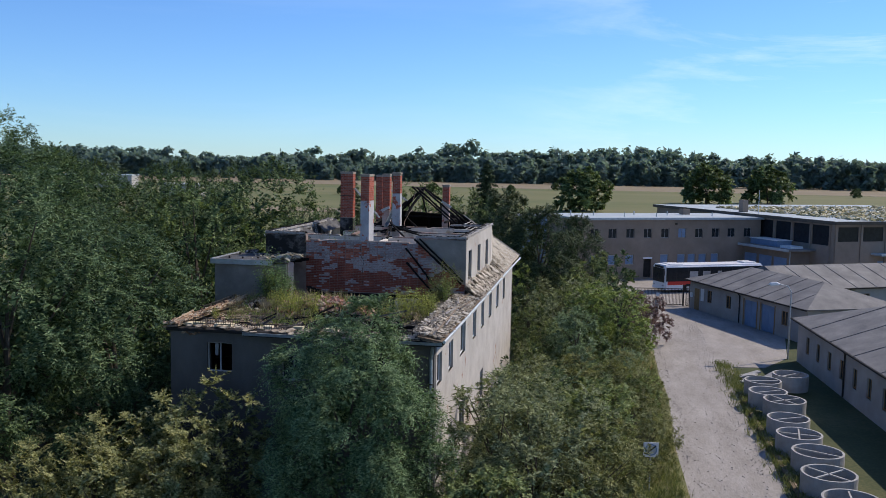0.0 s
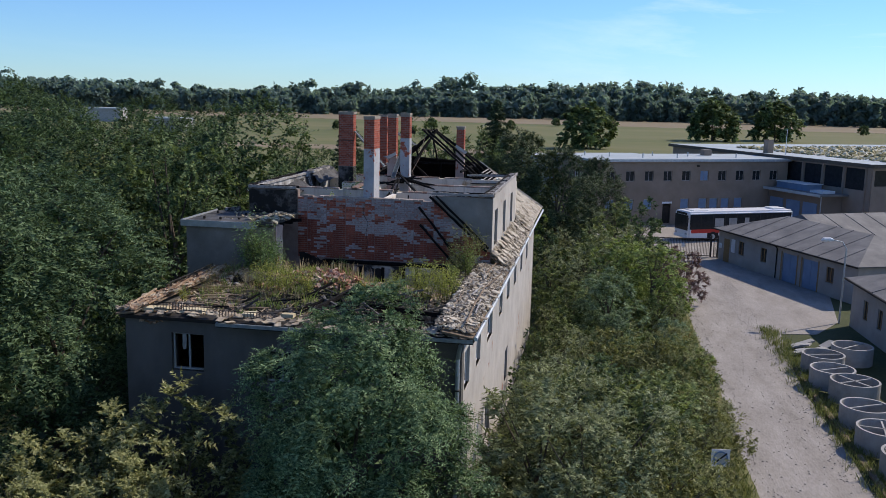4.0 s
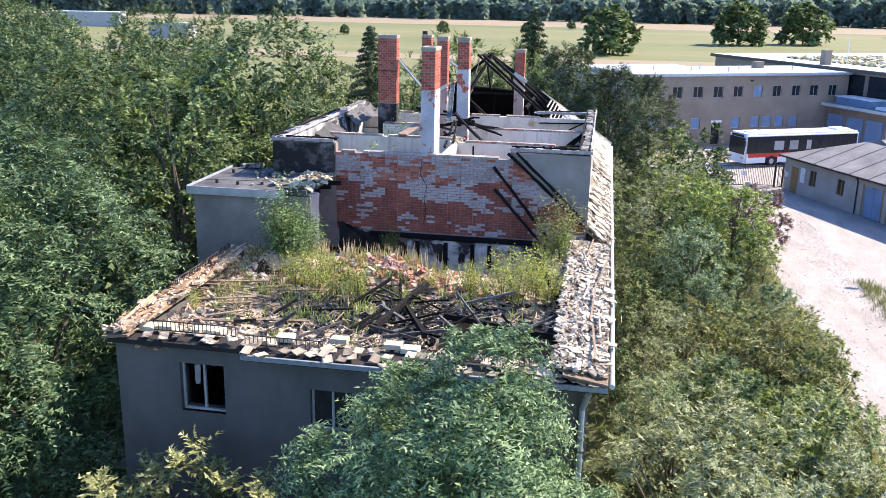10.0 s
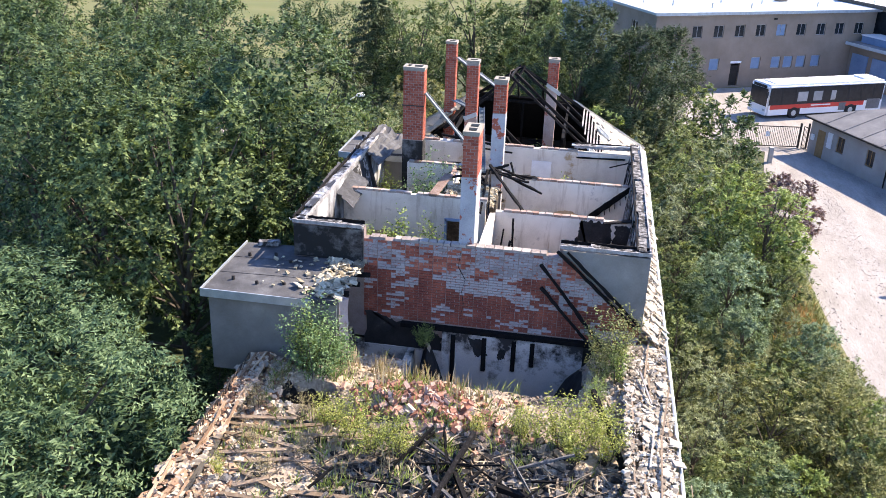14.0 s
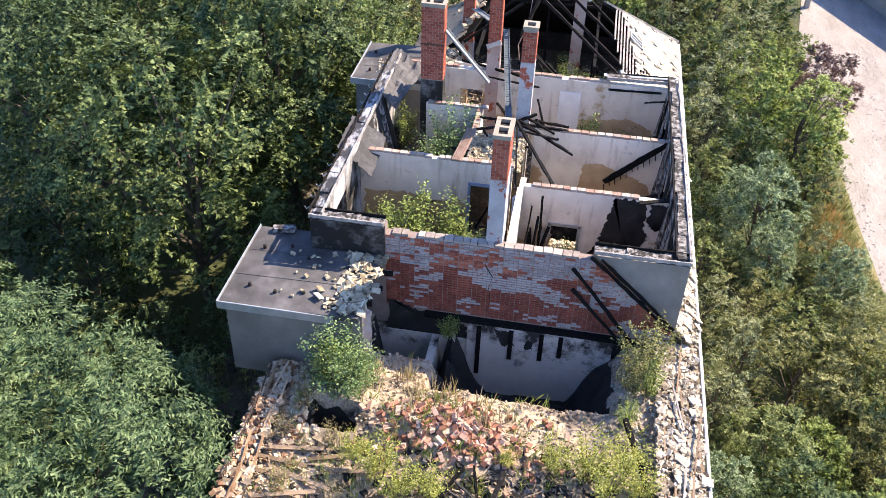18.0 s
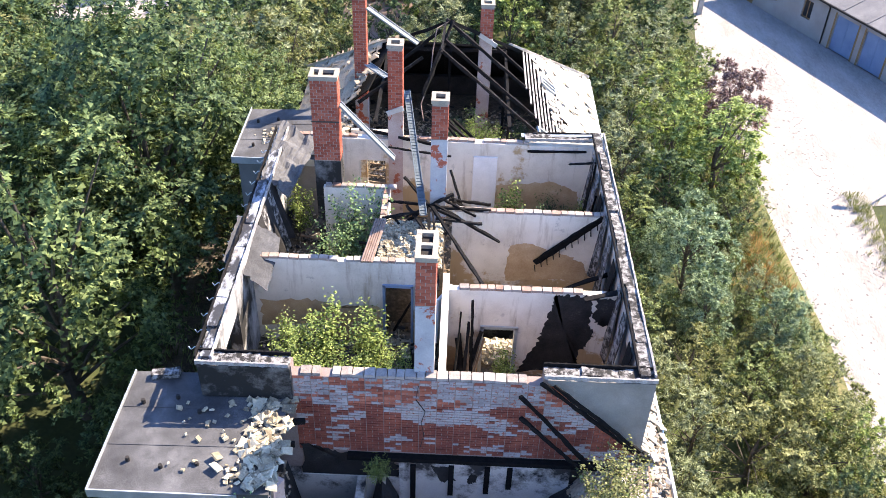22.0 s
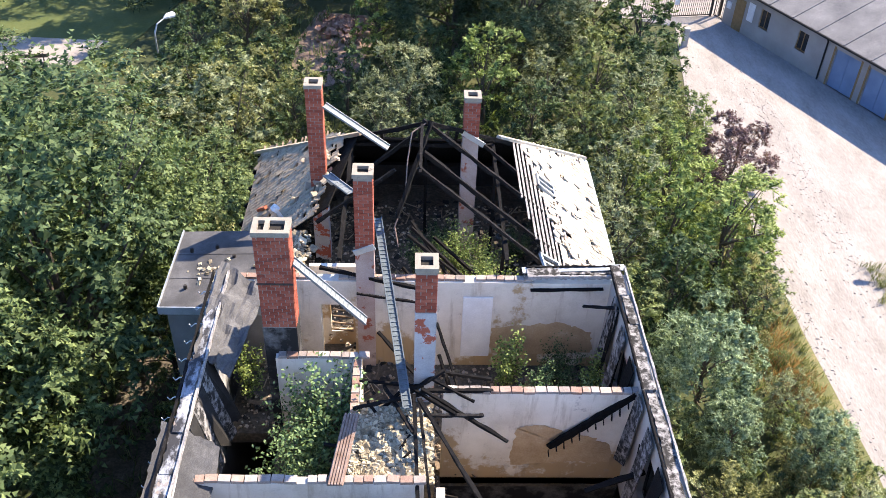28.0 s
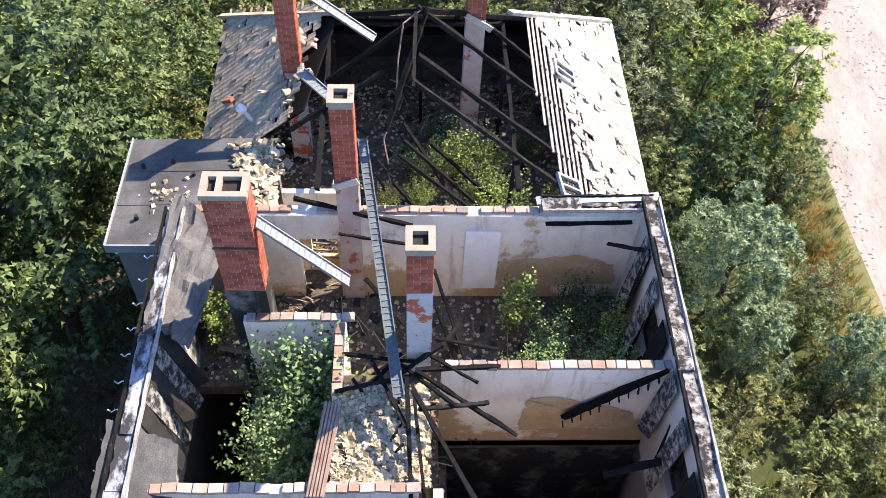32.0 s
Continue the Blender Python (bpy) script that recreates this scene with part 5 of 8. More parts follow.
def ragged_coping(name, pts, w, label, seed, h=0.1, m=None):
    """A broken cap of boards, felt and plaster along the top of a wall."""
    r = random.Random(seed)
    root = thing(name, (0, 0, 0), label, "wall coping", "burnt wall copings")
    a, b = Vector(pts[0]), Vector(pts[1])
    n = max(3, int((b - a).length / 0.9))
    d = (b - a).normalized()
    side = d.cross(Vector((0, 0, 1)))
    for i in range(n):
        p, q = a.lerp(b, i / n), a.lerp(b, (i + 1.02) / n)
        o = side * r.uniform(-0.05, 0.05)
        bm = bmesh.new()
        beam(bm, p + o + Vector((0, 0, r.uniform(-0.01, 0.05))), q + o + Vector((0, 0, r.uniform(-0.03, 0.05))), w * r.uniform(0.7, 0.95), h * r.uniform(0.4, 0.8), 0.3, 9, r)
        part("slab", bm, m or M["coping"], root)
    for s in (-1, 1):
        part("edge_board", beamed(a + side * s * w * 0.5 + Vector((0, 0, 0.04)), b + side * s * w * 0.5 + Vector((0, 0, 0.04)), 0.05, 0.12, 0.4, 40, r), M["char"] if s < 0 else M["whitewash"], root)
    return root


ragged_coping("coping", ((1.6, 12.3, ZP + 0.04), (1.6, 21.9, ZP + 0.04)), 0.32, "charred and whitened coping on the sunny attic wall", 1)
ragged_coping("coping", ((-7.46, 12.3, ZP + 0.04), (-7.46, 21.6, ZP + 0.04)), 0.34, "bluish sheet-metal coping with soot on the shaded attic wall", 2, m=M["metal_cap"])
ragged_coping("coping", ((-7.6, 12.36, ZP + 0.02), (-5.7, 12.36, ZP + 0.02)), 0.34, "charred coping above the flat dormer roof", 3)
ragged_coping("coping", ((-0.5, 12.36, ZP + 0.02), (1.8, 12.36, ZP + 0.02)), 0.36, "charred coping at the gable corner", 4)
ragged_coping("coping", ((-0.5, 21.85, ZP - 0.1), (1.7, 21.85, ZP - 0.06)), 0.36, "bent metal coping on the rear wall", 5)
solo("bent_flashing", beamed((-0.6, 21.95, 9.62), (1.8, 22.0, 9.7), 0.2, 0.03, 0.1, 6, r), M["zinc"], "bent zinc flashing on the rear wall", "flashing")
# curled metal and felt on the west wall
def crumpled(q, amp, seed, n=14):
    """A creased sheet over four corners, 2 cm thick."""
    a, b, c, d = (Vector(p) for p in q)
    bm = bmesh.new()
    rows = []
    for side in (0, -0.02):
        g = []
        for j in range(n + 1):
            for i in range(n + 1):
                p = a.lerp(b, i / n).lerp(d.lerp(c, i / n), j / n)
                e = 0.06 * noise.noise(Vector((i * 0.7, j * 0.7, seed))) if i in (0, n) or j in (0, n) else 0
                g.append(bm.verts.new(p + Vector((e, e, side + amp * noise.fractal(Vector((i * 0.3, j * 0.3, seed + 5)), 0.8, 2.0, 3)))))
        rows.append(g)
    for g, flip in zip(rows, (False, True)):
        for j in range(n):
            for i in range(n):
                f = (g[j * (n + 1) + i], g[j * (n + 1) + i + 1], g[(j + 1) * (n + 1) + i + 1], g[(j + 1) * (n + 1) + i])
                bm.faces.new(f[::-1] if flip else f)
    m = n + 1
    rim = [i for i in range(m)] + [j * m + n for j in range(1, m)] + [n * m + i for i in range(n - 1, -1, -1)] + [j * m for j in range(n - 1, 0, -1)]
    for u, v in zip(rim, rim[1:] + rim[:1]):
        bm.faces.new((rows[0][v], rows[0][u], rows[1][u], rows[1][v]))
    return bm


bm = crumpled([(-7.79, 15.5, 9.76), (-6.75, 15.25, 9.08), (-6.72, 17.0, 9.35), (-7.78, 17.2, 9.82)], 0.05, 1)
solo("roofing_flap", bm, M["felt"], "torn sheet of roofing felt folded over the wall", "roofing felt")
bm = crumpled([(-7.55, 19.0, 9.84), (-6.85, 18.8, 9.3), (-6.45, 21.3, 9.5), (-7.5, 21.9, 9.86)], 0.16, 2)
solo("roofing_flap", bm, mat("felt_grey", [(0.3, (0.04, 0.04, 0.042)), (0.7, (0.14, 0.138, 0.138))], 2.5, 0.85, 0.4, 30), "crumpled grey roofing sheet over the wall corner", "roofing felt")
for k in range(5):
    y = 17.2 + k * 0.38
    bm = bmesh.new()
    slab(bm, [(-7.3, y, 9.6), (-7.05 + 0.08 * (k % 2), y + 0.05, 7.7 + 0.2 * (k % 3)), (-7.0 + 0.05 * k, y + 0.3, 7.8), (-7.28, y + 0.36, 9.6)], 0.02)
    solo("peeled_sheet", bm, M["coping"] if k % 2 else M["soot"], "peeled and sooty wall lining hanging down", "wall lining", "peeled linings")
# gutter hooks along the west wall
for i in range(17):
    y = 12.8 + i * 0.52
    bm = bmesh.new()
    tube(bm, [(-7.6, y, 9.6), (-7.78, y, 9.58), (-7.86, y, 9.5), (-7.9, y, 9.58)], [0.012] * 4, 5)
    solo("gutter_hook", bm, M["white_paint"], "bent pale gutter hook on the wall top", "gutter hook", "gutter hooks")
# tile remains below the west wall
wl_ = thing("west_tile_strip", (0, 0, 0), "strip of reddish roof tiles outside the shaded wall", "roof tiles")
M["tile_red"] = mat("tile_red", [(0.3, (0.28, 0.16, 0.11)), (0.7, (0.52, 0.42, 0.33))], 1.5, 0.9, 0.3, 40, vary=0.5)
tile_slope(wl_, (-8.2, 16.2, 7.4), (0, -1, 0), (C40 * 0.6, 0, 0.95), 20, 6, lambda c, s, r: r.random() < 0.85, 24, 0.3, w=0.19, step=0.16, material=M["tile_red"])

# ---------------------------------------------------------------- flat-roofed dormers on the shaded side
def dormer(name, x0, x1, y0, y1, zr, label):
    d = thing(name, (0, 0, 0), label, "dormer")
    bm = bmesh.new()
    wall_x(bm, y0, 0.2, x0 + 0.12, x1, 6.4, zr - 0.14)
    wall_y(bm, x0 + 0.12, 0.2, y0 + 0.2, y1, 6.4, zr - 0.14)
    wall_x(bm, y1 - 0.2, 0.2, x0 + 0.32, x1, 6.4, zr - 0.14)
    bmesh.ops.remove_doubles(bm, verts=bm.verts, dist=0.002)
    part("wall", bm, M["render"], d)
    bm = bmesh.new()
    slab(bm, [(x0, y0 - 0.12, zr - 0.03), (x1, y0 - 0.12, zr + 0.06), (x1, y1, zr + 0.06), (x0, y1, zr - 0.03)], 0.13)
    part("roof", bm, M["felt"], d, "grey bitumen felt flat roof")
    bm = bmesh.new()
    box(bm, x0 - 0.03, x0, y0 - 0.15, y1, zr - 0.2, zr + 0.03)
    box(bm, x0, x1 - 0.6, y0 - 0.15, y0 - 0.12, zr - 0.2, zr + 0.02)
    part("edge_trim", bm, M["zinc"], d, "pale metal edge trim")
    for i, (u, v) in enumerate(((0.2, 0.2), (0.45, 0.15), (0.7, 0.18), (0.15, 0.7), (0.4, 0.75), (0.6, 0.62))):
        bm = bmesh.new()
        tube(bm, [(x0 + u * (x1 - x0) * 0.8, y0 + v * (y1 - y0), zr - 0.05), (x0 + u * (x1 - x0) * 0.8, y0 + v * (y1 - y0), zr + 0.09)], [0.05, 0.04], 8)
        part("vent", bm, M["dark"], d)
    for k in (0.33, 0.66):
        y = y0 + k * (y1 - y0)
        bm = bmesh.new()
        slab(bm, [(x0 + 0.02, y, zr - 0.018), (x1 - 0.4, y, zr + 0.062), (x1 - 0.4, y + 0.05, zr + 0.062), (x0 + 0.02, y + 0.05, zr - 0.018)], 0.004)
        part("felt_seam", bm, M["felt"], d)
    return d


d1 = dormer("south_dormer", -9.18, -5.75, 9.9, 12.9, 8.7, "flat-roofed grey dormer with torn bitumen felt")
part("wall_end", beamed((-5.78, 10.2, 6.5), (-5.74, 10.18, 8.62), 0.36, 0.3, 0.12, 9, r), M["shaft_pink"], d1, "broken plastered wall end")
for y in (10.5, 11.1, 11.7):
    part("joist", beamed((-6.7, y, 8.58), (-5.5 + 0.2 * (y - 11), y + 0.05, 8.6), 0.1, 0.13, 0.3, 6, r), M["char"], d1, "charred roof joist end")
part("kerb", beamed((-8.8, 12.75, 8.75), (-8.2, 12.8, 8.8), 0.25, 0.16, 0.3, 4, r), M["coping"], d1, "charred lump of roof kerb")
dormer("north_dormer", -9.0, -6.0, 21.6, 24.4, 8.78, "flat-roofed grey dormer beside the chimney")
strew("dormer_slabs", 170, lambda r: (r.gauss(-6.05, 0.28), r.uniform(9.9, 12.15)), lambda x, y: 8.77 + 0.03 * noise.noise(Vector((x * 3, y * 3, 0))) if -6.9 < x < -5.5 else None, 0.27, M["stone"], "flat pale yellow stone slabs along the torn roof edge", "broken stones", 55, flat=0.09)
strew("dormer_stones", 110, lambda r: (r.gauss(-6.15, 0.34), r.uniform(9.9, 12.2)), lambda x, y: 8.77 if -7.2 < x < -5.6 else None, 0.14, M["stone"], "pale yellow broken stones along the torn dormer roof edge", "broken stones", 51, flat=0.2)
strew("dormer_stones", 16, lambda r: (r.gauss(-7.4, 0.7), r.uniform(10.2, 12.0)), lambda x, y: 8.75 if -9 < x < -5.8 else None, 0.13, M["stone"], "scattered pale stones on the dormer roof", "broken stones", 52, flat=0.25)
strew("dormer_slabs", 170, lambda r: (r.gauss(-6.2, 0.26), r.uniform(22.0, 24.3)), lambda x, y: 8.86 if -7.0 < x < -5.6 else None, 0.26, M["stone"], "flat pale yellow stone slabs on the rear dormer", "broken stones", 56, flat=0.09)
strew("dormer_stones", 90, lambda r: (r.gauss(-6.3, 0.3), r.uniform(22.0, 24.4)), lambda x, y: 8.85 if -7.3 < x < -5.6 else None, 0.15, M["stone"], "pale yellow broken stones on the rear dormer roof", "broken stones", 53, flat=0.25)
strew("dormer_stones", 40, lambda r: (r.gauss(-8.0, 0.35), r.gauss(22.7, 0.25)), lambda x, y: 8.77, 0.14, M["stone"], "scattered pale stones on the rear dormer", "broken stones", 54, flat=0.25)

# ---------------------------------------------------------------- chimneys
M["brick_chimney"] = mat("brick_chimney", [(0.25, (0.16, 0.036, 0.022)), (0.5, (0.31, 0.075, 0.045)), (0.75, (0.42, 0.14, 0.09))], 2.5, 0.9, 0.35, 60, vary=0.3)
CH = random.Random(61)


def chimney(x0, x1, y0, y1, zt, z_red, zb, flues, label, plaster=None):
    c = thing("chimney", (0, 0, 0), label, "chimney", "chimneys of the ruin")
    part("core", boxed(x0 + 0.012, x1 - 0.012, y0 + 0.012, y1 - 0.012, z_red - 0.02, zt - 0.1), M["mortar"], c)
    part("shaft", boxed(x0, x1, y0, y1, zb, z_red - 0.02), plaster or M["chimney_plaster"], c, "plastered lower shaft")
    # cap with open flues; a dark plate in each stands in for its shaded depth
    bm = bmesh.new()
    t = 0.09
    cells = []
    if flues == "x":
        xm = x0 + (x1 - x0) * 0.38
        cells = [(x0 + t, xm - t / 2, y0 + t, y1 - t), (xm + t / 2, x1 - t, y0 + t, y1 - t)]
    elif flues == "y":
        ym = (y0 + y1) / 2
        cells = [(x0 + t, x1 - t, y0 + t, ym - t / 2), (x0 + t, x1 - t, ym + t / 2, y1 - t)]
    else:
        cells = [(x0 + t, x1 - t, y0 + t, y1 - t)]
    xs = sorted({x0 - 0.015, x1 + 0.015, *[v for q in cells for v in q[:2]]})
    ys = sorted({y0 - 0.015, y1 + 0.015, *[v for q in cells for v in q[2:]]})
    for a, b in zip(xs, xs[1:]):
        for e, f in zip(ys, ys[1:]):
            mx, my = (a + b) / 2, (e + f) / 2
            if not any(q[0] < mx < q[1] and q[2] < my < q[3] for q in cells):
                box(bm, a, b, e, f, zt - 0.1, zt)
    bmesh.ops.remove_doubles(bm, verts=bm.verts, dist=0.0005)
    part("cap", bm, M["cap_stone"], c, "pale concrete cap with open flues")
    bm = bmesh.new()
    for q in cells:
        box(bm, q[0], q[1], q[2], q[3], zt - 0.098, zt - 0.09)
    part("flue", bm, M["dark"], c)
    brick_stack(c, x0, x1, y0, y1, z_red, zt - 0.1, M["brick_chimney"], CH)
    return c


chimney(-3.15, -2.75, 12.44, 13.3, 12.5, 11.3, 6.7, "y", "tall chimney, red brick head above flaking grey plaster, at the gable")
chimney(-3.1, -2.69, 18.46, 18.9, 12.53, 11.45, 6.7, "1", "tall chimney, red brick head above flaking white plaster, beside fallen beams")
chimney(-4.44, -4.02, 21.67, 22.1, 12.4, 10.4, 6.7, "1", "slim red brick chimney with a plastered foot on the rear wall", M["shaft_pink"])
c4 = chimney(-6.22, -5.52, 19.5, 19.98, 12.5, 10.05, 6.7, "x", "wide red brick chimney with two flues and a sooty foot", M["render_sooty"])
chimney(-5.88, -5.46, 25.8, 26.22, 12.26, 8.5, 6.7, "1", "slim red brick chimney standing in the tiled roof")
chimney(-1.86, -1.44, 26.24, 26.66, 11.75, 10.6, 6.7, "1", "slim chimney with a brick head and patchy plaster among charred rafters", M["shaft_pink"])
part("iron_band", boxed(-6.235, -5.505, 19.485, 19.5, 11.2, 11.24), M["iron"], c4)
solo("lead_flashing", beamed((-4.46, 21.6, 10.35), (-4.0, 21.58, 10.55), 0.03, 0.16, 0.2, 4, r), M["zinc"], "crumpled bluish lead flashing on the chimney", "flashing")
solo("lead_flashing", beamed((-1.88, 26.2, 10.75), (-1.3, 26.16, 10.4), 0.03, 0.16, 0.2, 4, r), M["zinc"], "crumpled bluish lead flashing on the far chimney", "flashing")


def grating(name, a, b, w, label, metal="grate"):
    """A galvanised walkway plank with upturned edges and cross bars."""
    g = thing(name, (0, 0, 0), label, "walkway plank", "chimney sweep's planks")
    a, b = Vector(a), Vector(b)
    d = (b - a).normalized()
    s = d.cross(Vector((0, 0, 1))).normalized()
    part("tread", beamed(a, b, w, 0.015), M[metal], g)
    for q in (-1, 1):
        part("rail", beamed(a + s * q * w / 2 + Vector((0, 0, 0.02)), b + s * q * w / 2 + Vector((0, 0, 0.02)), 0.02, 0.05), M[metal], g)
    n = int((b - a).length / 0.12)
    for i in range(n):
        p = a.lerp(b, (i + 0.5) / n) + Vector((0, 0, 0.014))
        part("grip_bar", beamed(p - s * w * 0.45, p + s * w * 0.45, 0.025, 0.012), M[metal], g)
    return g


grating("walkway_plank", (-5.5, 19.72, 11.62), (-4.1, 19.66, 10.08), 0.22, "pale galvanised plank hanging from the wide chimney")
grating("walkway_plank", (-5.42, 25.95, 11.62), (-3.8, 25.42, 10.72), 0.22, "pale galvanised plank hanging from the slim chimney")
grating("walkway_plank", (-5.36, 25.05, 10.13), (-4.7, 24.3, 10.1), 0.22, "short galvanised plank on the tiled roof edge")
grating("walkway_plank", (-3.97, 22.72, 10.5), (-3.22, 17.6, 9.75), 0.17, "long bluish metal channel lying over the open attic", "channel")
# strip of corrugated sheet on the rubble
M["rust"] = mat("rust", [(0.3, (0.16, 0.09, 0.06)), (0.6, (0.3, 0.22, 0.18)), (0.8, (0.4, 0.38, 0.37))], 4, 0.7, 0.2, 40, metal=0.2)
strip = thing("corrugated_strip", (0, 0, 0), "rusty ribbed metal strip lying over the wall top", "metal strip")
for k in range(5):
    part("rib", beamed((-4.62 + 0.055 * k, 16.05, 9.44), (-4.4 + 0.055 * k, 17.6, 9.6), 0.035, 0.03), M["rust"], strip)
bm = bmesh.new()
slab(bm, [(-4.66, 16.05, 9.42), (-4.36, 16.05, 9.42), (-4.14, 17.6, 9.58), (-4.44, 17.6, 9.58)], 0.01)
part("sheet", bm, M["rust"], strip)

# fallen timbers round the middle chimney
fallen = [((-3.2, 18.3, 9.6), (-2.3, 17.4, 9.8)), ((-3.4, 18.0, 9.55), (-2.5, 18.6, 9.75)), ((-3.0, 18.6, 9.7), (-1.9, 18.0, 9.5)), ((-3.7, 18.5, 9.4), (-3.1, 17.2, 9.5)), ((-2.5, 18.7, 9.5), (-2.1, 19.9, 8.4)), ((-3.9, 20.6, 8.9), (-2.7, 19.4, 8.2)), ((-2.95, 18.1, 9.75), (-1.3, 17.08, 9.4)), ((-3.0, 17.6, 10.0), (-1.65, 15.25, 9.4)), ((-2.9, 17.3, 9.9), (-1.75, 17.6, 9.55)), ((-2.95, 18.2, 9.6), (-1.5, 18.35, 9.45)),
          ((-3.1, 18.0, 9.7), (-3.0, 15.6, 9.15)), ((-3.0, 17.9, 9.7), (-2.75, 15.6, 9.0)), ((-4.2, 18.6, 9.45), (-2.9, 18.4, 9.5)), ((-4.3, 17.9, 9.4), (-2.9, 18.1, 9.6)),
          ((-2.6, 19.0, 9.3), (-1.5, 18.75, 9.35)), ((-2.6, 20.6, 9.2), (-1.7, 18.9, 7.2)), ((-2.55, 20.0, 8.8), (-1.9, 19.2, 7.0)), ((-4.4, 21.2, 9.5), (-2.6, 20.9, 9.45)), ((-5.3, 22.0, 9.6), (-3.0, 21.4, 9.5)),
          ((-2.4, 13.0, 6.9), (-2.2, 14.9, 9.0)), ((-2.2, 12.8, 6.9), (-2.0, 15.0, 8.6)), ((-1.95, 14.9, 9.35), (-1.9, 14.7, 7.2)), ((-3.4, 15.9, 6.9), (-3.2, 14.2, 8.6)), ((-3.9, 16.4, 6.9), (-3.3, 16.3, 8.3))]
FR = random.Random(71)
for a, b in fallen:
    solo("charred_beam", beamed(a, b, FR.uniform(0.05, 0.095), FR.uniform(0.06, 0.1), 0.45, 12, FR), M["char"], "charred roof timber fallen across the attic rooms", "beam", "fallen charred timbers")
for i in range(16):
    a = Vector((FR.uniform(-4.1, -3.2), FR.uniform(16.6, 18.2), 9.02 + FR.uniform(0, 0.05)))
    ang, l = FR.uniform(0, math.pi), FR.uniform(0.3, 0.9)
    solo("charred_scrap", beamed(a, a + Vector((math.cos(ang) * l, math.sin(ang) * l, FR.uniform(-0.05, 0.15))), 0.06, 0.07, 0.4, 3, FR), M["char"], "short charred timber scrap by the chimney", "beam", "fallen charred timbers")
# ragged plank hanging across the sunny room, and other scorched pieces on the east wall
plank = thing("burnt_joist", (0, 0, 0), "burnt joist hanging across the room, its edge in splinters", "joist")
part("joist", beamed((-0.25, 18.15, 7.95), (1.42, 18.32, 9.38), 0.09, 0.2, 0.35, 12, FR), M["char"], plank)
for i in range(11):
    p = Vector((-0.25, 18.1, 7.9)).lerp(Vector((1.42, 18.27, 9.33)), i / 11)
    part("splinter", beamed(p, p + Vector((0.03, 0, -0.14 - 0.12 * FR.random())), 0.07, 0.03, 0.5, 2, FR), M["char"], plank)
for a, b, w in (((0.35, 17.0, 8.0), (1.5, 17.1, 8.5), 0.16), ((0.7, 16.2, 7.2), (1.45, 16.4, 8.6), 0.12), ((1.4, 17.4, 7.0), (1.48, 17.6, 8.7), 0.08), ((0.4, 14.2, 6.8), (1.45, 14.3, 7.7), 0.12), ((1.35, 13.0, 6.9), (1.4, 13.3, 9.4), 0.1), ((0.6, 15.0, 9.42), (1.45, 15.3, 9.45), 0.16), ((-0.4, 21.68, 9.25), (1.3, 21.68, 9.3), 0.12), ((0.8, 21.3, 9.1), (1.5, 20.8, 9.5), 0.1), ((1.2, 20.5, 7.2), (1.42, 20.7, 9.5), 0.12), ((1.2, 19.6, 7.0), (1.4, 19.9, 9.0), 0.12), ((0.9, 19.0, 7.8), (1.42, 19.4, 8.0), 0.14)):
    solo("burnt_board", beamed(a, b, w, 0.05, 0.4, 7, FR), M["char"], "burnt board clinging to the attic wall", "board", "burnt boards")
for i in range(9):
    y = 13.0 + i * 0.95
    bm = bmesh.new()
    slab(bm, [(1.4, y, 9.6), (1.15 + 0.1 * (i % 3), y + 0.1, 7.4 + 0.3 * (i % 2)), (1.2, y + 0.4, 7.6), (1.42, y + 0.5, 9.6)], 0.02)
    solo("peeled_sheet", bm, M["coping"] if i % 3 else M["char"], "peeling sooty wall lining on the sunny wall", "wall lining", "peeled linings")
# door leaf leaning in the middle
leaf = thing("door_leaf", (-2.62, 15.9, 6.76), "white panelled door leaf leaning askew", "door", turn=62)
part("panel", boxed(-0.35, 0.35, -0.02, 0.02, 0, 1.95), M["white_paint"], leaf)
for x in (-0.35, 0.27):
    part("stile", boxed(x, x + 0.08, -0.035, -0.02, 0, 1.95), M["white_paint"], leaf)
for z in (0, 0.9, 1.85):
    part("cross_rail", boxed(-0.27, 0.27, -0.035, -0.02, z, z + 0.1), M["white_paint"], leaf)
# pile of pale stones in the corridor and rubble in the rooms
# boards and charred scantlings that fell into the first rooms
FB = random.Random(77)
for i in range(12):
    x, y = FB.uniform(-2.4, -1.85), FB.uniform(14.1, 14.7)
    solo("fallen_board", beamed((x, y, ZF + 0.03 + 0.02 * i), (x + FB.uniform(-0.2, 0.45), 15.1, ZF + FB.uniform(0.7, 1.7)), FB.uniform(0.05, 0.13), 0.03, 0.2, 4, FB), M["char"] if i % 3 else M["wood"], "half-burnt board leaning on the plaster partition", "board", "fallen boards")
for i in range(12):
    x, y = FB.uniform(-3.36, -2.85), FB.uniform(13.5, 15.0)
    solo("fallen_board", beamed((x, y, ZF + 0.03), (x + FB.uniform(-0.25, 0.25), y + FB.uniform(0.5, 1.1), ZF + FB.uniform(0.5, 1.5)), FB.uniform(0.05, 0.12), 0.04, 0.2, 4, FB), M["char"] if i % 4 else M["char_grey"], "charred board fallen beside the chimney", "board", "fallen boards")
solo("floor_ledge", boxed(-1.78, -0.76, 15.37, 16.05, 6.4, ZF), M["floor_dirt"], "strip of floor left behind the doorway", kind="structure")
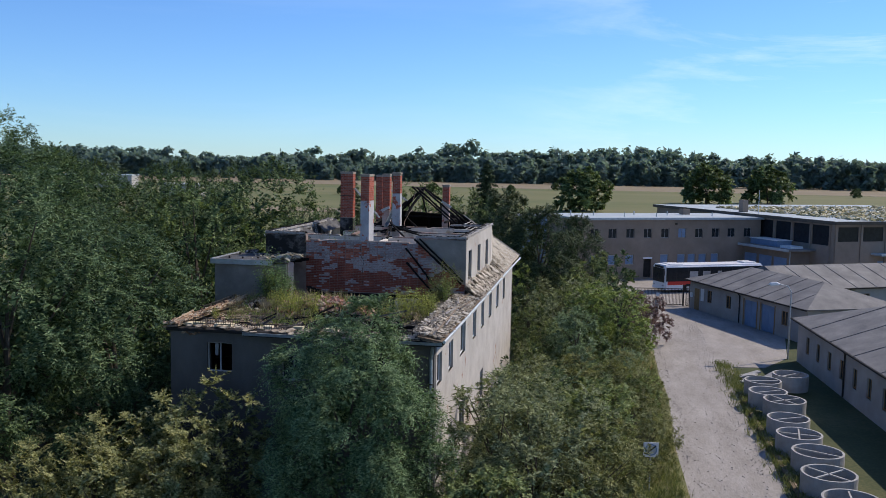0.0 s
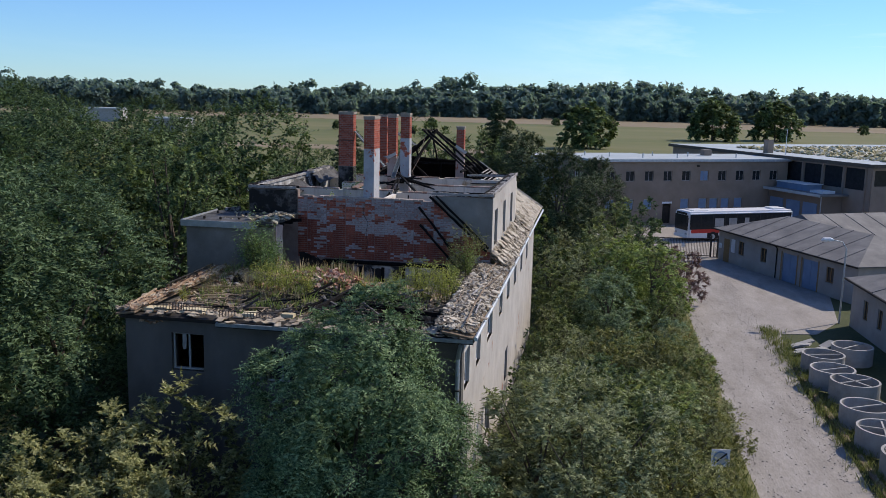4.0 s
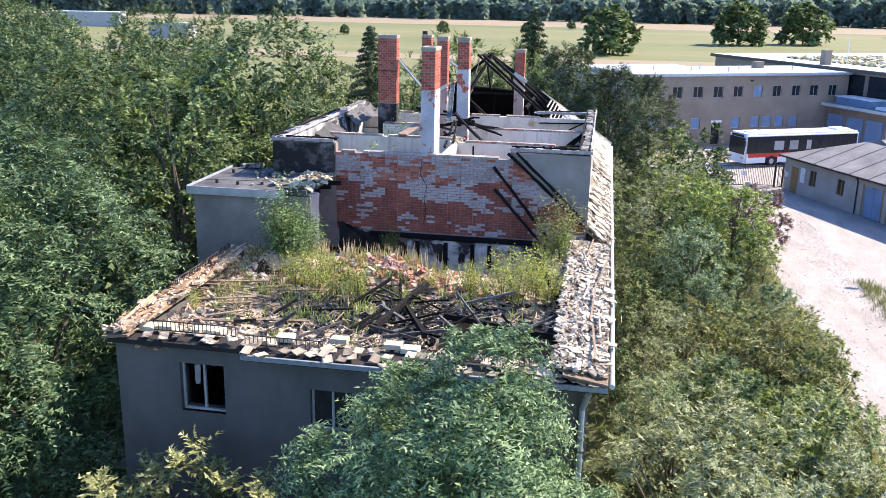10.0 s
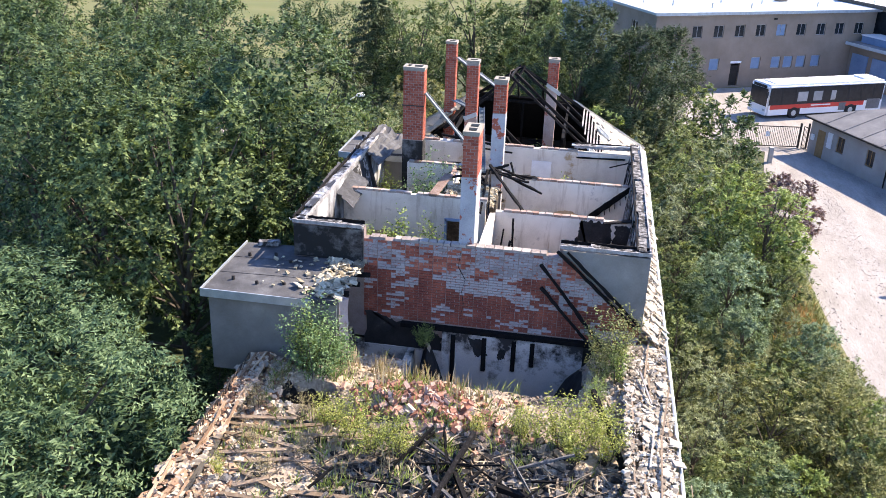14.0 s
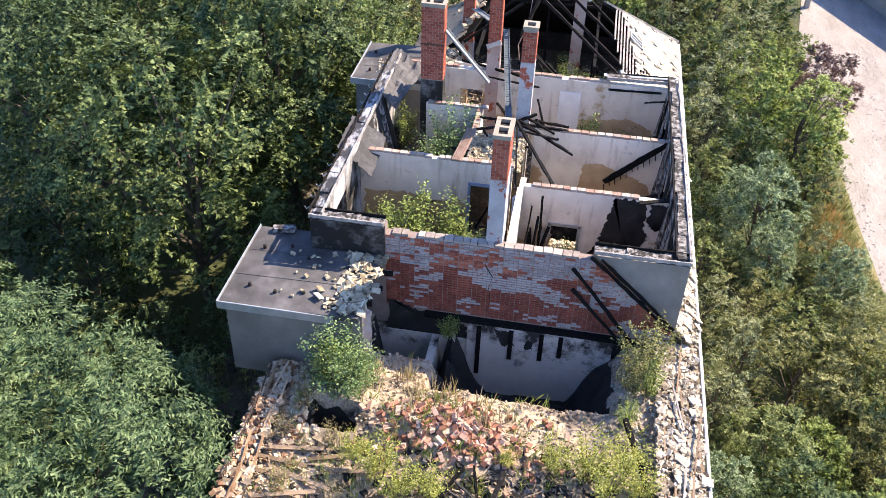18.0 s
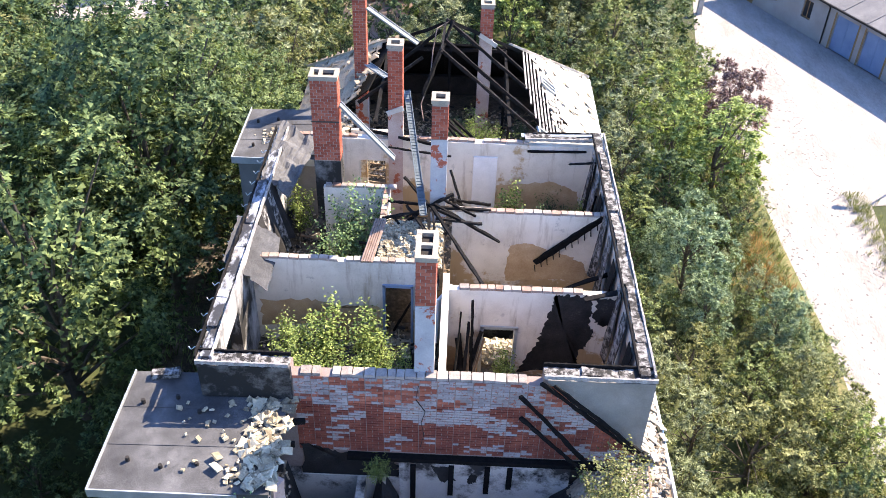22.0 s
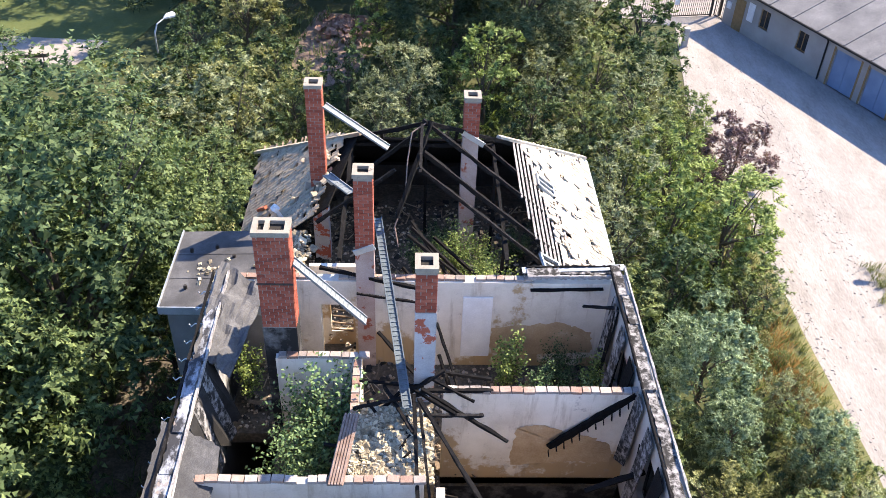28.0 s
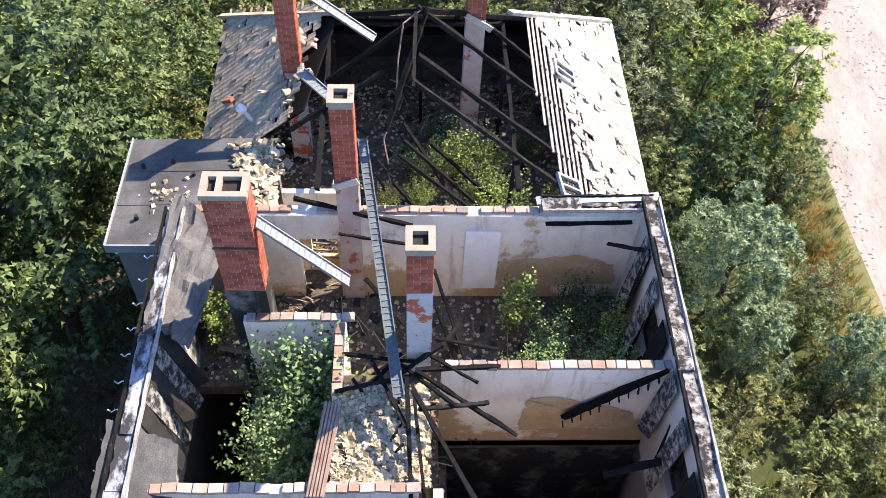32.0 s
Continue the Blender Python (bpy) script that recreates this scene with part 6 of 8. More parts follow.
strew("doorway_stones", 130, lambda r: (r.uniform(-1.7, -0.84), r.uniform(15.4, 15.95)), lambda x, y: ZF + 0.05 + 0.42 * max(0.0, 1 - ((y - 15.75) / 0.4) ** 2), 0.2, M["stone"], "pale broken stones heaped behind the doorway", "broken stones", 67, flat=0.3)
strew("doorway_stones", 26, lambda r: (r.uniform(-4.05, -3.45), r.uniform(15.5, 16.2)), lambda x, y: ZF + 0.04, 0.24, M["stone"], "pale broken stones in the blue doorway", "broken stones", 68, flat=0.2)
strew("stone_pile", 1500, lambda r: (r.uniform(-4.3, -2.75), r.uniform(16.35, 18.2)), lambda x, y: 9.08 + 0.14 * noise.noise(Vector((x * 2.5, y * 2.5, 0))) if -4.4 < x < -2.75 else None, 0.16, M["stone"], "pile of pale yellow broken stones between the partitions", "stone pile", 62, flat=0.3)
solo("stone_pile_base", boxed(-4.35, -2.68, 16.9, 18.45, 6.72, 8.98), M["floor_dirt"], "packed debris under the pale stones", "debris")
strew("room_rubble", 3600, lambda r: (r.uniform(-7.2, 1.4), r.uniform(12.7, 21.6)), attic_floor, 0.085, M["chunk"], "rubble on the floors of the roofless rooms", "rubble", 63)
solo("burnt_floor", boxed(-7.3, 1.6, 22.0, 29.9, 6.73, 6.75), M["floor_dirt"], "burnt debris floor of the rear roof space", kind="structure")
strew("room_rubble", 3200, lambda r: (r.uniform(-6.5, 1.4), r.uniform(22.1, 28.5)), lambda x, y: ZF + 0.03 + 0.45 * math.exp(-((y - 22.9) / 0.9) ** 2), 0.09, M["chunk"], "rubble and tiles on the floor of the burnt roof space", "rubble", 64, flat=0.35)
strew("ash_bits", 500, lambda r: (r.uniform(-7.2, 1.4), r.uniform(12.7, 29)), attic_floor, 0.26, M["char_bit"], "charred bits on the attic floor", "charred wood", 65, flat=0.2)
for i in range(20):
    x, y, a, l = FR.uniform(-7, 1), FR.uniform(13, 21), FR.uniform(0, 3.1), FR.uniform(0.6, 1.6)
    if attic_floor(x, y) is None or attic_floor(x - 0.6, y) is None or attic_floor(x + 0.6, y) is None or attic_floor(x, y + 0.6) is None:
        continue
    solo("floor_plank", beamed((x - math.cos(a) * l / 2, y - math.sin(a) * l / 2, 6.8), (x + math.cos(a) * l / 2, y + math.sin(a) * l / 2, 6.95), 0.12, 0.04, 0.3, 3, FR), M["wood"], "broken floor plank in the roofless rooms", "plank", "fallen planks")

sticks("room_litter", 420, lambda q: (q.uniform(-7.1, 1.3), q.uniform(12.8, 28.5)), attic_floor, 0.55, "charred laths and splinters littering the roofless rooms", "laths", 58, M["splinter"])
# ---------------------------------------------------------------- rear roof: charred truss and what is left of the tiling
truss = thing("roof_truss", (0, 0, 0), "charred rafters, purlins and posts of the burnt hipped roof", "roof truss")
APEX = (-2.8, 25.3, 11.55)
TR = random.Random(81)


for name, a, b, w in (
    ("hip_rafter", APEX, (2.3, 30.5, 7.2), 0.14), ("hip_rafter", APEX, (-8.0, 30.5, 7.2), 0.14),
    ("rafter", (-2.93, 25.35, 11.6), (0.5, 25.2, 8.75), 0.13), ("rafter", (-2.93, 23.85, 11.6), (0.5, 23.65, 8.75), 0.13), ("rafter", (-3.04, 23.08, 11.68), (0.4, 22.7, 8.85), 0.12), ("rafter", (-1.5, 26.5, 10.4), (0.5, 26.2, 8.75), 0.12), ("brace", (-3.3, 22.9, 9.9), (-1.2, 22.3, 8.3), 0.1), ("brace", (-3.2, 23.6, 9.6), (-0.9, 23.2, 7.2), 0.1),
    ("rafter", (-2.72, 25.3, 11.6), (-3.54, 23.5, 9.94), 0.14), ("rafter", (-2.95, 25.2, 11.55), (-3.0, 22.9, 11.65), 0.1),
    ("purlin", (-0.95, 22.1, 9.75), (-0.95, 27.2, 9.75), 0.14), ("purlin", (-4.85, 22.1, 9.75), (-4.85, 27.2, 9.75), 0.14), ("purlin", (-4.85, 27.2, 9.75), (-0.95, 27.2, 9.75), 0.14),
    ("post", (-0.92, 23.2, 6.7), (-0.92, 23.2, 9.7), 0.12), ("post", (-0.95, 26.1, 6.7), (-0.95, 26.1, 9.75), 0.12), ("post", (-4.8, 26.6, 6.7), (-4.8, 26.6, 9.7), 0.12), ("post", (-2.8, 27.1, 6.7), (-2.8, 27.1, 9.7), 0.12),
    ("rafter", (-3.1, 25.2, 11.3), (-5.6, 25.2, 9.1), 0.12), ("rafter", (-3.6, 24.3, 10.8), (-5.6, 24.3, 9.2), 0.12),
    ("brace", (-2.6, 24.5, 8.6), (-1.0, 23.5, 7.6), 0.1), ("brace", (-3.2, 24.8, 8.9), (-1.9, 23.3, 7.7), 0.1), ("brace", (-3.4, 23.5, 8.4), (-2.2, 22.8, 7.1), 0.1),
    ("jack_rafter", (-2.0, 26.3, 10.7), (-2.0, 30.3, 7.3), 0.11), ("jack_rafter", (-3.0, 25.9, 11.0), (-3.0, 30.3, 7.3), 0.11), ("jack_rafter", (-4.0, 26.5, 10.5), (-4.0, 30.3, 7.3), 0.11), ("jack_rafter", (-1.0, 27.3, 9.8), (-1.0, 30.3, 7.3), 0.11), ("jack_rafter", (-5.0, 27.3, 9.8), (-5.0, 30.3, 7.3), 0.11),
):
    part(name, beamed(a, b, w * 0.82, w * 0.95, 0.45, 14, TR), M["char"], truss)
for i in range(9):
    y = 22.4 + i * 0.9
    top = min(3.0, (30.6 - y) / C40)
    part("rafter", beamed((2.35, y, 7.1), (2.35 - top * C40, y, 7.1 + top * S40), 0.1, 0.13, 0.2, 6, TR), M["char"], truss)
    if y > 24.5:
        part("rafter", beamed((-8.15, y, 7.1), (-8.15 + top * 0.9 * C40, y, 7.1 + top * 0.9 * S40), 0.1, 0.13, 0.2, 6, TR), M["char"], truss)


def right_edge(c):
    """How far up the sunny slope the tiles still lie, by metres from its south end."""
    return min(1.95 + 0.22 * c, (8.7 - c) / (C40 * 0.97))


def left_edge(c):
    return min(3.8 - 0.28 * max(0, c - 3), (c - 0.2) / (C40 * 0.97))


bm = bmesh.new()
slab(bm, [(-8.2, 30.7, 7.05), (2.4, 30.7, 7.05), (-0.95, 27.35, 9.85), (-4.5, 27.0, 10.1)][::-1], 0.06)
part("north_boarding", bm, M["char"], truss, "charred roof boarding")
bm = bmesh.new()
slab(bm, [(-7.95, 24.6, 7.22), (-7.95, 30.5, 7.22), (-4.7, 27.1, 9.95), (-5.3, 24.6, 9.45)], 0.04)
part("west_boarding", bm, M["char"], truss, "charred roof boarding")
# two black boxes added to keep the roof space dark along the rear eave
part("wall_plate", boxed(-8.1, 2.3, 29.82, 30.78, 6.86, 7.14), M["char"], truss, "added black plate closing the slit under the rear eave")
part("knee_wall", boxed(-7.3, 1.65, 29.62, 29.8, 6.76, 7.5), M["soot"], truss, "added black strip hiding the lit wall behind the eave")
roof_e = thing("east_roof", (0, 0, 0), "sunlit tiled slope with slipped tiles and bare battens", "roof")
roof_w = thing("west_roof", (0, 0, 0), "shaded tiled slope round the slim chimney", "roof")
for j in range(17):
    s = 0.1 + 0.155 * 2 * j if j < 6 else 1.96 + 0.16 * (j - 6)
    cut = [c * 0.1 for c in range(88) if s < right_edge(c * 0.1) + 0.95 and s < (8.7 - c * 0.1) / (C40 * 0.97)]
    if cut:
        part("batten", beamed((2.42 - s * C40, 22.0 + cut[0], 7.1 + s * S40 + 0.09), (2.42 - s * C40, 22.0 + cut[-1], 7.1 + s * S40 + 0.09), 0.06, 0.035, 0.2, 10, TR), M["whitewash"], roof_e)
    if j < 14:
        cut = [c * 0.1 for c in range(63) if s < left_edge(c * 0.1) + 0.4 and s < (c * 0.1 + 0.1) / (C40 * 0.97)]
        if cut:
            part("batten", beamed((-8.0 + s * C40, 30.7 - cut[0], 7.285 + s * S40 + 0.09), (-8.0 + s * C40, 30.7 - cut[-1], 7.285 + s * S40 + 0.09), 0.05, 0.035, 0.15, 10, TR), M["wood"], roof_w)
bm = bmesh.new()
slab(bm, [(2.45, 22.0, 7.08), (2.45, 30.7, 7.08), (0.9, 29.15, 8.38), (0.9, 22.0, 8.38)], 0.03)
part("underlay", bm, M["wood"], roof_e)
tile_slope(roof_e, (2.45, 22.0, 7.12), (0, 1, 0), (-C40, 0, S40), 48, 32, lambda c, s, r: s < right_edge(c) - 0.1 and (s < right_edge(c) - 0.9 or r.random() < 0.75), 25, 0.1, 300, w=0.18, step=0.155, stir=lambda c, s: (0.55 if c < 1.0 + s * 0.8 else 0.06), material=M["tile_pale"])
tile_slope(roof_w, (-7.96, 30.7, 7.363), (0, -1, 0), (C40, 0, S40), 35, 30, lambda c, s, r: s < left_edge(c) and (s < left_edge(c) - 0.5 or r.random() < 0.6), 26, 0.06, 300, w=0.18, step=0.155)
for a, b in (((2.45, 30.7, 7.2), (-0.75, 27.5, 9.85)), ((-8.25, 30.7, 7.2), (-4.6, 27.0, 10.2))):
    rt = roof_e if a[0] > 0 else roof_w
    p0, p1 = Vector(a), Vector(b)
    for i in range(12):
        part("hip_tile", beamed(p0.lerp(p1, i / 12), p0.lerp(p1, (i + 1.1) / 12), 0.18, 0.1, 0.15, 2, TR), M["tile_pale"] if a[0] > 0 else M["tile"], rt)
wire = bmesh.new()
tube(wire, [(-2.85, 25.3, 11.55), (-3.2, 25.0, 11.45), (-3.3, 24.6, 10.9), (-3.35, 24.0, 10.2), (-3.6, 23.6, 9.6), (-3.5, 23.3, 9.2)], [0.018] * 6, 6)
part("loose_cable", wire, M["rust"], truss, "rusty cable hanging from the apex")
# roof windows and fixings
for c, s, turn in ((4.6, 2.55, 0), (0.75, 2.95, 12)):
    p = Vector((2.45 - s * C40, 22 + c, 7.16 + s * S40))
    sk = thing("roof_window", (0, 0, 0), "small iron roof window, its glass gone", "roof window", "roof windows")
    for q in ((-0.28, -0.22, -0.35, 0.35), (0.22, 0.28, -0.35, 0.35), (-0.28, 0.28, -0.35, -0.29), (-0.28, 0.28, 0.29, 0.35), (-0.02, 0.02, -0.3, 0.3)):
        bm = boxed(q[0], q[1], q[2], q[3], 0.03, 0.1)
        ob = part("frame_bar", bm, M["zinc"], sk)
    # near-black plate fills the frame, standing in for the dark below
    part("opening", boxed(-0.22, 0.22, -0.29, 0.29, 0.02, 0.03), M["dark"], sk)
    sk.matrix_basis = Matrix.Translation(p) @ Matrix(((0, -C40, S40), (1, 0, 0), (0, S40, C40))).to_4x4() @ pose(0, 0, 0, 0, 0, turn)
bm = bmesh.new()
tube(bm, [(-6.55, 25.2, 8.5), (-6.75, 25.1, 9.0)], [0.05, 0.05], 8)
tube(bm, [(-6.8, 25.08, 8.98), (-6.72, 25.1, 9.08)], [0.11, 0.11], 8)
solo("vent_pipe", bm, M["white_paint"], "leaning white vent pipe on the tiled roof", "vent pipe")
strew("slipped_tiles", 34, lambda r: (r.gauss(-5.5, 0.35), r.gauss(26.0, 1.0)), lambda x, y: 7.25 + (x + 8.25) * 0.839, 0.24, M["tile_dull"], "slipped and broken tiles round the slim chimney", "roof tiles", 66, flat=0.14)
solo("brick_on_roof", beamed((-7.5, 26.5, 7.95), (-7.25, 26.35, 8.15), 0.12, 0.08), M["brick"], "loose brick lying on the tiled roof", "brick")
# remains of a collapsed room between dormer and rear roof
bm = bmesh.new()
wall_x(bm, 22.4, 0.12, -5.6, -4.5, 6.7, 9.3, [(-5.15, -4.6, 7.2, 8.8)])
solo("wall_stub", bm, M["plaster_in"], "scorched plaster wall stub with an empty opening", kind="structure")
for k in range(7):
    part("lath", beamed((-5.15 + 0.02 * k, 22.38, 7.3 + 0.22 * k), (-4.6, 22.36, 7.25 + 0.22 * k), 0.04, 0.05, 0.3, 3, TR), M["wood"], bpy.data.objects["wall_stub"])

# ---------------------------------------------------------------- yard: two-storey office block, hall and loading annexe
TURN = 28.2
block = thing("office_block", (5.08, 74.7, 0), "two-storey beige office block with a pale flat roof", "building", turn=TURN)
up_x = [1.6, 3.9, 6.2, 8.5, 10.8, 13.1, 15.4, 17.7, 19.9, 22.2]
holes = [(x, x + 1.05, 4.75, 5.85) for x in up_x] + [(x, x + 1.05, 1.7, 2.8) for x in (1.6, 3.9, 6.2, 10.8, 13.1, 14.5, 16.0, 17.7)] + [(8.6, 9.6, 0.15, 2.3)]
bm = bmesh.new()
wall_x(bm, 0, 0.35, 0, 24.6, 0, 6.9, holes)
wall_y(bm, 0, 0.35, 0.35, 8.3, 0, 6.9, [(3.2, 4.3, 4.75, 5.85)])
wall_x(bm, 7.95, 0.35, 0.35, 24.6, 0, 6.9)
part("wall", bm, M["block_wall"], block)
part("roof", boxed(-0.3, 24.8, -0.35, 8.6, 6.9, 7.12), M["flat_roof"], block, "pale blue-grey flat roof")
part("fascia", boxed(-0.32, 24.8, -0.38, -0.35, 6.86, 7.13), M["zinc"], block)
for k, (a, b, c, d) in enumerate(holes[:-1]):
    pane_window(block, a, b, 0.1, c, d, 2 if k < 10 else 1, pane_m=M["blue_door"] if k in (5, 10, 11, 12, 13, 14, 15, 16, 17) else M["glass"], frame_m=M["whitewash"] if k < 10 else M["zinc"])
w = pane_window(block, 0, 1.1, 0.1, 4.75, 5.85, 2)
w.matrix_basis = pose(0, 4.3, 0, 0, 0, -90)
part("door", boxed(8.6, 9.6, 0.15, 0.2, 0.15, 2.1), M["dark"], block, "dark entrance door")
part("door_lintel", boxed(8.5, 9.7, -0.04, 0.0, 2.3, 2.5), M["white_paint"], block)
for x, y in ((4, 4), (7, 2), (10, 5), (11, 1.5), (14, 4), (19, 2), (2, 6)):
    bm = bmesh.new()
    tube(bm, [(x, y, 7.1), (x, y, 7.6)], [0.07, 0.07], 8)
    part("roof_vent", bm, M["zinc"], block)
part("roof_hatch", boxed(17.2, 18.2, 5.5, 6.3, 7.12, 7.8), M["block_wall"], block)
part("wall_lamp", boxed(12.6, 12.8, -0.25, 0.0, 6.3, 6.45), M["dark"], block)
solo_shed = thing("rear_shed", (0.5, 84.5, 0), "low blue-grey shed behind the office block", "shed", turn=TURN)
part("wall", boxed(0, 16, 6, 10, 0, 6.2), M["blue_door"], solo_shed)
part("roof", boxed(-0.2, 16.2, 5.8, 10.2, 6.2, 6.4), M["flat_roof"], solo_shed)

hall = thing("workshop_hall", (5.08, 74.7, 0), "tall workshop hall with a rubble-strewn flat roof", "building", turn=TURN)
side = [(-11.2 + 3.1 * k, -8.5 + 3.1 * k, 4.7, 6.9) for k in range(4)]
front = [(25.4 + 3.4 * k, 28.2 + 3.4 * k, 5.2, 6.8) for k in range(10)]
bm = bmesh.new()
wall_y(bm, 24.9, 0.3, -11.7, 24, 0, 7.2, side)
wall_x(bm, -12.0, 0.3, 24.9, 62, 0, 7.2, front + [(28.5, 29.6, 1.2, 2.4), (31, 33.6, 0.1, 3.0), (36, 38.6, 0.1, 3.0)])
bmesh.ops.remove_doubles(bm, verts=bm.verts, dist=0.002)
part("wall", bm, M["block_wall"], hall)
part("roof", boxed(24.5, 63, -12.5, 24.5, 7.2, 7.45), M["flat_roof"], hall, "pale flat roof slab")
part("fascia", boxed(24.46, 63, -12.54, -12.5, 7.1, 7.47), M["bark"], hall, "dark roof edge board")
part("fascia", boxed(24.44, 24.5, -12.5, 24.5, 7.1, 7.47), M["bark"], hall)
for p, q, c, d in side:
    part("window_band", boxed(25.02, 25.08, p, q, c, d), M["glass"], hall)
    part("pillar", boxed(24.78, 24.9, p - 0.28, p - 0.1, 0, 7.1), M["block_wall"], hall)
for p, q, c, d in front:
    part("window_band", boxed(p, q, -11.9, -11.84, c, d), M["glass"], hall)
    part("pillar", boxed(p - 0.4, p - 0.15, -12.12, -12.0, 0, 7.1), M["block_wall"], hall)
part("window_band", boxed(28.5, 29.6, -11.9, -11.84, 1.2, 2.4), M["glass"], hall)
for x in (31, 36):
    part("gate_door", boxed(x, x + 2.6, -11.95, -11.88, 0.1, 3.0), M["blue_door"], hall, "faded blue workshop door")
part("door_canopy", boxed(30, 40, -13.6, -12.0, 3.7, 3.9), M["flat_roof"], hall)
part("chimney_stub", boxed(25.6, 26.4, 5, 5.8, 7.45, 9.0), M["block_wall"], hall)
M["roof_moss"] = mat("roof_moss", [(0.2, (0.14, 0.12, 0.05)), (0.45, (0.4, 0.34, 0.17)), (0.75, (0.66, 0.62, 0.5))], 3, 0.95, 0.3, 30, vary=0.5, island=True)
strew("hall_roof_tiles", 2600, lambda r: (r.uniform(29, 62), r.uniform(-12, 16)), lambda x, y: 7.5, 0.7, M["roof_moss"], "", "", 70, hall, 0.2)
annexe = thing("loading_annexe", (5.08, 74.7, 0), "low loading annexe with canopy and faded blue doors", "building", turn=TURN)
part("wall", boxed(22.2, 24.88, -8.4, -0.02, 0, 3.9), M["block_wall"], annexe)
part("canopy", boxed(21.2, 24.88, -9.3, -0.4, 3.9, 4.1), M["old_roof"], annexe, "dark felt canopy")
part("canopy_edge", boxed(21.1, 21.2, -9.35, -0.4, 3.86, 4.14), M["flat_roof"], annexe, "pale metal canopy edge")
part("rooflight", boxed(22.6, 24.6, -5.6, -0.8, 4.1, 4.75), M["blue_door"], annexe)
part("rooflight_top", boxed(22.5, 24.7, -5.7, -0.7, 4.75, 4.83), M["white_paint"], annexe)
part("rooflight", boxed(22.3, 24.0, -8.3, -6.5, 4.1, 4.35), M["white_paint"], annexe)
for y in (-7.9, -5.3, -2.6):
    part("door", boxed(22.12, 22.2, y, y + 2.1, 0.1, 3.0), M["blue_door"], annexe, "faded blue double door")
bm = bmesh.new()
tube(bm, [(22.1, -8.5, 0), (22.1, -8.5, 3.9)], [0.06, 0.06], 8)
part("downpipe", bm, M["zinc"], annexe)
mast = thing("roof_mast", (26.6, 87.6, 7.2), "thin white roof mast with a lamp", "mast")
bm = bmesh.new()
tube(bm, [(0, 0, 0), (0, 0, 3.2)], [0.05, 0.03], 6)
part("pole", bm, M["white_paint"], mast)
part("lamp_head", boxed(-0.2, 0.2, -0.1, 0.1, -1.9, -1.6), M["white_paint"], mast)

# garages along the yard: roof panels, walls, doors and windows
def garage(name, at, turn, length, depth, ze, zr, label, doors, wins, pipes, seams, hip=True):
    g = thing(name, at, label, "garage building", turn=turn)
    hs = [(a, b, 0.05, 2.2) for a, b in doors] + [(a, b, 1.0, 2.1) for a, b in wins]
    bm = bmesh.new()
    wall_x(bm, 0, 0.3, 0, length, 0, ze, hs)
    wall_y(bm, 0, 0.3, 0.3, depth, 0, ze)
    wall_y(bm, length - 0.3, 0.3, 0.3, depth, 0, ze)
    wall_x(bm, depth - 0.3, 0.3, 0.3, length - 0.3, 0, ze)
    part("wall", bm, M["garage_wall"], g)
    o, m = 0.35, depth / 2
    e0, e1, e2, e3 = (-o, -o, ze), (length + o, -o, ze), (length + o, depth + o, ze), (-o, depth + o, ze)
    r0, r1 = (m * (0.9 if hip else 0), m, zr), (length - m * (0.9 if hip else 0), m, zr)
    for q in ([e0, e1, r1, r0], [e2, e3, r0, r1], [e3, e0, r0], [e1, e2, r1]):
        bm = bmesh.new()
        slab(bm, q, 0.1)
        part("roof_slope", bm, M["old_roof"], g)
    for k in range(1, seams):
        x = length * k / seams
        t = min(1.0, x / (m * 0.9), (length - x) / (m * 0.9)) if hip else 1.0
        part("seam", beamed((x, -o, ze + 0.02), (x, -o + (m + o) * t, ze + (zr - ze) * t + 0.02), 0.07, 0.04), M["old_roof"], g)
    for a, b in doors:
        d = new("door")
        d.parent = g
        part("leaf", boxed(a + 0.02, (a + b) / 2 - 0.01, 0.1, 0.15, 0.05, 2.18), M["blue_door"], d)
        part("leaf", boxed((a + b) / 2 + 0.01, b - 0.02, 0.1, 0.15, 0.05, 2.18), M["blue_door"], d)
        part("jamb", boxed(a - 0.12, a, -0.02, 0.0, 0, 2.3), M["ochre"], d)
        part("jamb", boxed(b, b + 0.12, -0.02, 0.0, 0, 2.3), M["ochre"], d)
    for a, b in wins:
        pane_window(g, a, b, 0.08, 1.0, 2.1, 2, frame_m=M["ochre"])
    for x in pipes:
        bm = bmesh.new()
        tube(bm, [(x, -0.3, ze - 0.05), (x, -0.08, ze - 0.35), (x, -0.08, 0.1)], [0.05] * 3, 8)
        part("downpipe", bm, M["dark"], g)
    bm = bmesh.new()
    tube(bm, [(-o, -o - 0.05, ze - 0.06), (length + o, -o - 0.05, ze - 0.06)], [0.06, 0.06], 8)
    part("gutter", bm, M["dark"], g)
    return g


M["ochre"] = mat("ochre_paint", [(0.3, (0.2, 0.12, 0.05)), (0.7, (0.34, 0.21, 0.1))], 3, 0.8, 0.1, 20)
M["garage_wall"] = mat("garage_wall", [(0.3, (0.26, 0.235, 0.21)), (0.6, (0.38, 0.35, 0.32)), (0.8, (0.44, 0.41, 0.38))], 0.5, 0.92, 0.15, 20, fine=0.2)
g1 = garage("garage_row", (16.0, 58.1, 0), -66, 17.2, 8, 2.72, 4.2, "low beige garage row with a grey panelled roof and blue doors", [(8.9, 10.7), (11.3, 13.1)], [(3.0, 3.8), (6.1, 6.9), (14.0, 14.8)], [8.3], 9)
part("door", boxed(0.9, 1.7, -0.03, 0.0, 0.05, 2.0), M["ochre"], g1, "brown side door")
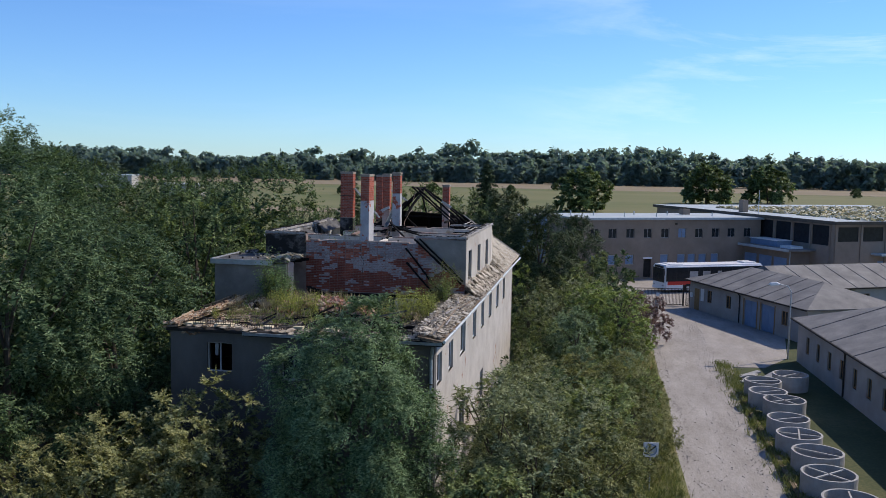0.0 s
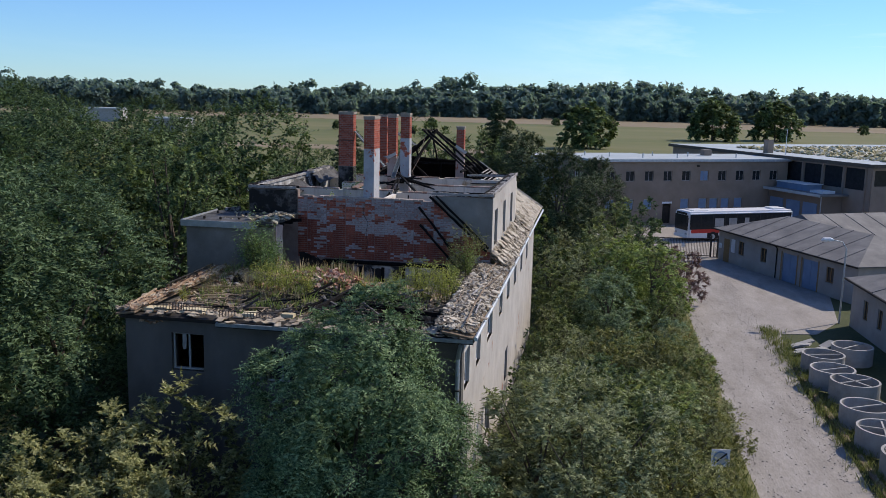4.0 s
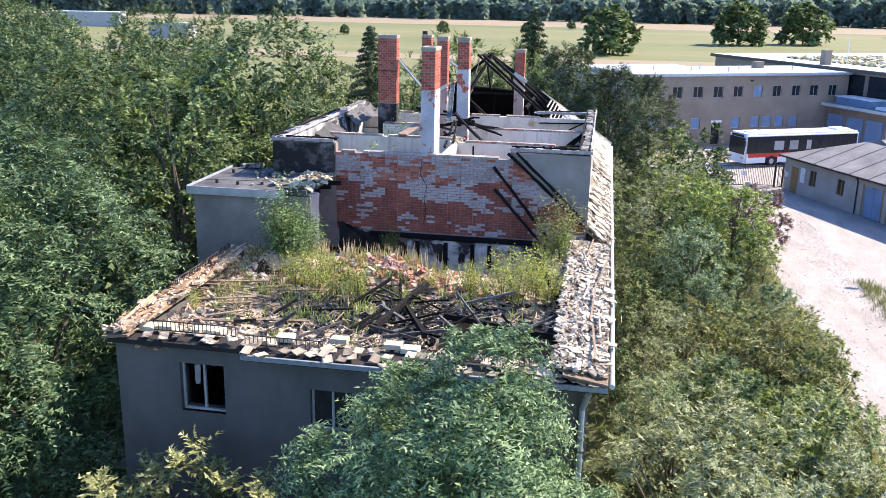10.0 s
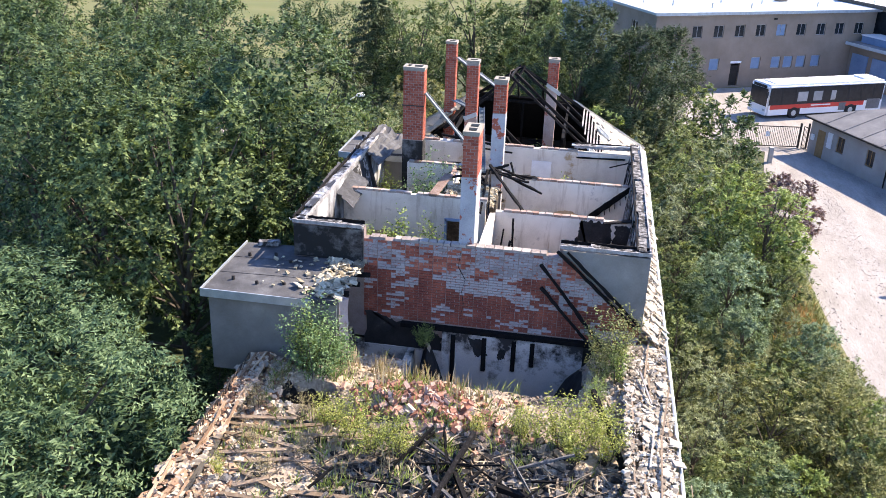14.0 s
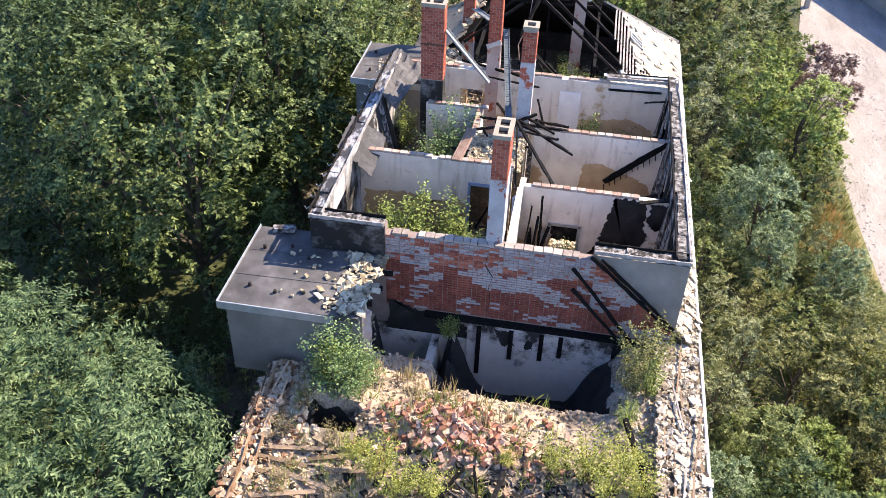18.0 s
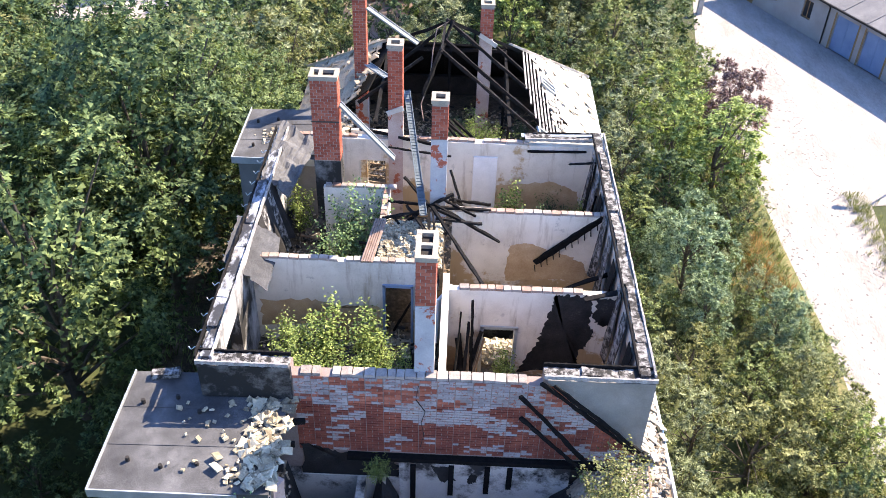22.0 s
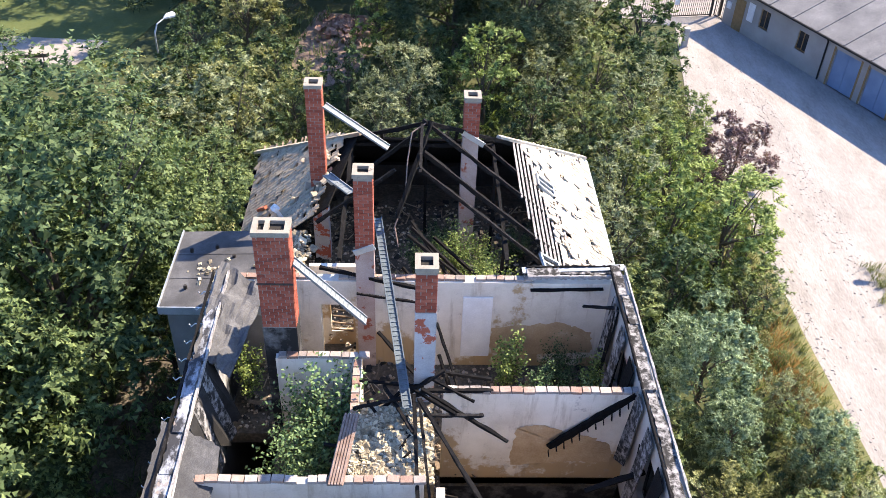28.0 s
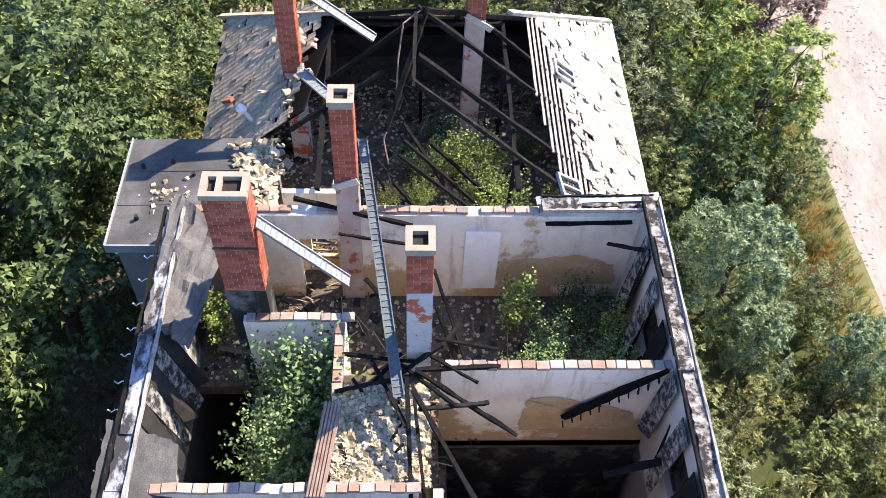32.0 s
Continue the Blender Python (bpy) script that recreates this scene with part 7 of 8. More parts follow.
part("notice_board", boxed(2.0, 2.5, -0.04, 0.0, 1.0, 2.1), M["white_paint"], g1, "white notice board")
part("letter_box", boxed(0.25, 0.55, -0.12, 0.0, 1.1, 1.5), M["white_paint"], g1)
garage("garage_wing", (24.2, 53.6, 0), 29, 22, 8, 2.72, 4.3, "low beige garage wing with a grey panelled roof", [], [(3.5, 4.4), (7.5, 8.4), (11.5, 12.4), (15.5, 16.4)], [6.0], 10, False)
garage("long_shed", (21.1, 36.4, 0), -86.5, 52, 9, 2.95, 4.7, "long low shed with a felt roof and narrow brown windows", [], [(2.0 + 2.25 * k, 2.7 + 2.25 * k) for k in range(21)], [9.8, 26], 13)

# ---------------------------------------------------------------- bus
bus = thing("city_bus", (14.35, 67.0, 0), "white and red city bus parked in the yard", "bus", turn=TURN)
bm = bmesh.new()
box(bm, 0, 12, 0, 2.5, 0.35, 2.9)
bmesh.ops.bevel(bm, geom=[e for e in bm.edges if abs(e.verts[0].co.z - e.verts[1].co.z) < 0.01 and e.verts[0].co.z > 2 or abs(e.verts[0].co.z - e.verts[1].co.z) > 1], offset=0.16, segments=3, affect="EDGES")
part("body", bm, M["bus_white"], bus)
part("side_band", boxed(0.3, 9.9, -0.012, 0.0, 0.85, 1.22), M["bus_red"], bus, "red side band")
part("window_strip", boxed(0.12, 11.75, -0.02, 0.0, 1.22, 2.66), M["glass"], bus, "dark side windows")
for k in range(8):
    part("window_bar", boxed(1.3 + 1.35 * k, 1.38 + 1.35 * k, -0.026, -0.02, 1.22, 2.66), M["rubber"], bus)
# pale matt plates paint the light seen in some of the windows
for x0, x1 in ((2.9, 3.9), (4.5, 5.4), (6.3, 6.8)):
    part("pane", boxed(x0, x1, -0.028, -0.022, 1.45, 2.25), M["concrete"], bus, "pale pane, the light in the window put into its colour")
part("windscreen", boxed(-0.02, 0.0, 0.15, 2.35, 1.1, 2.55), M["glass"], bus)
part("destination_sign", boxed(-0.025, 0.0, 0.4, 2.1, 2.58, 2.8), M["rubber"], bus)
part("bumper", boxed(-0.05, 0.02, 0.1, 2.4, 0.35, 0.6), M["bus_white"], bus)
for y in (0.25, 1.95):
    part("headlight", boxed(-0.03, 0.0, y, y + 0.3, 0.7, 0.85), M["zinc"], bus)
part("roof_unit", boxed(0.8, 2.4, 0.5, 2.0, 2.9, 2.98), M["bus_white"], bus)
part("roof_unit", boxed(10.0, 11.4, 0.6, 1.9, 2.9, 3.05), M["bus_white"], bus)
for x0, x1, z in ((7.3, 8.0, 0.9), (10.2, 11.6, 1.1)):
    part("advert", boxed(x0, x1, -0.03, -0.013, 0.5, z + 0.25), M["old_roof"], bus, "grey advert panel")
part("lettering", boxed(4.4, 6.4, -0.02, -0.013, 1.02, 1.12), M["bus_white"], bus, "white bar of lettering")
for x in (2.75, 8.6):
    for y in (-0.02, 2.25):
        wh = new("wheel")
        wh.parent = bus
        bm = bmesh.new()
        bmesh.ops.create_cone(bm, cap_ends=True, segments=22, radius1=0.48, radius2=0.48, depth=0.27, matrix=pose(x, y + 0.13, 0.48, 90, 0, 0))
        part("tyre", bm, M["rubber"], wh)
        bm = bmesh.new()
        bmesh.ops.create_cone(bm, cap_ends=True, segments=16, radius1=0.28, radius2=0.24, depth=0.3, matrix=pose(x, y + 0.13, 0.48, 90, 0, 0))
        part("rim", bm, M["zinc"], wh)
    part("wheel_arch", boxed(x - 0.62, x + 0.62, -0.008, 0.0, 0.35, 1.05), M["rubber"], bus)
part("mirror", boxed(-0.35, -0.2, -0.2, -0.05, 1.9, 2.4), M["rubber"], bus)

# ---------------------------------------------------------------- gate, posts, sign, lamps, concrete rings
gate = thing("yard_gate", (10.9, 58.2, 0), "sliding iron bar gate across the yard entrance", "gate", turn=9)
bm = bmesh.new()
beam(bm, (0, 0, 0.15), (4.6, 0, 0.15), 0.06)
beam(bm, (0, 0, 1.65), (4.6, 0, 1.65), 0.06)
part("gate_frame", bm, M["iron"], gate)
for i in range(35):
    part("bar", beamed((0.05 + i * 0.133, 0, 0.15), (0.05 + i * 0.133, 0, 1.65), 0.025), M["iron"], gate)
for x in (4.65, 5.25):
    part("post", boxed(x - 0.06, x + 0.06, -0.06, 0.06, 0, 1.95), M["iron"], gate)
part("sign_plate", boxed(2.1, 2.4, -0.05, -0.03, 0.9, 1.25), M["white_paint"], gate)
lw = thing("wicket_gate", (15.75, 59.0, 0), "small iron wicket gate standing ajar", "gate", turn=-60)
bm = bmesh.new()
for a, b in (((0, 0, 0.1), (0.9, 0, 0.1)), ((0, 0, 1.7), (0.9, 0, 1.7)), ((0, 0, 0.1), (0, 0, 1.7)), ((0.9, 0, 0.1), (0.9, 0, 1.7))):
    beam(bm, a, b, 0.05)
part("gate_frame", bm, M["iron"], lw)
for i in range(1, 7):
    part("bar", beamed((i * 0.13, 0, 0.1), (i * 0.13, 0, 1.7), 0.02), M["iron"], lw)
solo("gate_post", boxed(12.65, 12.95, 54.4, 54.7, 0, 1.15), M["concrete"], "short square concrete post beside the road", "post")
solo("fence_post", boxed(9.35, 9.5, 33.4, 33.55, 0, 1.8), M["wood"], "weathered wooden post among the shrubs", "post")
sign = thing("road_sign", (9.92, 8.95, 0), "square blue-grey zone sign on a post", "road sign", turn=6)
bm = bmesh.new()
tube(bm, [(0, 0.04, 0), (0, 0.04, 2.1)], [0.03, 0.03], 8)
part("post", bm, M["zinc"], sign)
part("plate", boxed(-0.3, 0.3, -0.012, 0.012, 1.5, 2.1), M["white_paint"], sign)
bm = bmesh.new()
bmesh.ops.create_cone(bm, cap_ends=True, segments=28, radius1=0.24, radius2=0.24, depth=0.01, matrix=pose(0, -0.018, 1.8, 90, 0, 0))
part("disc", bm, M["blue_door"], sign, "faded grey-blue disc")
bm = bmesh.new()
bmesh.ops.create_cone(bm, cap_ends=True, segments=28, radius1=0.19, radius2=0.19, depth=0.01, matrix=pose(0, -0.024, 1.8, 90, 0, 0))
part("inner_disc", bm, M["zinc"], sign)
part("slash", beamed((-0.2, -0.032, 1.62), (0.2, -0.032, 1.98), 0.01, 0.05), M["rubber"], sign)


def street_lamp(at, h, turn, label):
    l = thing("street_lamp", at, label, "street lamp", turn=turn)
    bm = bmesh.new()
    tube(bm, [(0, 0, 0), (0, 0, h - 0.5), (0.25, 0, h - 0.1), (0.8, 0, h)], [0.06, 0.045, 0.035, 0.03], 8)
    part("pole", bm, M["zinc"], l)
    bm = bmesh.new()
    tube(bm, [(0.75, 0, h), (0.95, 0, h + 0.03), (1.35, 0, h - 0.02), (1.5, 0, h - 0.05)], [0.05, 0.13, 0.15, 0.04], 10)
    part("lamp_head", bm, M["white_paint"], l, "white lamp head")


street_lamp((20.6, 36.8, 0), 5.2, 180, "slim grey street lamp at the shed corner")
street_lamp((-15.6, 46.2, 0), 4.5, 60, "slim street lamp with a white head above the shrubs")


def ring(x, y, s, bars, label):
    c = thing("concrete_ring", (x, y, 0.08), label, "concrete ring", "concrete rings by the road", turn=RR.uniform(0, 180))
    bm = bmesh.new()
    n, ro, ri, h = 36, 1.02 * s, 0.93 * s, 0.92 * s
    rows = [[bm.verts.new((math.cos(math.tau * k / n) * q, math.sin(math.tau * k / n) * q, z)) for k in range(n)] for q, z in ((ro, 0), (ro, h), (ri, h), (ri, 0))]
    for a, b in ((0, 1), (1, 2), (2, 3), (3, 0)):
        for k in range(n):
            bm.faces.new((rows[a][k], rows[a][(k + 1) % n], rows[b][(k + 1) % n], rows[b][k]))
    part("wall", bm, M["concrete"], c)
    part("brace", beamed((-ri, 0, h - 0.06), (ri, 0, h - 0.06), 0.07, 0.05), M["concrete"], c, "timber brace across the ring")
    if bars > 1:
        part("brace", beamed((0, -ri, h - 0.06), (0.02, ri, h - 0.06), 0.07, 0.05), M["concrete"], c)
    # near-black ground plate: the shade inside the ring is put into its colour
    part("inside_ground", boxed(-ri * 0.6, ri * 0.6, -ri * 0.6, ri * 0.6, 0, 0.03), M["dark"], c)


RR = random.Random(91)
for x, y, s, b in ((17.1, 25.9, 1.0, 1), (16.95, 23.4, 1.0, 1), (17.45, 21.5, 1.05, 2), (17.0, 18.2, 0.98, 1), (16.95, 15.5, 1.0, 2), (17.15, 12.8, 1.05, 1), (16.95, 10.0, 1.05, 2), (17.1, 7.2, 1.05, 1), (17.0, 4.4, 1.05, 1), (19.0, 27.9, 1.0, 1)):
    ring(x, y, s, b, "pale concrete well ring with a brace lying by the road")
for i in range(9):
    x, y = RR.uniform(15.9, 18.4), RR.uniform(28.2, 31.2)
    solo("concrete_slab", beamed((x, y, 0.16), (x + RR.uniform(0.4, 1.1), y + RR.uniform(-0.5, 0.5), 0.2 + RR.uniform(0, 0.3)), RR.uniform(0.25, 0.6), 0.1, 0.1, 1, RR), M["concrete"], "pale broken concrete slab lying on the verge", "concrete slab", "slabs on the verge")
for k in range(3):
    solo("timber_bearer", beamed((15.75 + 0.1 * k, 4.0, 0.12), (15.8 + 0.05 * k, 26, 0.12), 0.1, 0.1, 0.2, 8, RR), M["wood"], "weathered timber bearer under the rings", "timber", "timber bearers")

bench = thing("garden_bench", (-23.6, 49.6, 0), "weathered brown timber bench beside the lawn", "bench", turn=8)
for y in (-0.22, 0.0, 0.22):
    part("seat_board", boxed(-1.0, 1.0, y - 0.095, y + 0.095, 0.44, 0.48), M["bark"], bench)
for x in (-0.75, 0.75):
    part("trestle", boxed(x - 0.05, x + 0.05, -0.28, 0.28, 0, 0.44), M["bark"], bench)
part("backrest", beamed((-1.0, 0.36, 0.8), (1.0, 0.36, 0.8), 0.04, 0.2), M["bark"], bench)
for x in (-0.75, 0.75):
    part("back_post", beamed((x, 0.3, 0.3), (x, 0.38, 0.95), 0.06), M["bark"], bench)
# far white tanks and sheds
for x, y, w, h in ((-199, 316, 14, 5), (-130, 250, 6, 4)):
    s = thing("far_shed", (x, y, 0), "white flat shed far out in the fields", "shed", "far sheds", turn=RR.uniform(-10, 20))
    part("wall", boxed(-w, w, -4, 4, 0, h), M["concrete"], s)
    part("roof", boxed(-w - 0.3, w + 0.3, -4.3, 4.3, h, h + 0.5), M["flat_roof"], s)
solo("raised_hide", boxed(-59, -57.5, 286, 287.5, 0.0, 2.4), M["dark"], "dark hunting hide standing in the meadow", "hide")

# ---------------------------------------------------------------- trees and shrubs
T = {}
T["ash"] = make_tree("ash_tree", "tall ash tree with drooping feathery blue-green foliage", "leaf_blue", 12, 8.5, 300, 140, 0.125, 101, 1, 0.36, droop=0.4)
T["ash_front"] = make_tree("ash_tree", "full ash tree with feathery foliage before the house", "leaf_ash", 9.6, 6.4, 480, 185, 0.1, 102, 1, 0.34, droop=0.5, base=0.0, ball=1.12)
T["maple"] = make_tree("maple_tree", "dense dark green maple in the grove beside the house", "leaf_dark", 12, 8, 190, 88, 0.124, 103, 0, 0.8)
T["lime"] = make_tree("lime_tree", "broad mid-green lime tree in the grove", "leaf_mid", 11, 8, 190, 88, 0.122, 104, 2, 0.8)
T["locust"] = make_tree("locust_tree", "yellow-green locust tree in the grove", "leaf_olive", 10, 7, 190, 90, 0.15, 105, 1, 0.5)
T["far_tree"] = make_tree("field_tree", "dark round tree standing alone by the fields", "leaf_mid", 12, 11, 190, 36, 0.6, 106, 0, 0.9, base=0.0, ball=1.35)
for key, kind_name, label, leaf, h, w, size, seed, form, narrow in (
        ("hazel", "hazel_shrub", "dense mid-green hazel shrub", "leaf_hazel", 5, 4.2, 0.15, 111, 0, 0.6),
        ("willow", "willow_shrub", "grey-green willow shrub with narrow leaves", "leaf_willow", 5, 4.2, 0.16, 112, 2, 0.34),
        ("elder", "elder_shrub", "dark green elder shrub", "leaf_dark", 5, 4, 0.16, 113, 0, 0.55),
        ("bright", "bright_shrub", "bright yellow-green young shrub", "leaf_light", 5, 3.6, 0.14, 114, 1, 0.5),
        ("thorn", "thorn_shrub", "brownish olive thorn shrub", "leaf_olive", 4.5, 4.6, 0.13, 115, 0, 0.5),
        ("yellowing", "yellowing_shrub", "sunlit shrub with yellowing leaves", "leaf_yellow", 5, 4.4, 0.15, 118, 2, 0.5)):
    T[key] = make_tree(kind_name, label, leaf, h, w, 100, 40, size * 1.0, seed, form, narrow, category="shrub", base=0.0)
    T[key + "_fine"] = make_tree(kind_name, label, leaf, h, w, 150, 60, size * 0.72, seed + 50, form, narrow, category="shrub", base=0.0)
T["blue_shrub"] = make_tree("sea_buckthorn_shrub", "blue-green shrub with upright stems beside the ruin", "leaf_buckthorn", 5, 4.0, 150, 90, 0.12, 123, 1, 0.4, category="shrub", base=0.0)
T["sapling"] = make_bush("birch_sapling", "slender light green sapling rooted in the ruin", "leaf_light", 2.2, 0.9, 30, 40, 0.055, 116, category="sapling")
T["bush"] = make_bush("sallow_bush", "leafy green bush growing in a roofless room", "leaf_light", 3.3, 2.3, 52, 50, 0.066, 117)
T["bush_gold"] = make_bush("yellow_shoots", "yellow-green young shoots on the burnt attic floor", "leaf_gold", 2.3, 1.7, 34, 42, 0.06, 125)
T["bush_twiggy"] = make_bush("dry_weed", "twiggy half-dry brown weeds on the attic floor", "leaf_dry", 2.0, 2.0, 40, 24, 0.045, 126)
T["plum"] = make_tree("purple_shrub", "purplish brown smoke bush beside the road", "leaf_plum", 4.2, 4, 190, 80, 0.1, 119, 0, 0.4, category="shrub", base=0.0)
T["spruce"] = make_conifer("spruce_tree", "dark spruce tree behind the ruin", 13, 8.4, 121)
T["pine"] = make_tree("pine_tree", "dark green pine behind the ruin", "leaf_pine", 10, 7, 230, 110, 0.2, 122, 1, 0.2, ball=1.15)

plant(T["ash_front"], 0.05, 0.1, 0.93, 20)
W = random.Random(7)
GROVE = "grove beside the ruin"
for x, y, k, s in ((-13.2, 1.6, "ash", 1.1), (-17.5, -1.5, "ash", 1.08), (-18.0, 6.5, "ash", 1.2), (-12.5, -4.5, "maple", 0.78)):
    plant(T[k], x, y, s, group=GROVE)
plant(T["ash"], -11.5, 5.6, 0.9, sx=1.15, group=GROVE)
for i, x in enumerate((-14.1, -18.8, -24.0, -30.0)):
    for j in range(8):
        y = 14.5 + j * 5.6 + (2.4 if i % 2 else 0)
        if y > 45 or x > -22 and y > 31:
            continue
        if i == 0 and y < 17.5 or i == 1 and y < 18 or i == 3 and y < 36 or i == 2 and y < 22:
            continue
        k = W.choice(("maple", "maple", "lime", "lime", "lime", "locust")) if y < 30 else W.choice(("lime", "locust", "maple", "lime"))
        h = (1.04 if y < 31 else 0.95) * W.uniform(0.94, 1.06)
        plant(T[k], x + W.uniform(-0.9, 0.9), y + W.uniform(-1.2, 1.2), h, group=GROVE)
for x, y, k, s in ((-26, 41, "maple", 0.85), (-12.9, 25.0, "maple", 1.12), (-12.4, 29.0, "lime", 0.86), (-15.6, 33.0, "maple", 0.68), (-11.2, 32.6, "lime", 0.66), (-19.5, 35.0, "lime", 0.62)):
    plant(T[k], x, y, s, group=GROVE)
for x, y, s in ((-34, 40, 1.1), (-40, 46, 1.2), (-46, 52, 1.15), (-30, 58, 1.05), (-38, 62, 1.1), (-50, 66, 1.0)):
    plant(T["maple"], x, y, s, group=GROVE)
# low growth under the grove and before the house
SH = "undergrowth round the ruin"
for x, y, k, s in ((-8.4, -0.9, "yellowing_fine", 0.92), (-6.9, 0.6, "yellowing_fine", 1.0), (-5.0, 0.9, "yellowing_fine", 1.12), (-9.6, -2.8, "yellowing_fine", 0.84), (-7.2, -2.6, "yellowing_fine", 0.84), (-5.6, -1.2, "yellowing_fine", 0.9), (-4.4, -2.6, "thorn_fine", 0.75), (-7.6, -5.2, "thorn_fine", 0.7), (-11.5, -7.5, "hazel", 0.8), (-2.2, -5.2, "elder_fine", 0.72), (1.6, -4.4, "bright_fine", 0.7), (3.4, -2.6, "bright_fine", 0.72), (5.4, -5.0, "thorn_fine", 0.66), (7.6, -4.2, "hazel_fine", 0.62), (2.4, -8.2, "thorn_fine", 0.5), (-5.6, -8.6, "hazel", 0.6), (7.0, -1.0, "hazel_fine", 0.72), (4.6, -1.0, "hazel_fine", 0.85),
                   (-10.9, 27, "hazel", 0.95), (-10.6, 31, "locust", 0.5), (-9.8, 35, "hazel", 0.95)):
    plant(T[k], x, y, s, group=SH)
# shrubs added to cover lit ground in the dark gap beside the grove
for x, y, k, s in ((-10.6, 11.6, "elder", 0.5), (-12.4, 13.4, "hazel", 0.6), (-14.6, 12.6, "elder", 0.7), (-12.0, 16.2, "elder", 0.62), (-16.6, 14.4, "hazel", 0.66), (-14.4, 15.6, "elder", 0.56), (-10.4, 14.6, "thorn", 0.4), (-18.6, 12.2, "elder", 0.7), (-20.4, 14.6, "elder", 0.9), (-17.6, 17.0, "elder", 0.85), (-21.4, 17.6, "elder", 0.95), (-22.6, 11.6, "elder", 0.9), (-20.8, 20.2, "elder", 0.9), (-24.2, 15.2, "elder", 1.0)):
    plant(T[k], x, y, s, group=SH)
# belt between the sunny wall and the road
for x, y, k, s in ((4.3, 4.4, "willow_fine", 1.16), (5.7, 2.6, "willow_fine", 1.1), (6.4, 5.6, "willow_fine", 1.05), (7.7, 3.4, "thorn_fine", 0.9), (8.2, 5.9, "thorn_fine", 0.8), (10.0, 10.9, "thorn_fine", 0.62), (7.6, 8.4, "hazel_fine", 1.0), (4.4, 8.4, "willow_fine", 0.98), (6.0, 10.6, "elder_fine", 0.9), (8.2, 11.6, "bright_fine", 0.74), (4.0, 12.0, "blue_shrub", 0.66), (5.6, 13.8, "hazel_fine", 0.72), (7.2, 14.2, "bright_fine", 0.6), (9.3, 14.4, "thorn_fine", 0.66), (8.7, 16.8, "thorn_fine", 0.86), (9.5, 19.2, "thorn_fine", 0.74), (7.0, 17.4, "thorn", 0.88), (7.7, 20.2, "hazel", 0.62), (4.3, 16.0, "willow", 0.62), (5.4, 18.4, "willow", 0.68), (4.2, 20.6, "willow", 0.56), (5.9, 21.6, "thorn", 0.6), (8.9, 22.4, "thorn", 0.42), (4.2, 23.6, "hazel", 0.6), (6.4, 26.2, "blue_shrub", 0.95), (6.8, 24.0, "blue_shrub", 0.6), (4.4, 26.6, "elder", 0.62), (4.6, 29.2, "hazel", 0.72), (6.4, 30.4, "elder", 0.85), (7.0, 33.6, "bright", 1.0), (4.8, 32.6, "willow", 0.85), (5.4, 36.0, "willow", 0.98), (7.6, 37.0, "bright", 0.98), (8.6, 40.2, "hazel", 0.85), (5.8, 39.8, "hazel", 0.95), (10.3, 43.6, "hazel", 0.62), (7.4, 43.2, "willow", 0.95), (9.0, 47.0, "elder", 0.9), (6.0, 46.2, "hazel", 0.95), (9.0, 51.0, "elder", 1.12), (7.2, 54.4, "hazel", 1.1), (4.4, 49.4, "willow", 1.0)):
    plant(T[k], x, y, s, group=SH)
plant(T["plum"], 11.1, 39.3, 0.95, group=SH)
plant(T["bright_fine"], 9.0, 33.4, 1.04, sx=1.32, group=SH, label="large bright green shrub beside the road")
for j in range(15):
    plant(T[W.choice(("thorn", "hazel", "willow", "bright"))], 9.6 + W.uniform(-0.8, 0.8), 9.8 + j * 1.75 + W.uniform(-0.6, 0.6), W.uniform(0.16, 0.3), group=SH)
# ragged edge of low bushes towards the road
for x, y, k, s in ((9.8, 12.4, "willow", 0.5), (10.3, 14.6, "thorn", 0.46), (9.6, 16.0, "hazel", 0.62), (10.1, 17.8, "bright", 0.6), (10.5, 19.6, "thorn", 0.4), (9.5, 20.4, "willow", 0.62), (10.2, 22.0, "hazel", 0.44), (9.4, 23.4, "blue_shrub", 0.6), (10.4, 24.2, "thorn", 0.34), (9.3, 30.4, "hazel", 0.6), (10.3, 31.0, "willow", 0.44), (10.6, 34.4, "bright", 0.6), (10.4, 36.6, "hazel", 0.5), (9.2, 25.8, "willow", 0.42)):
    plant(T[k], x, y, s, group=SH)
for j in range(22):
    plant(T[W.choice(("thorn", "hazel", "willow", "elder"))], W.uniform(7.0, 10.2), 19.0 + j * 0.62 + W.uniform(-0.5, 0.5), W.uniform(0.14, 0.34), group=SH)
for j in range(14):
    plant(T[W.choice(("hazel", "willow", "elder"))], 3.2 + W.uniform(-0.3, 0.5), 6.0 + j * 2.1 + W.uniform(-0.6, 0.6), W.uniform(0.3, 0.5), group=SH)
for i, x in enumerate((-10.8, -13.6, -16.4, -19.2, -22.0)):
    for j in range(4 if x > -15 else 2):
        plant(T[W.choice(("hazel", "elder", "thorn", "hazel", "willow"))], x + W.uniform(-0.7, 0.7), 34.0 + 2.8 * j + (1.3 if i % 2 else 0) + W.uniform(-0.5, 0.5), W.uniform(0.95, 1.2), group=SH)
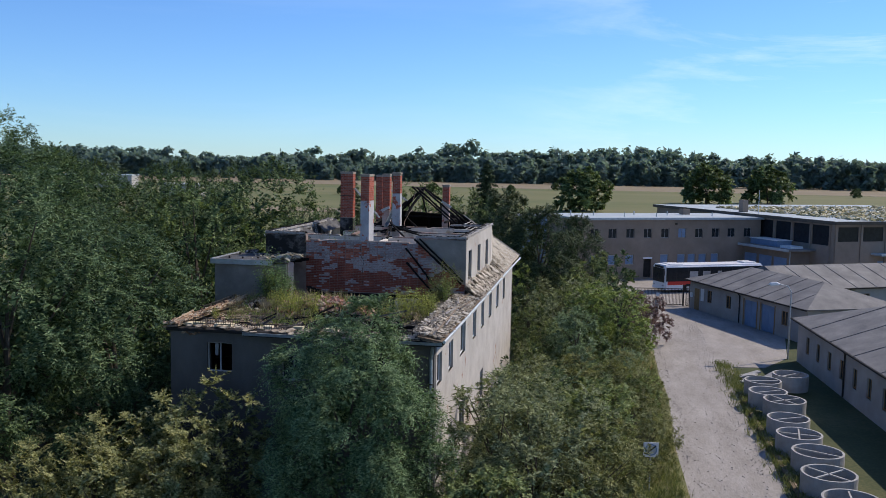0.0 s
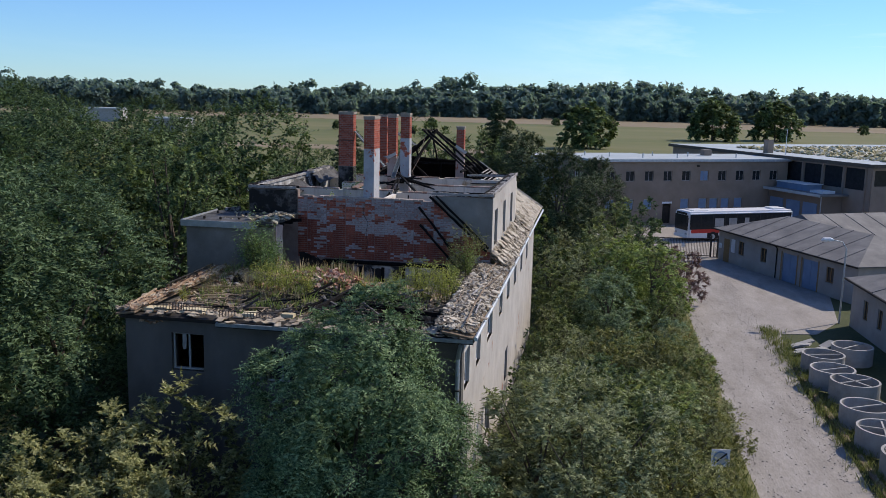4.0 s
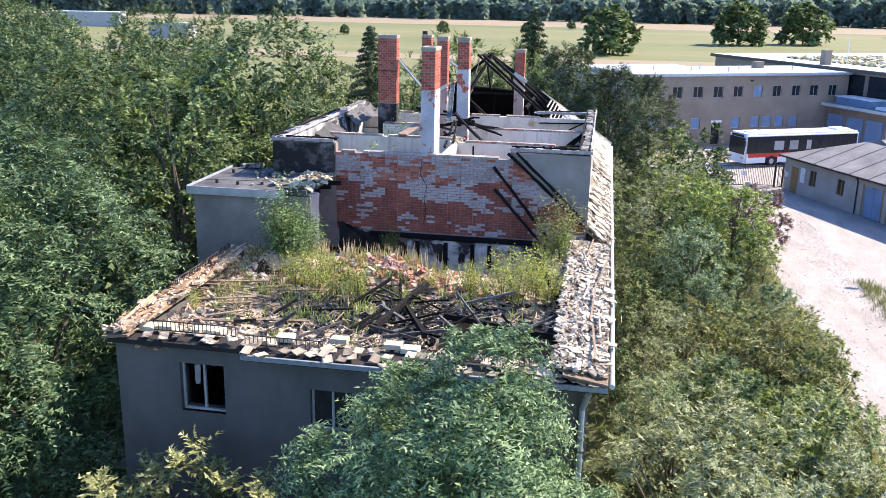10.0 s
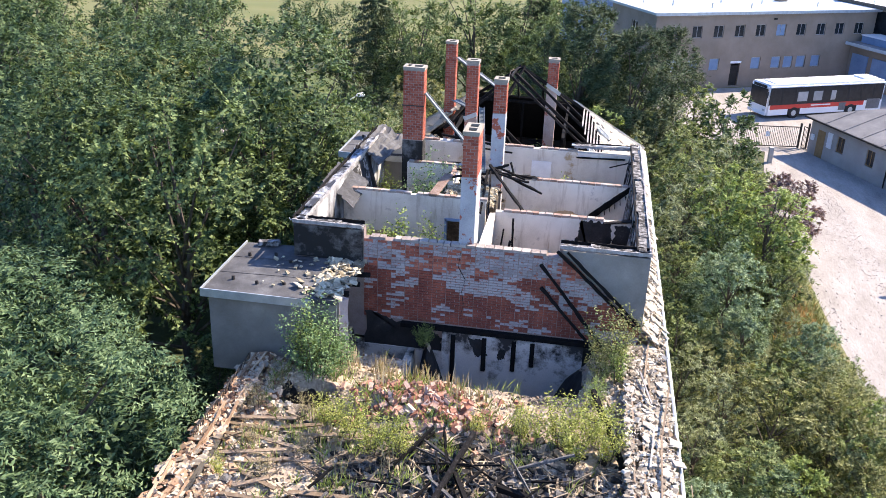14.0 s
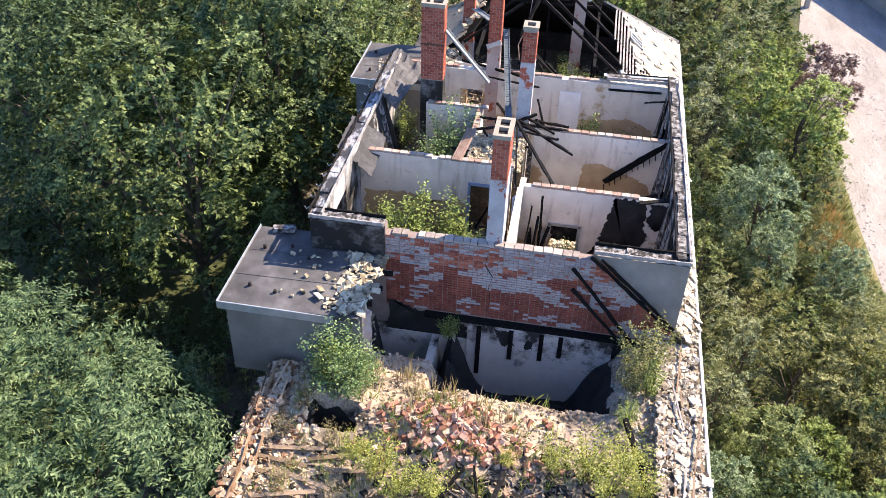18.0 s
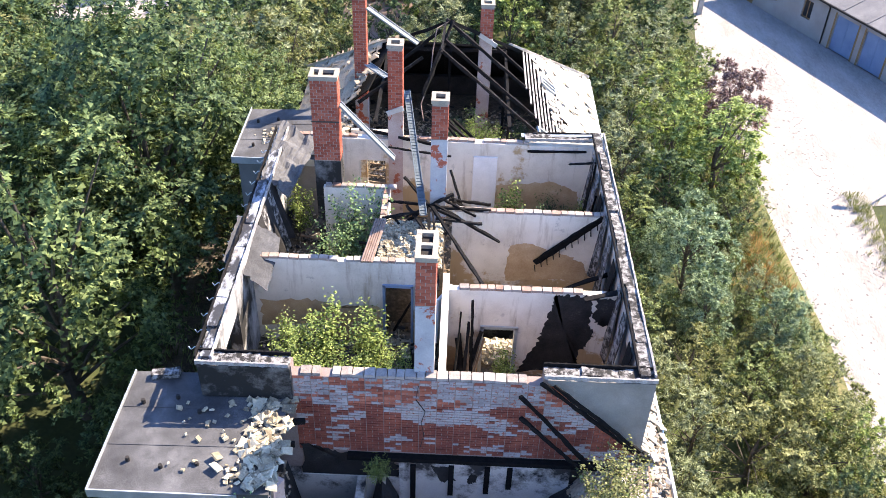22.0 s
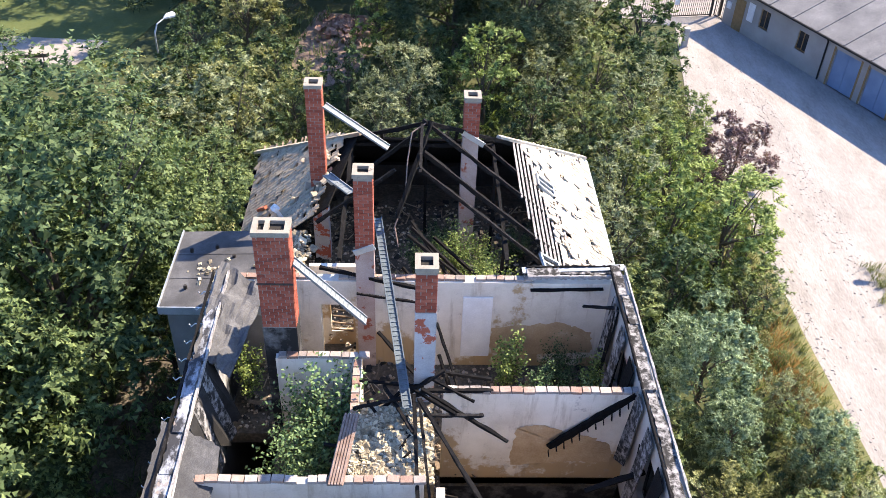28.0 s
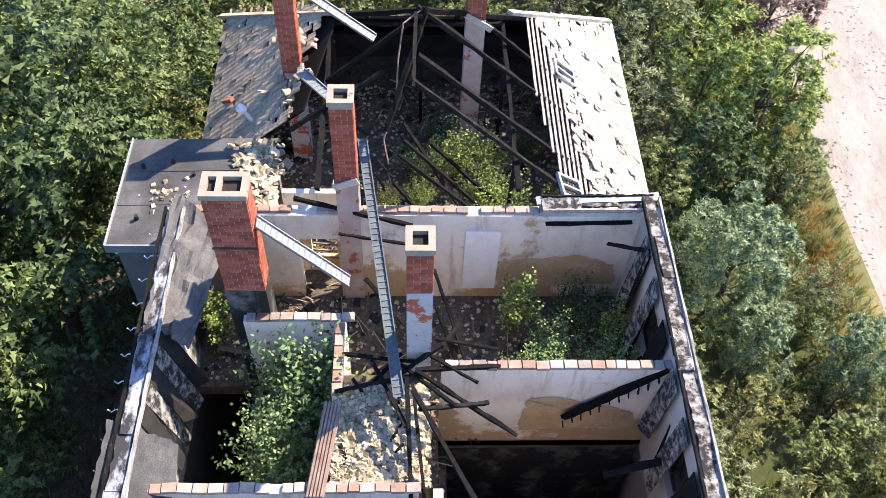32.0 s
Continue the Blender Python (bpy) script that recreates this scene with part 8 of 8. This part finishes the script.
# behind the ruin
BACK = "thicket behind the ruin"
for x, y, k, s in ((-3.5, 43.6, "willow_fine", 1.0), (-4.6, 41.4, "willow", 0.8), (0.2, 44.6, "bright", 1.12), (-1.6, 41.0, "elder", 0.7), (2.4, 42.4, "elder", 0.8), (3.4, 45.2, "willow", 0.8), (5.0, 42.2, "hazel", 0.7), (-6.4, 45.4, "elder", 0.8), (-8.8, 43.0, "hazel", 0.8), (-12.2, 45.4, "hazel", 0.85), (-10.2, 47.6, "elder", 0.8), (-7.0, 40.4, "thorn", 0.6), (-9.6, 39.2, "elder", 0.72), (-15.2, 40.8, "yellowing", 1.1), (-13.0, 42.2, "yellowing", 0.9), (-5.2, 52.4, "bright", 1.0), (-12.4, 52.8, "yellowing", 1.05), (-14.6, 49.6, "elder", 0.85), (-11.4, 55.0, "thorn", 0.9), (-2.4, 47.4, "elder", 0.9), (1.6, 47.8, "thorn", 0.9), (-4.4, 37.6, "hazel", 0.62), (-0.6, 37.2, "hazel", 0.66), (2.6, 38.6, "willow", 0.75), (-7.6, 36.6, "hazel", 0.75), (3.0, 34.4, "hazel", 0.72), (0.4, 33.8, "elder", 0.5), (-3.0, 34.0, "hazel", 0.5), (-6.0, 33.4, "elder", 0.55), (2.0, 54.6, "hazel", 1.0), (-1.2, 55.8, "elder", 1.0)):
    plant(T[k], x, y, s, group=BACK)
for x, y, k, s in ((-9.6, 62, "lime", 1.06), (-4.3, 66, "spruce", 1.0), (-17.2, 60, "spruce", 0.88), (-13.4, 58.5, "lime", 0.88), (-20.6, 63, "maple", 0.7), (-16.0, 65, "lime", 0.8), (-3.6, 58.5, "lime", 0.85), (-0.8, 52, "pine", 1.1), (2.6, 50, "pine", 0.98), (-1.5, 63, "lime", 0.9), (-6.2, 64, "lime", 0.98), (5.5, 60, "pine", 0.85), (-25, 66, "maple", 0.75)):
    plant(T[k], x, y, s, group="trees behind the ruin")
for x, y, s in ((2.3, 226, 1.15), (44, 299, 1.35), (67, 313, 1.3)):
    plant(T["far_tree"], x, y, s, z=-1.2 * s, sx=1.1, group="lone field trees")
for x, y, s in ((-60, 330, 0.4), (-30, 345, 0.35), (10, 410, 0.5), (-15, 412, 0.35), (120, 400, 0.4), (150, 390, 0.4), (-90, 300, 0.3)):
    plant(T["far_tree"], x, y, s, group="bushes in the fields")
# growth inside the ruin
IN = "plants rooted in the ruin"
for x, y, z, k, s in ((-6.3, 9.1, 6.9, "sapling", 1.0), (-6.7, 8.5, 6.9, "bush_twiggy", 0.5), (-5.2, 7.2, 6.95, "bush_gold", 0.5), (-4.6, 6.9, 6.9, "bush_gold", 0.66), (-4.0, 6.4, 6.95, "bush_gold", 0.58), (-3.4, 6.5, 7.0, "bush_gold", 0.54), (-6.6, 6.3, 6.85, "bush_twiggy", 0.46), (-6.0, 5.4, 6.85, "bush_twiggy", 0.4), (-5.4, 6.2, 6.85, "bush_twiggy", 0.36), (-6.9, 5.2, 6.85, "bush_gold", 0.3), (-0.9, 7.9, 6.8, "bush_gold", 0.5), (-0.1, 7.8, 6.8, "bush_gold", 0.74), (0.3, 7.3, 6.8, "bush_gold", 0.7), (0.7, 8.1, 6.8, "bush_gold", 0.72), (1.0, 7.4, 6.85, "bush_gold", 0.6), (-1.9, 7.7, 6.9, "bush_gold", 0.34), (1.2, 10.3, 7.0, "sapling", 0.7), (0.7, 9.4, 6.9, "bush", 0.32), (-3.9, 11.9, 6.5, "bush", 0.3), (-7.0, 7.6, 6.9, "bush_twiggy", 0.44), (-5.9, 7.6, 6.9, "bush_twiggy", 0.42)):
    plant(T[k], x, y, s, z=z, group=IN)
for x, y, z, k, s in ((-6.0, 9.0, 6.85, "bush_blue", 0.88), (-6.4, 9.3, 6.9, "bush_blue", 0.66), (-5.6, 9.3, 6.9, "bush_blue", 0.6), (1.0, 11.0, 7.0, "bush_dry", 0.78), (0.8, 10.4, 7.0, "bush_dry", 0.45), (-5.9, 14.2, 6.72, "bush", 0.85), (-4.9, 13.8, 6.72, "bush", 0.7), (-4.3, 14.6, 6.72, "bush", 0.6), (-5.4, 14.9, 6.72, "sapling", 1.35), (-4.3, 14.9, 6.72, "sapling", 1.3), (-6.3, 15.0, 6.72, "sapling", 1.0), (-3.7, 14.0, 6.72, "bush", 0.65), (-5.5, 13.4, 6.72, "bush", 0.7), (-3.6, 13.2, 6.72, "bush", 0.55), (-5.4, 17.4, 6.72, "bush_blue", 0.95), (-4.9, 18.4, 6.72, "bush_blue", 1.2), (-5.4, 18.8, 6.72, "bush_blue", 0.9), (-5.3, 16.8, 6.72, "bush_blue", 0.65), (-1.2, 19.2, 6.72, "bush_blue", 0.5), (-0.3, 19.2, 6.72, "bush_blue", 0.72), (0.9, 19.4, 6.72, "bush_blue", 0.7), (-0.1, 20.2, 6.72, "bush_blue", 0.6), (-0.9, 20.8, 6.72, "sapling", 1.1), (0.4, 21.0, 6.72, "bush_dark", 0.6), (1.1, 20.4, 6.72, "sapling", 0.9), (-1.1, 14.6, 6.72, "sapling", 0.8), (0.3, 12.9, 6.72, "sapling", 0.45), (-0.9, 13.3, 6.72, "bush", 0.3), (-6.9, 20.6, 6.72, "sapling", 1.0),
                      (-0.9, 23.4, 6.8, "bush_yellow", 0.8), (-1.4, 24.2, 6.8, "bush_yellow", 0.6), (-2.0, 25.2, 6.8, "bush_yellow", 0.7), (-2.9, 25.0, 6.8, "bush_dark", 0.6), (0.2, 23.2, 6.8, "bush_yellow", 0.6), (-3.4, 23.4, 6.9, "bush_yellow", 0.4), (-2.2, 22.9, 7.0, "bush_yellow", 0.4), (-0.3, 22.6, 7.0, "bush_yellow", 0.45), (-1.6, 22.9, 7.05, "bush_yellow", 0.34), (-2.8, 24.2, 6.8, "bush_yellow", 0.42), (0.4, 24.2, 6.8, "bush_dry", 0.42), (-1.2, 25.2, 6.8, "bush_yellow", 0.5), (-3.6, 24.2, 6.8, "bush_dry", 0.32), (-0.2, 25.8, 6.8, "bush_dark", 0.5), (-2.4, 26.2, 6.8, "bush_dark", 0.45)):
    if k not in T:
        T[k] = make_bush("room_bush", {"bush_dry": "twiggy half-dry bush beside the gable wall", "bush_blue": "tall leafy green bush rooted in the ruin", "bush_dark": "shaded dark bush in the roofless attic", "bush_yellow": "yellow-green bush in the burnt roof space"}[k], {"bush_dry": "leaf_olive", "bush_blue": "leaf_room", "bush_dark": "leaf_dark", "bush_yellow": "leaf_light"}[k], 3.0, 2.2, 50, 46, 0.066, {"bush_dry": 134, "bush_blue": 131, "bush_dark": 132, "bush_yellow": 133}[k])
    plant(T[k], x, y, s, z=z, group=IN)


def tufts(name, n, area, zf, h, material, label, category, seed, lean=0.35):
    """Grass blades joined into one piece of growth."""
    rg = np.random.default_rng(seed)
    vs, fs = [], []
    rr = random.Random(seed)
    while n > 0:
        n -= 1
        x, y = area(rr)
        z = zf(x, y)
        if z is None:
            continue
        for _ in range(9):
            a, l = rr.uniform(0, math.tau), h * rr.uniform(0.5, 1.1)
            bx, by = x + rr.gauss(0, h * 0.16), y + rr.gauss(0, h * 0.16)
            tx, ty = bx + math.cos(a) * l * lean * rr.random(), by + math.sin(a) * l * lean * rr.random()
            w = h * 0.018
            sx, sy = -math.sin(a) * w, math.cos(a) * w
            k = len(vs)
            vs += [(bx - sx, by - sy, z - 0.02), (bx + sx, by + sy, z - 0.02), ((bx + tx) / 2 + sx, (by + ty) / 2 + sy, z + l * 0.6), (tx, ty, z + l)]
            fs.append((k, k + 1, k + 2, k + 3))
    ob = quads(name, vs, fs, material)
    return tagged(ob, label, category, kind="stuff")


M["verge_blade"] = leaf_mat("verge_blade", (0.07, 0.09, 0.035), (0.16, 0.19, 0.075), (0.31, 0.32, 0.15))
M["dry_verge"] = mat("dry_verge", [(0.3, (0.065, 0.08, 0.028)), (0.5, (0.13, 0.13, 0.05)), (0.7, (0.29, 0.22, 0.12))], 0.8, 0.95, 0.6, 10)
tufts("dry_grass", 42, lambda r: r.choice(((r.gauss(-4.6, 0.5), r.gauss(9.8, 0.4)), (r.gauss(-3.2, 0.9), r.gauss(9.3, 0.5)), (r.uniform(-6.8, 1.2), r.uniform(5, 10)))), floor_or_none, 0.6, M["straw"], "tufts of dry pale grass on the burnt attic floor", "grass", 141)
tufts("green_tufts", 300, lambda r: (r.gauss(-3.5, 2.6), r.gauss(7.6, 1.4)), lambda x, y: floor_or_none(x, y) if XL + 0.5 < x < XR - 0.5 and 3.8 < y < 11.8 else None, 0.35, M["leaf_light"], "low green weeds among the rubble", "weeds", 142, 0.8)
tufts("verge_grass", 3600, lambda r: r.choice(((r.uniform(9.0, 11.45), r.uniform(-4, 54)), (r.uniform(9.4, 11.2), r.uniform(4, 30)), (r.uniform(9.0, 11.45), r.uniform(-4, 54)), (r.gauss(15.9, 0.35), r.uniform(2, 34)))), lambda x, y: 0.06, 0.36, M["verge_blade"], "rough grass along the road verge", "grass", 143, 0.7)
M["straw_red"] = leaf_mat("straw_red", (0.22, 0.12, 0.05), (0.4, 0.24, 0.11), (0.55, 0.38, 0.2), 0.25)
tufts("dry_verge", 170, lambda r: (r.gauss(10.2, 0.4), r.choice((r.gauss(27.8, 1.0), r.gauss(27.4, 0.8), r.uniform(22, 34)))), lambda x, y: 0.06, 0.5, M["straw_red"], "patch of dry orange grass beside the road", "grass", 144, 0.7)
tufts("wild_grass", 2600, lambda r: (r.uniform(-14, 10), r.uniform(-10, 58)), lambda x, y: 0.02 if not (XL - 0.3 < x < XR + 0.3 and Y0 < y < Y1) else None, 0.7, M["leaf_mid"], "tall grass and nettles under the shrubs", "grass", 145, 0.7)
# dark sheet: the shade between house and grove is put into the ground colour
sheet("bare_soil", [(-13, 9), (-7.8, 9), (-7.8, 30), (-13, 30)], 0.04, M["floor_dirt"], "dark ground under the trees beside the ruin, shade put into its colour", 0.03)
sheet("verge", [(9.0, 9), (11.5, 8), (11.4, 16), (11.75, 24), (11.55, 30), (11.6, 38), (9.2, 40)], 0.07, M["dry_verge"], "dry olive and tan grass verge beside the road", 0.04)
sheet("lawn", [(-45, 46), (-20, 50), (-17.5, 60), (-24, 72), (-60, 70)], 0.06, M["lawn"], "mown green lawn behind the grove", 0.03)
sheet("dirt_patch", [(-28, 49), (-21.5, 50.5), (-20.5, 53.5), (-28, 54)], 0.08, M["gravel"], "pale bare dirt patch beside the lawn", 0.02)
sheet("soil_patch", [(-9.8, 49.6), (-8.2, 48.4), (-6.4, 49.4), (-5.6, 54), (-6.0, 57.8), (-9.0, 58.2), (-10.0, 54)], 0.06, mat("soil_red", [(0.3, (0.12, 0.08, 0.06)), (0.7, (0.27, 0.2, 0.16))], 0.9, 0.95, 0.6, 9), "bare reddish soil among the shrubs", 0.03)
strew("rubbish_heap", 160, lambda r: (r.gauss(-7.3, 0.7), r.gauss(55.6, 0.8)), lambda x, y: 0.15 + 0.4 * math.exp(-((x + 7.3) ** 2 + (y - 55.6) ** 2)), 0.4, M["brick_heap_m"], "heap of reddish rubble among the shrubs", "rubble", 146)

# ---------------------------------------------------------------- woods on the horizon
rg = np.random.default_rng(151)
cs, rs = [], []
for row, (yy, hh) in enumerate(((545, 15), (585, 19), (650, 23))):
    x = -520.0
    while x < 330:
        y = yy + 0.1 * (x + 100) + rg.uniform(-14, 14)
        h = hh * rg.uniform(0.68, 1.05) * (1.0 + 0.22 * math.sin(x * 0.012 + row) + 0.1 * math.sin(x * 0.05))
        for _ in range(14):
            a, q = rg.uniform(0, math.tau), rg.uniform(0, 1)
            zz = rg.uniform(0.0, 0.9)
            wd = h * 0.36 * math.sqrt(max(0.05, 1 - (zz - 0.45) ** 2 * 2.6))
            cs.append((x + math.cos(a) * wd * q, y + math.sin(a) * wd * q, h * zz))
            rs.append(h * 0.2)
        x += rg.uniform(4, 7)
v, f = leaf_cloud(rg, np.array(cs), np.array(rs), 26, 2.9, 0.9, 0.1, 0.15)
ob = new("far_woods", mesh_np("far_woods", v, f, M["leaf_hazy"]))
tagged(ob, "long belt of woods along the horizon, pale haze put into its leaf colour", "woods", kind="stuff")
for src in T.values():
    for o in (*src.children_recursive, src):
        bpy.data.objects.remove(o)

# ---------------------------------------------------------------- bricks of the gable wall
GB = random.Random(161)
pitch, unit = 0.076, 0.25
joined, count = {"brick_bare": ([], []), "brick_limed": ([], [])}, 0


def brick_coat(x, z):
    """Which bricks still carry limewash: most of them high up and towards the sunny end."""
    n = noise.fractal(Vector((x * 0.9, 4.0, z * 1.6)), 0.8, 2.0, 4) + 0.24 * (z - 8.45) + 0.05 * (x + 2.0) + GB.gauss(0, 0.16)
    return "brick_limed" if n > 0 else "brick_bare"


rows = int((9.42 - 7.1) / pitch)
for j in range(rows):
    z = 9.42 - (j + 0.5) * pitch
    x_end = 1.74 if z < 7.7 else min(1.74, -0.42 + (9.6 - z) * 1.11 - 0.05)
    x, n = -5.66 - (0.06 if j % 2 else 0.0), j
    x = max(x, -5.66)
    while x < x_end - 0.06:
        n += 1
        l = min(unit if n % 2 else unit / 2, x_end - x)
        proud = GB.uniform(0.0, 0.012)
        coat = brick_coat(x, z)
        vs, fs = joined[coat]
        if count < 300:
            piece("brick", brick_mesh(round(l, 2) - 0.012, 0.06, pitch - 0.012, M[coat]), pose(x + l / 2, 12.283 - proud, z), gable)
            count += 1
        else:
            k = len(vs)
            a, b, c, d = x + 0.006, x + l - 0.006, z - pitch / 2 + 0.006, z + pitch / 2 - 0.006
            y0 = 12.253 - proud
            vs += [(a, y0, c), (b, y0, c), (b, y0, d), (a, y0, d), (a, 12.27, c), (b, 12.27, c), (b, 12.27, d), (a, 12.27, d)]
            fs += [(k, k + 1, k + 2, k + 3), (k, k + 4, k + 5, k + 1), (k + 3, k + 2, k + 6, k + 7), (k, k + 3, k + 7, k + 4), (k + 1, k + 5, k + 6, k + 2)]
        x += l
for coat, (vs, fs) in joined.items():
    tagged(quads("bricks_lower", vs, fs, M[coat], gable), kind="stuff")
# crack down the brickwork
cp = [(-3.05, 9.3), (-3.1, 8.9), (-2.9, 8.55), (-2.98, 8.2), (-2.92, 7.8), (-2.99, 7.4)]
bm = bmesh.new()
for (xa, za), (xb, zb) in zip(cp, cp[1:]):
    beam(bm, (xa, 12.205, za), (xb, 12.205, zb), 0.03, 0.008)
part("crack", bm, M["dark"], gable)
